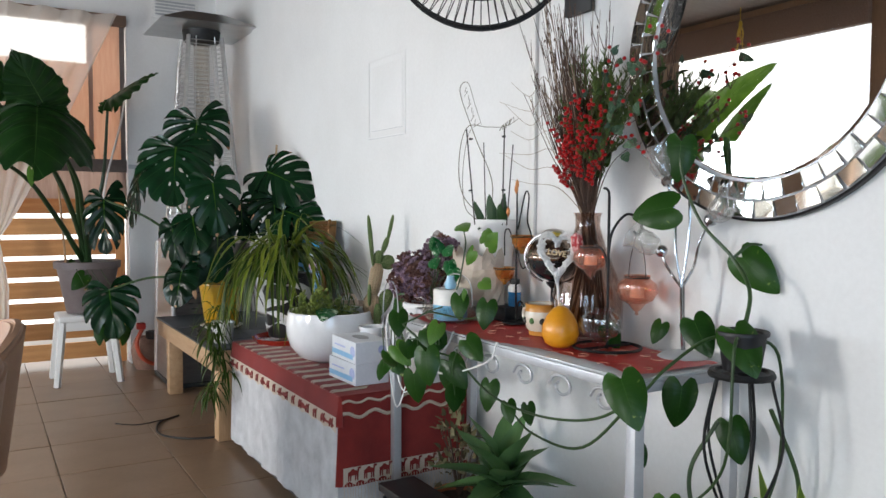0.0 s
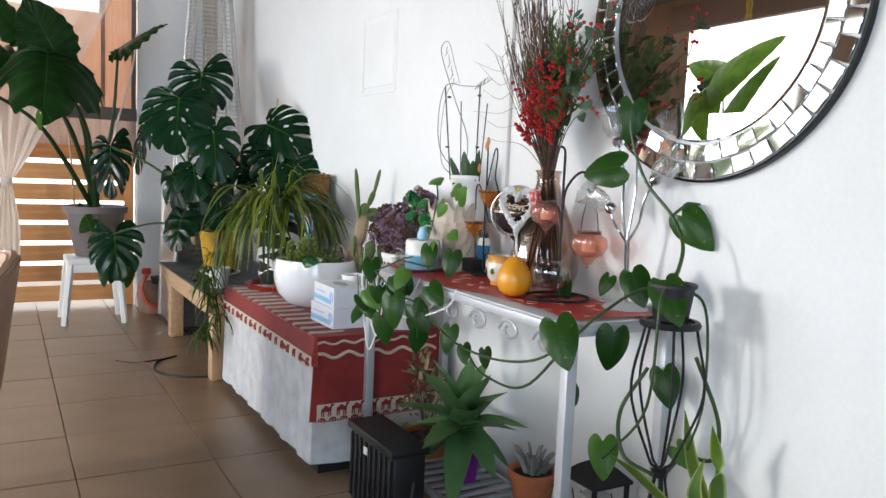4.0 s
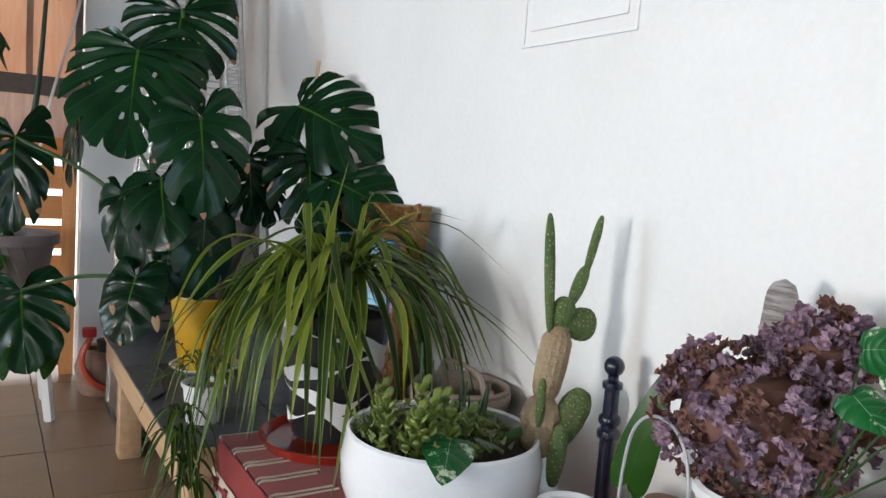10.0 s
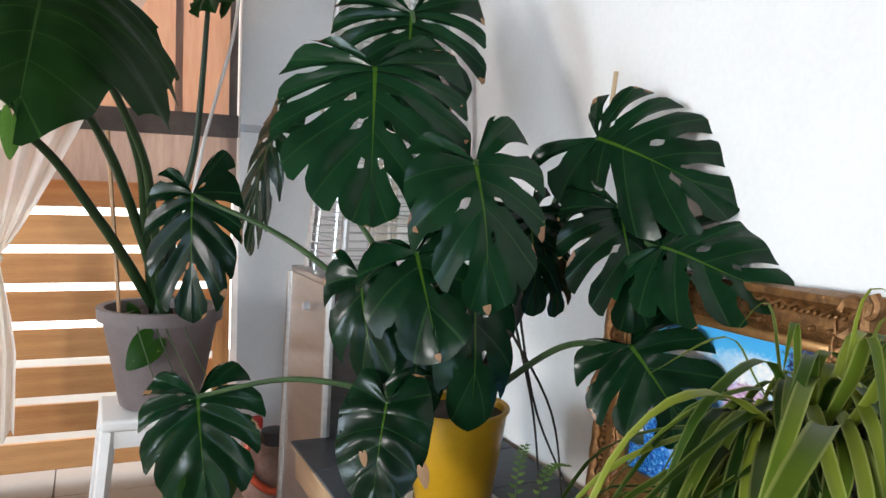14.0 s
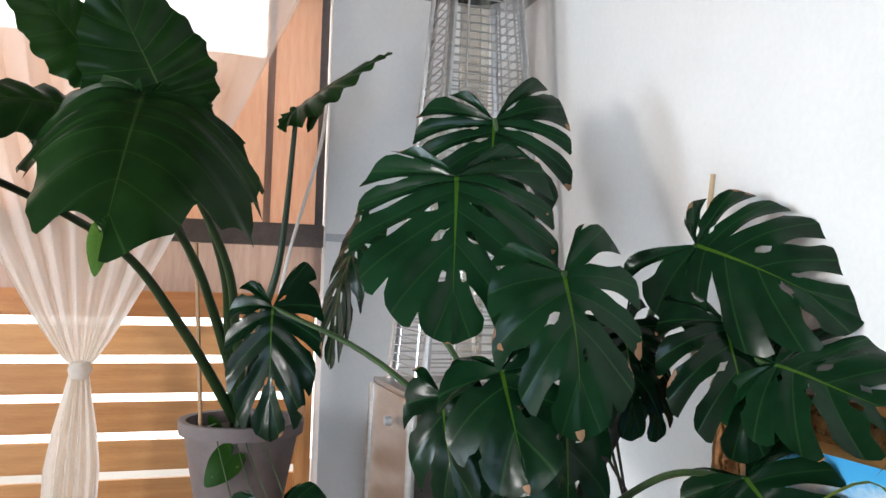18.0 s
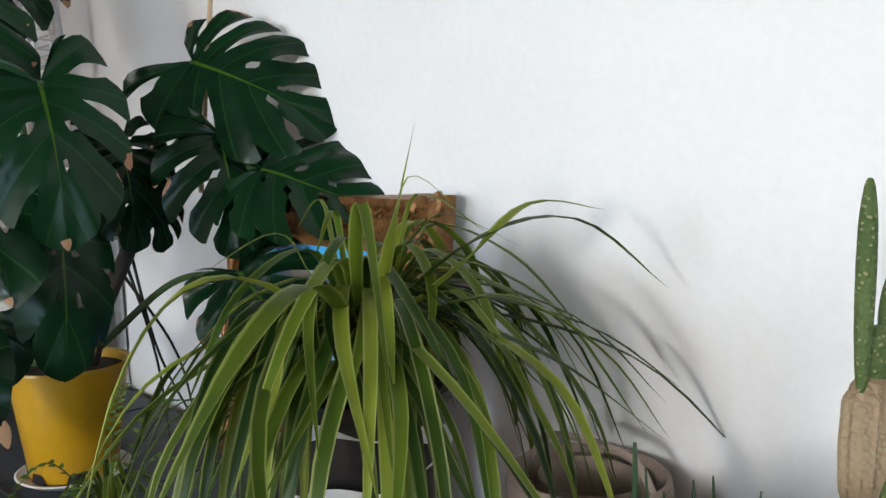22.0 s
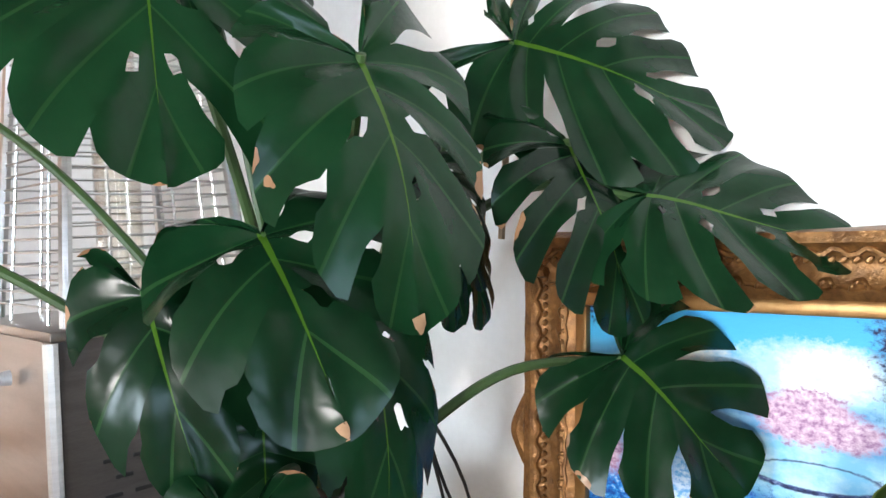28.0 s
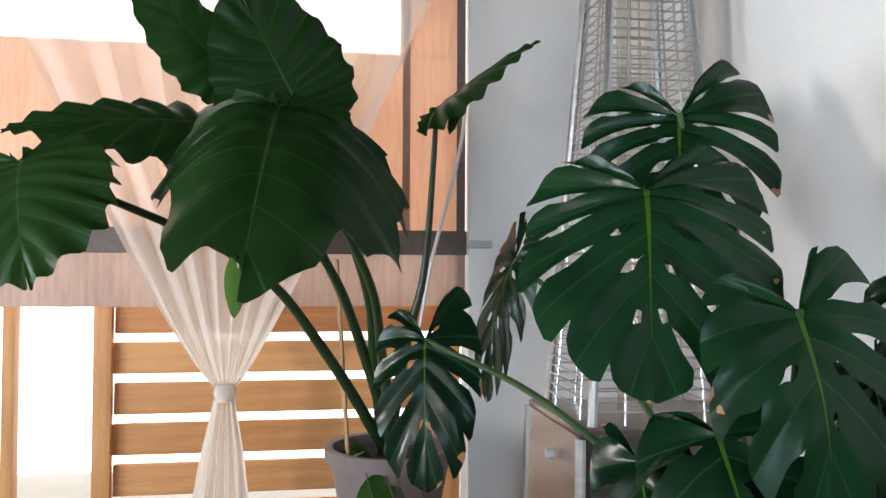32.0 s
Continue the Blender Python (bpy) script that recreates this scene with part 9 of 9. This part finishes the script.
tp = thing("clay_pot", "clay pot with a dry grey succulent", "plant", 1.42, 1.595, sz)
part("pot", pot_shell(0.068, 0.05, 0.135, lip=0.012), ORANGE_POT, tp)
part("soil", soil_disc(0.06, 0.12), SOIL, tp)
GREYS = surface("grey_succulent", (0.16, 0.16, 0.15), (0.32, 0.31, 0.29), 0.8, rnd=0.3)
for k in range(22):
    a = k * 2.4
    r = 0.012 + 0.0022 * k
    part("succulent_leaf", tube([(r * 0.4 * math.cos(a), r * 0.4 * math.sin(a), 0.12), (r * math.cos(a), r * math.sin(a), 0.15 + 0.012 * (k % 3)), (r * 1.5 * math.cos(a), r * 1.5 * math.sin(a), 0.165 + 0.016 * (k % 3))], 0.009, 0.003, n=6, per=3), GREYS, tp)

lan = thing("black_lantern", "black metal lantern with pillar candle and vines", "lantern", 1.43, 1.33, sz)
part("base", box(-0.062, 0.062, -0.062, 0.062, 0, 0.018, 0.004), BLACK_IRON, lan)
for sx in (-1, 1):
    for sy in (-1, 1):
        part("corner_bar", box(sx * 0.055 - 0.005, sx * 0.055 + 0.005, sy * 0.055 - 0.005, sy * 0.055 + 0.005, 0.018, 0.20), BLACK_IRON, lan, smooth=False)
part("lid", lathe([(0.092, 0.20), (0.094, 0.208), (0.05, 0.238), (0.02, 0.252), (0.018, 0.27), (0, 0.271)], 4, m=pose(0, 0, 0, 0, 0, 45)), BLACK_IRON, lan, smooth=False)
part("knob", lathe([(0, 0.268), (0.012, 0.272), (0.017, 0.287), (0.012, 0.300), (0, 0.304)], 16), BLACK_IRON, lan)
part("candle", lathe([(0, 0.0185), (0.04, 0.0185), (0.04, 0.155), (0.036, 0.16), (0, 0.158)], 24), surface("ivory_wax", (0.60, 0.58, 0.53), (0.72, 0.70, 0.66), 0.5), lan, "ivory pillar candle")
for f in range(4):
    for k in range(3):
        x = -0.03 + 0.03 * k
        m = pose(0, 0, 0, 0, 0, 90 * f)
        part("vine_motif", tube([(x, -0.056, 0.02), (x + 0.008, -0.057, 0.07), (x - 0.006, -0.057, 0.11), (x + 0.004, -0.057, 0.14 + 0.01 * k)], 0.0018, n=5, per=5), BLACK_IRON, lan).matrix_basis = m
        for j in range(3):
            part("vine_leaf", lathe([(0, -0.007), (0.0035, -0.003), (0.004, 0.002), (0, 0.008)], 6, m=pose(x + 0.01 * (-1) ** j, -0.058, 0.05 + 0.035 * j, 0, 40 * (-1) ** j, 0)), BLACK_IRON, lan).matrix_basis = m

ORANGE_GLAZE = surface("orange_glaze", (0.62, 0.24, 0.01), (0.76, 0.34, 0.02), 0.2, coat=0.5)
om = thing("orange_jug", "round glossy orange ceramic jug with handle", "jug", 1.30, 1.315, sz)
part("body", lathe([(0, 0), (0.03, 0), (0.052, 0.022), (0.058, 0.050), (0.050, 0.078), (0.040, 0.092), (0.042, 0.098), (0.036, 0.098), (0.044, 0.078), (0.052, 0.05), (0, 0.012)], 32), ORANGE_GLAZE, om)
part("handle", tube([(0.0, -0.048, 0.080), (0.01, -0.078, 0.072), (0.01, -0.076, 0.035), (0.0, -0.052, 0.028)], 0.007, n=8), ORANGE_GLAZE, om)
part("white_dot", lathe([(0.013, 0), (0.013, 0.003), (0.010, 0.005), (0, 0.006)], 18, m=pose(-0.050, -0.020, 0.062, 0, -90, 22)), WHITE_PLASTIC, om, "white painted disc")
part("dark_dot", lathe([(0.006, 0), (0.006, 0.002), (0, 0.003)], 14, m=pose(-0.0555, -0.0222, 0.062, 0, -90, 22)), BLACK_PLASTIC, om)
solid("white_plug_lead", tube([(1.34, 1.22, sz + 0.03), (1.32, 1.16, sz + 0.05), (1.27, 1.10, 0.14), (1.24, 1.07, 0.10)], 0.006, n=7), WHITE_PLASTIC, "short white plug lead hanging by the shelf", "cable")

jade = thing("sedum_pot", "orange clay pot with pale trailing sedum", "plant", 1.20, 1.035, 0)
part("pot", pot_shell(0.075, 0.058, 0.11, lip=0.012), ORANGE_POT, jade)
part("soil", soil_disc(0.067, 0.095), SOIL, jade)
SED = surface("grey_green_sedum", (0.10, 0.15, 0.09), (0.24, 0.30, 0.20), 0.5, rnd=0.4)
sd = link_mesh("sedum_leaf", lathe([(0, 0), (0.004, 0.002), (0.007, 0.010), (0.006, 0.017), (0, 0.021)], 7), SED)
for v in sd.vertices:
    v.co.y *= 0.5
rng = random.Random(41)
for k in range(17):
    a = rng.random() * math.tau
    r = 0.06 * math.sqrt(rng.random())
    h = rng.uniform(0.03, 0.10)
    p0 = Vector((r * math.cos(a), r * math.sin(a), 0.10))
    p1 = p0 + Vector((0.05 * math.cos(a), 0.05 * math.sin(a), h))
    part("sedum_stem", tube([p0, p0.lerp(p1, 0.5) + Vector((0, 0, 0.012)), p1], 0.0028, 0.0015, n=5, per=3), SED, jade)
    for j in range(10):
        f = 0.4 + 0.6 * j / 9
        o = new("sedum_leaf", sd)
        o.parent = jade
        o.matrix_basis = Matrix.Translation(p0.lerp(p1, f) + Vector((0, 0, 0.01))) @ pose(0, 0, 0, 0, 0, 137 * j) @ pose(0, 0, 0, -60 + 30 * f)

dra = thing("corn_plant", "striped yellow-green corn plant in dark blue pot", "plant", 1.40, 0.905, 0)
part("pot", pot_shell(0.125, 0.10, 0.185, lip=0.016), surface("dark_blue_glaze", (0.012, 0.016, 0.03), (0.03, 0.038, 0.06), 0.25, coat=0.4), dra, "dark blue glazed pot")
part("soil", soil_disc(0.112, 0.165), SOIL, dra)
part("stem", tube([(0, 0, 0.16), (0.0, 0.01, 0.30)], 0.014, n=8), STEM, dra)
STRIPE = strap_material("striped_blade", (0.030, 0.080, 0.014), (0.12, 0.20, 0.030), (0.42, 0.47, 0.13))
for pts, w in (([(0, 0, 0.27), (0.025, 0.03, 0.38), (0.03, 0.045, 0.49), (-0.01, 0.03, 0.585)], 0.016), ([(0, 0, 0.27), (-0.02, 0.04, 0.36), (-0.02, 0.055, 0.43), (0.01, 0.06, 0.50)], 0.014), ([(0, 0, 0.28), (0.01, -0.05, 0.33), (0.0, -0.09, 0.36), (-0.02, -0.13, 0.37)], 0.015), ([(0, 0, 0.23), (-0.06, 0.04, 0.24), (-0.12, 0.06, 0.19), (-0.15, 0.07, 0.12)], 0.015), ([(0, 0, 0.24), (-0.05, -0.06, 0.27), (-0.10, -0.12, 0.25), (-0.14, -0.16, 0.19)], 0.015), ([(0, 0, 0.27), (-0.03, 0.10, 0.36), (-0.06, 0.19, 0.42), (-0.08, 0.26, 0.45)], 0.016),
               ([(0, 0, 0.27), (0.04, -0.09, 0.38), (0.06, -0.19, 0.385), (0.08, -0.29, 0.32)], 0.018), ([(0, 0, 0.27), (-0.08, 0.07, 0.33), (-0.17, 0.11, 0.27), (-0.22, 0.13, 0.18)], 0.018),
               ([(0, 0, 0.27), (-0.03, -0.05, 0.30), (-0.08, -0.09, 0.22), (-0.10, -0.11, 0.09)], 0.018), ([(0, 0, 0.27), (0.05, -0.05, 0.38), (0.06, -0.10, 0.43), (0.06, -0.15, 0.46)], 0.013),
               ([(0, 0, 0.27), (0.05, 0.08, 0.36), (0.07, 0.15, 0.45), (0.09, 0.20, 0.56)], 0.015), ([(0, 0, 0.25), (-0.10, -0.01, 0.30), (-0.16, 0.0, 0.22), (-0.18, 0.01, 0.10)], 0.017),
               ([(0, 0, 0.25), (0.05, -0.12, 0.28), (0.07, -0.22, 0.20), (0.09, -0.27, 0.10)], 0.014), ([(0, 0, 0.25), (-0.04, 0.12, 0.28), (-0.07, 0.20, 0.22), (-0.09, 0.25, 0.12)], 0.016),
               ([(0, 0, 0.25), (0.02, -0.08, 0.25), (0.0, -0.17, 0.16), (-0.02, -0.21, 0.06)], 0.016)):
    strap(dra, pts, w * 1.25, STRIPE, per=7)

ech = thing("echeveria", "blue-green rosette succulents with a flower stalk", "plant", 1.46, 0.675, 0)
part("pot", pot_shell(0.085, 0.07, 0.165, lip=0.008), BLACK_PLASTIC, ech, "low black pot")
part("soil", soil_disc(0.078, 0.15), SOIL, ech)
ECH = surface("blue_green_succulent", (0.060, 0.120, 0.105), (0.14, 0.235, 0.20), 0.5, rnd=0.4)
for rx, ry, rz, s in ((-0.02, -0.02, 0.20, 0.105), (-0.05, 0.085, 0.165, 0.100), (0.03, 0.05, 0.21, 0.070), (-0.06, 0.03, 0.15, 0.075)):
    for k in range(18):
        a = k * 2.4
        el = radians(72 - 3.6 * k)
        L = s * (0.55 + 0.45 * k / 18)
        d = Vector((math.cos(a) * math.cos(el), math.sin(a) * math.cos(el), math.sin(el)))
        n = Vector((-math.sin(el) * math.cos(a), -math.sin(el) * math.sin(a), math.cos(el)))
        ob = part("rosette_leaf", blade(L, L * 0.72, lobes=3, nv=2, nu=3, back=0.0, droop=0.1, cup=-0.4, wave=0, tipw=0.12), ECH, ech)
        ob.matrix_basis = leaf_pose(Vector((rx, ry, rz)), Vector((rx, ry, rz)) + d * L, n)
part("flower_stalk", tube([(0.02, -0.02, 0.23), (0.04, -0.09, 0.26), (0.045, -0.15, 0.25), (0.05, -0.20, 0.28)], 0.0022, 0.0012, n=5), STEM, ech)
for k in range(9):
    f = k / 8
    part("stalk_bud", lathe([(0, -0.004), (0.0035, 0), (0, 0.006)], 6, m=pose(0.045, -0.12 - 0.08 * f, 0.256 + 0.022 * f * f + 0.004 * (-1) ** k)), ECH, ech)
pilea = thing("seedling", "small upright seedling with two green leaves", "plant", 1.44, 0.80, 0)
part("pot", pot_shell(0.03, 0.024, 0.05, lip=0.003), BLACK_PLASTIC, pilea)
part("stem", tube([(0, 0, 0.04), (0.005, 0.0, 0.12)], 0.002, n=5), STEM, pilea)
leaf(pilea, (0.005, 0, 0.12), (0.0, -0.03, 0.16), (-1, 0, 0.3), 0.03, SPRIG, seed=1, lobes=4, nv=2, nu=3)

# ---- wall fan ----
fan = thing("wall_fan", "black wall fan with round wire cage", "fan", 1.20, 1.80, 1.885, 0)
aim = pose(0, 0, 0, 0, -98, 56) @ Matrix.Scale(1.12, 4)
part("motor", lathe([(0, -0.10), (0.05, -0.10), (0.062, -0.07), (0.062, -0.02), (0.03, 0.0), (0, 0.0)], 28), BLACK_PLASTIC, fan).matrix_basis = aim
for r, z in ((0.235, 0.02), (0.228, 0.045), (0.228, -0.005), (0.16, 0.062), (0.16, -0.02), (0.09, 0.07)):
    part("cage_ring", tube([(r * math.cos(math.tau * i / 48), r * math.sin(math.tau * i / 48), z) for i in range(49)], 0.004 if r > 0.23 else 0.0022, n=6, curve=False), BLACK_IRON, fan).matrix_basis = aim
for k in range(64):
    a = math.tau * k / 64
    c, s = math.cos(a), math.sin(a)
    part("cage_wire", tube([(0.04 * c, 0.04 * s, 0.072), (0.16 * c, 0.16 * s, 0.062), (0.235 * c, 0.235 * s, 0.02), (0.16 * c, 0.16 * s, -0.02), (0.06 * c, 0.06 * s, -0.03)], 0.0014, n=4, per=3), BLACK_IRON, fan).matrix_basis = aim
for k in range(3):
    bm = blade(0.19, 0.15, lobes=4, nv=2, nu=4, back=0.1, droop=0.05, cup=0.1, wave=0.0, tipw=0.3)
    part("fan_blade", bm, surface("grey_blade", (0.10, 0.10, 0.10), (0.16, 0.16, 0.16), 0.4), fan).matrix_basis = aim @ pose(0, 0, 0.02, 0, 18, 120 * k + 30) @ pose(0, 0.03, 0)
part("hub", lathe([(0, 0.065), (0.042, 0.065), (0.045, 0.074), (0, 0.08)], 24), BLACK_PLASTIC, fan).matrix_basis = aim
part("wall_arm", tube([(0.05, 0.06, 0.01), (0.14, 0.08, -0.05), (0.24, 0.04, -0.09), (0.345, 0.0, -0.09)], 0.022, n=10), BLACK_PLASTIC, fan)
part("wall_plate", box(0.340, 0.360, -0.06, 0.06, -0.18, 0.02, 0.006), BLACK_PLASTIC, fan)

# ---- outside the side window: sunlit broad-leaved plants ----
OUT_LEAF = vein_leaf("sunlit_leaf", (0.05, 0.13, 0.012), (0.12, 0.24, 0.03), (0.2, 0.3, 0.08), (0.13, 0.24, 0.05), 9, through=0.35)
LOW_LEAVES = [((-2.9, 4.0, 1.30), (-2.85, 3.7, 1.05), 0.34, (1, 0.2, 0.4)), ((-2.9, 3.95, 1.45), (-2.9, 3.60, 1.72), 0.24, (1, 0, 0.5)), ((-2.9, 4.05, 1.2), (-2.8, 4.3, 0.95), 0.36, (1, -0.2, 0.4))]
MID_LEAVES = [((-2.8, 4.85, 1.68), (-2.8, 4.36, 2.18), 0.22, (1, 0, 0.3)), ((-2.85, 4.5, 1.45), (-2.78, 4.25, 1.2), 0.36, (1, 0.2, 0.5)), ((-2.85, 4.55, 1.40), (-2.8, 4.85, 1.15), 0.38, (1, -0.2, 0.4))]
HIGH_LEAVES = [((-2.9, 5.0, 2.10), (-2.9, 5.42, 2.25), 0.27, (1, 0.1, 0.4)), ((-2.85, 5.15, 1.93), (-2.85, 4.38, 2.36), 0.34, (1, 0.1, 0.2)), ((-2.85, 5.2, 1.95), (-2.8, 5.05, 1.50), 0.38, (1, 0, 0.4)), ((-2.9, 5.3, 1.92), (-2.9, 5.45, 1.58), 0.22, (1, 0, 0.2))]
for k in range(3):
    y0 = 3.95 + 0.5 * k
    pl = thing("porch_plant", "broad-leaved green plant in sun beyond the window", "plant", -2.95, y0, -0.14, 0, "plants beyond the side window")
    part("pot", pot_shell(0.16, 0.12, 0.32, lip=0.015), ORANGE_POT, pl)
    part("soil", soil_disc(0.145, 0.29), SOIL, pl)
    for at, tip, width, face in (LOW_LEAVES, MID_LEAVES, HIGH_LEAVES)[k]:
        o = Vector((-2.95, y0, -0.14))
        at, tip = Vector(at) - o, Vector(tip) - o
        part("petiole", tube([(0, 0, 0.28), (at.x * 0.3, at.y * 0.4, at.z * 0.6), tuple(at)], 0.014, 0.007, n=6), STEM, pl)
        leaf(pl, at, tip, face, width, OUT_LEAF, seed=k * 9 + int(width * 100), lobes=11, nv=3, nu=6, droop=0.18, back=0.12, wave=0.02)


# gold tassel hung from the ceiling by the side window
tas = thing("hanging_tassel", "gold ribbon tassel hanging from the ceiling", "ornament", -2.15, 4.14, TOP)
GOLD_RIBBON = surface("gold_ribbon", (0.50, 0.32, 0.03), (0.70, 0.48, 0.07), 0.35, 0.3)
part("cord", tube([(0, 0, 0), (0, 0.003, -0.06), (0, 0, -0.12)], 0.003, n=6), GOLD_RIBBON, tas)
part("knot", lathe([(0, -0.03), (0.012, -0.02), (0.016, 0), (0.010, 0.018), (0, 0.024)], 12, m=pose(0, 0, -0.12)), GOLD_RIBBON, tas)
for k in range(9):
    a = k * 2.4
    part("ribbon", tube([(0.004 * math.cos(a), 0.006 * math.sin(a), -0.13), (0.018 * math.cos(a), 0.026 * math.sin(a), -0.20), (0.012 * math.cos(a + 1), 0.030 * math.sin(a), -0.27), (0.016 * math.cos(a), 0.034 * math.sin(a + 0.5), -0.31 + 0.02 * math.sin(k * 3))], 0.0035, 0.002, n=5), GOLD_RIBBON, tas)

# ---- floor tiles, nearest first ----
TS = 0.467
tile_mesh = link_mesh("floor_tile", box(-TS / 2 + 0.002, TS / 2 - 0.002, -TS / 2 + 0.002, TS / 2 - 0.002, -0.008, 0.0, 0.0012, 1), TILE)
floor = thing("floor", "beige ceramic floor tiles with dark grout joints", "floor", 0, 0, 0, kind="structure")
for i in range(-5, 7):
    for k in range(-6, 14):
        x, y = 0.28 + TS * (i + 0.5), 5.46 + TS * (k - 11 + 0.5)
        if LEFT - 0.1 < x < 3.4 and BACK < y < END + 0.4 and not (x > WX + 0.1 and y > 0.5):
            t = new("floor_tile", tile_mesh)
            t.parent = floor
            t.matrix_basis = pose(x, y, random.uniform(-0.0008, 0.0008))
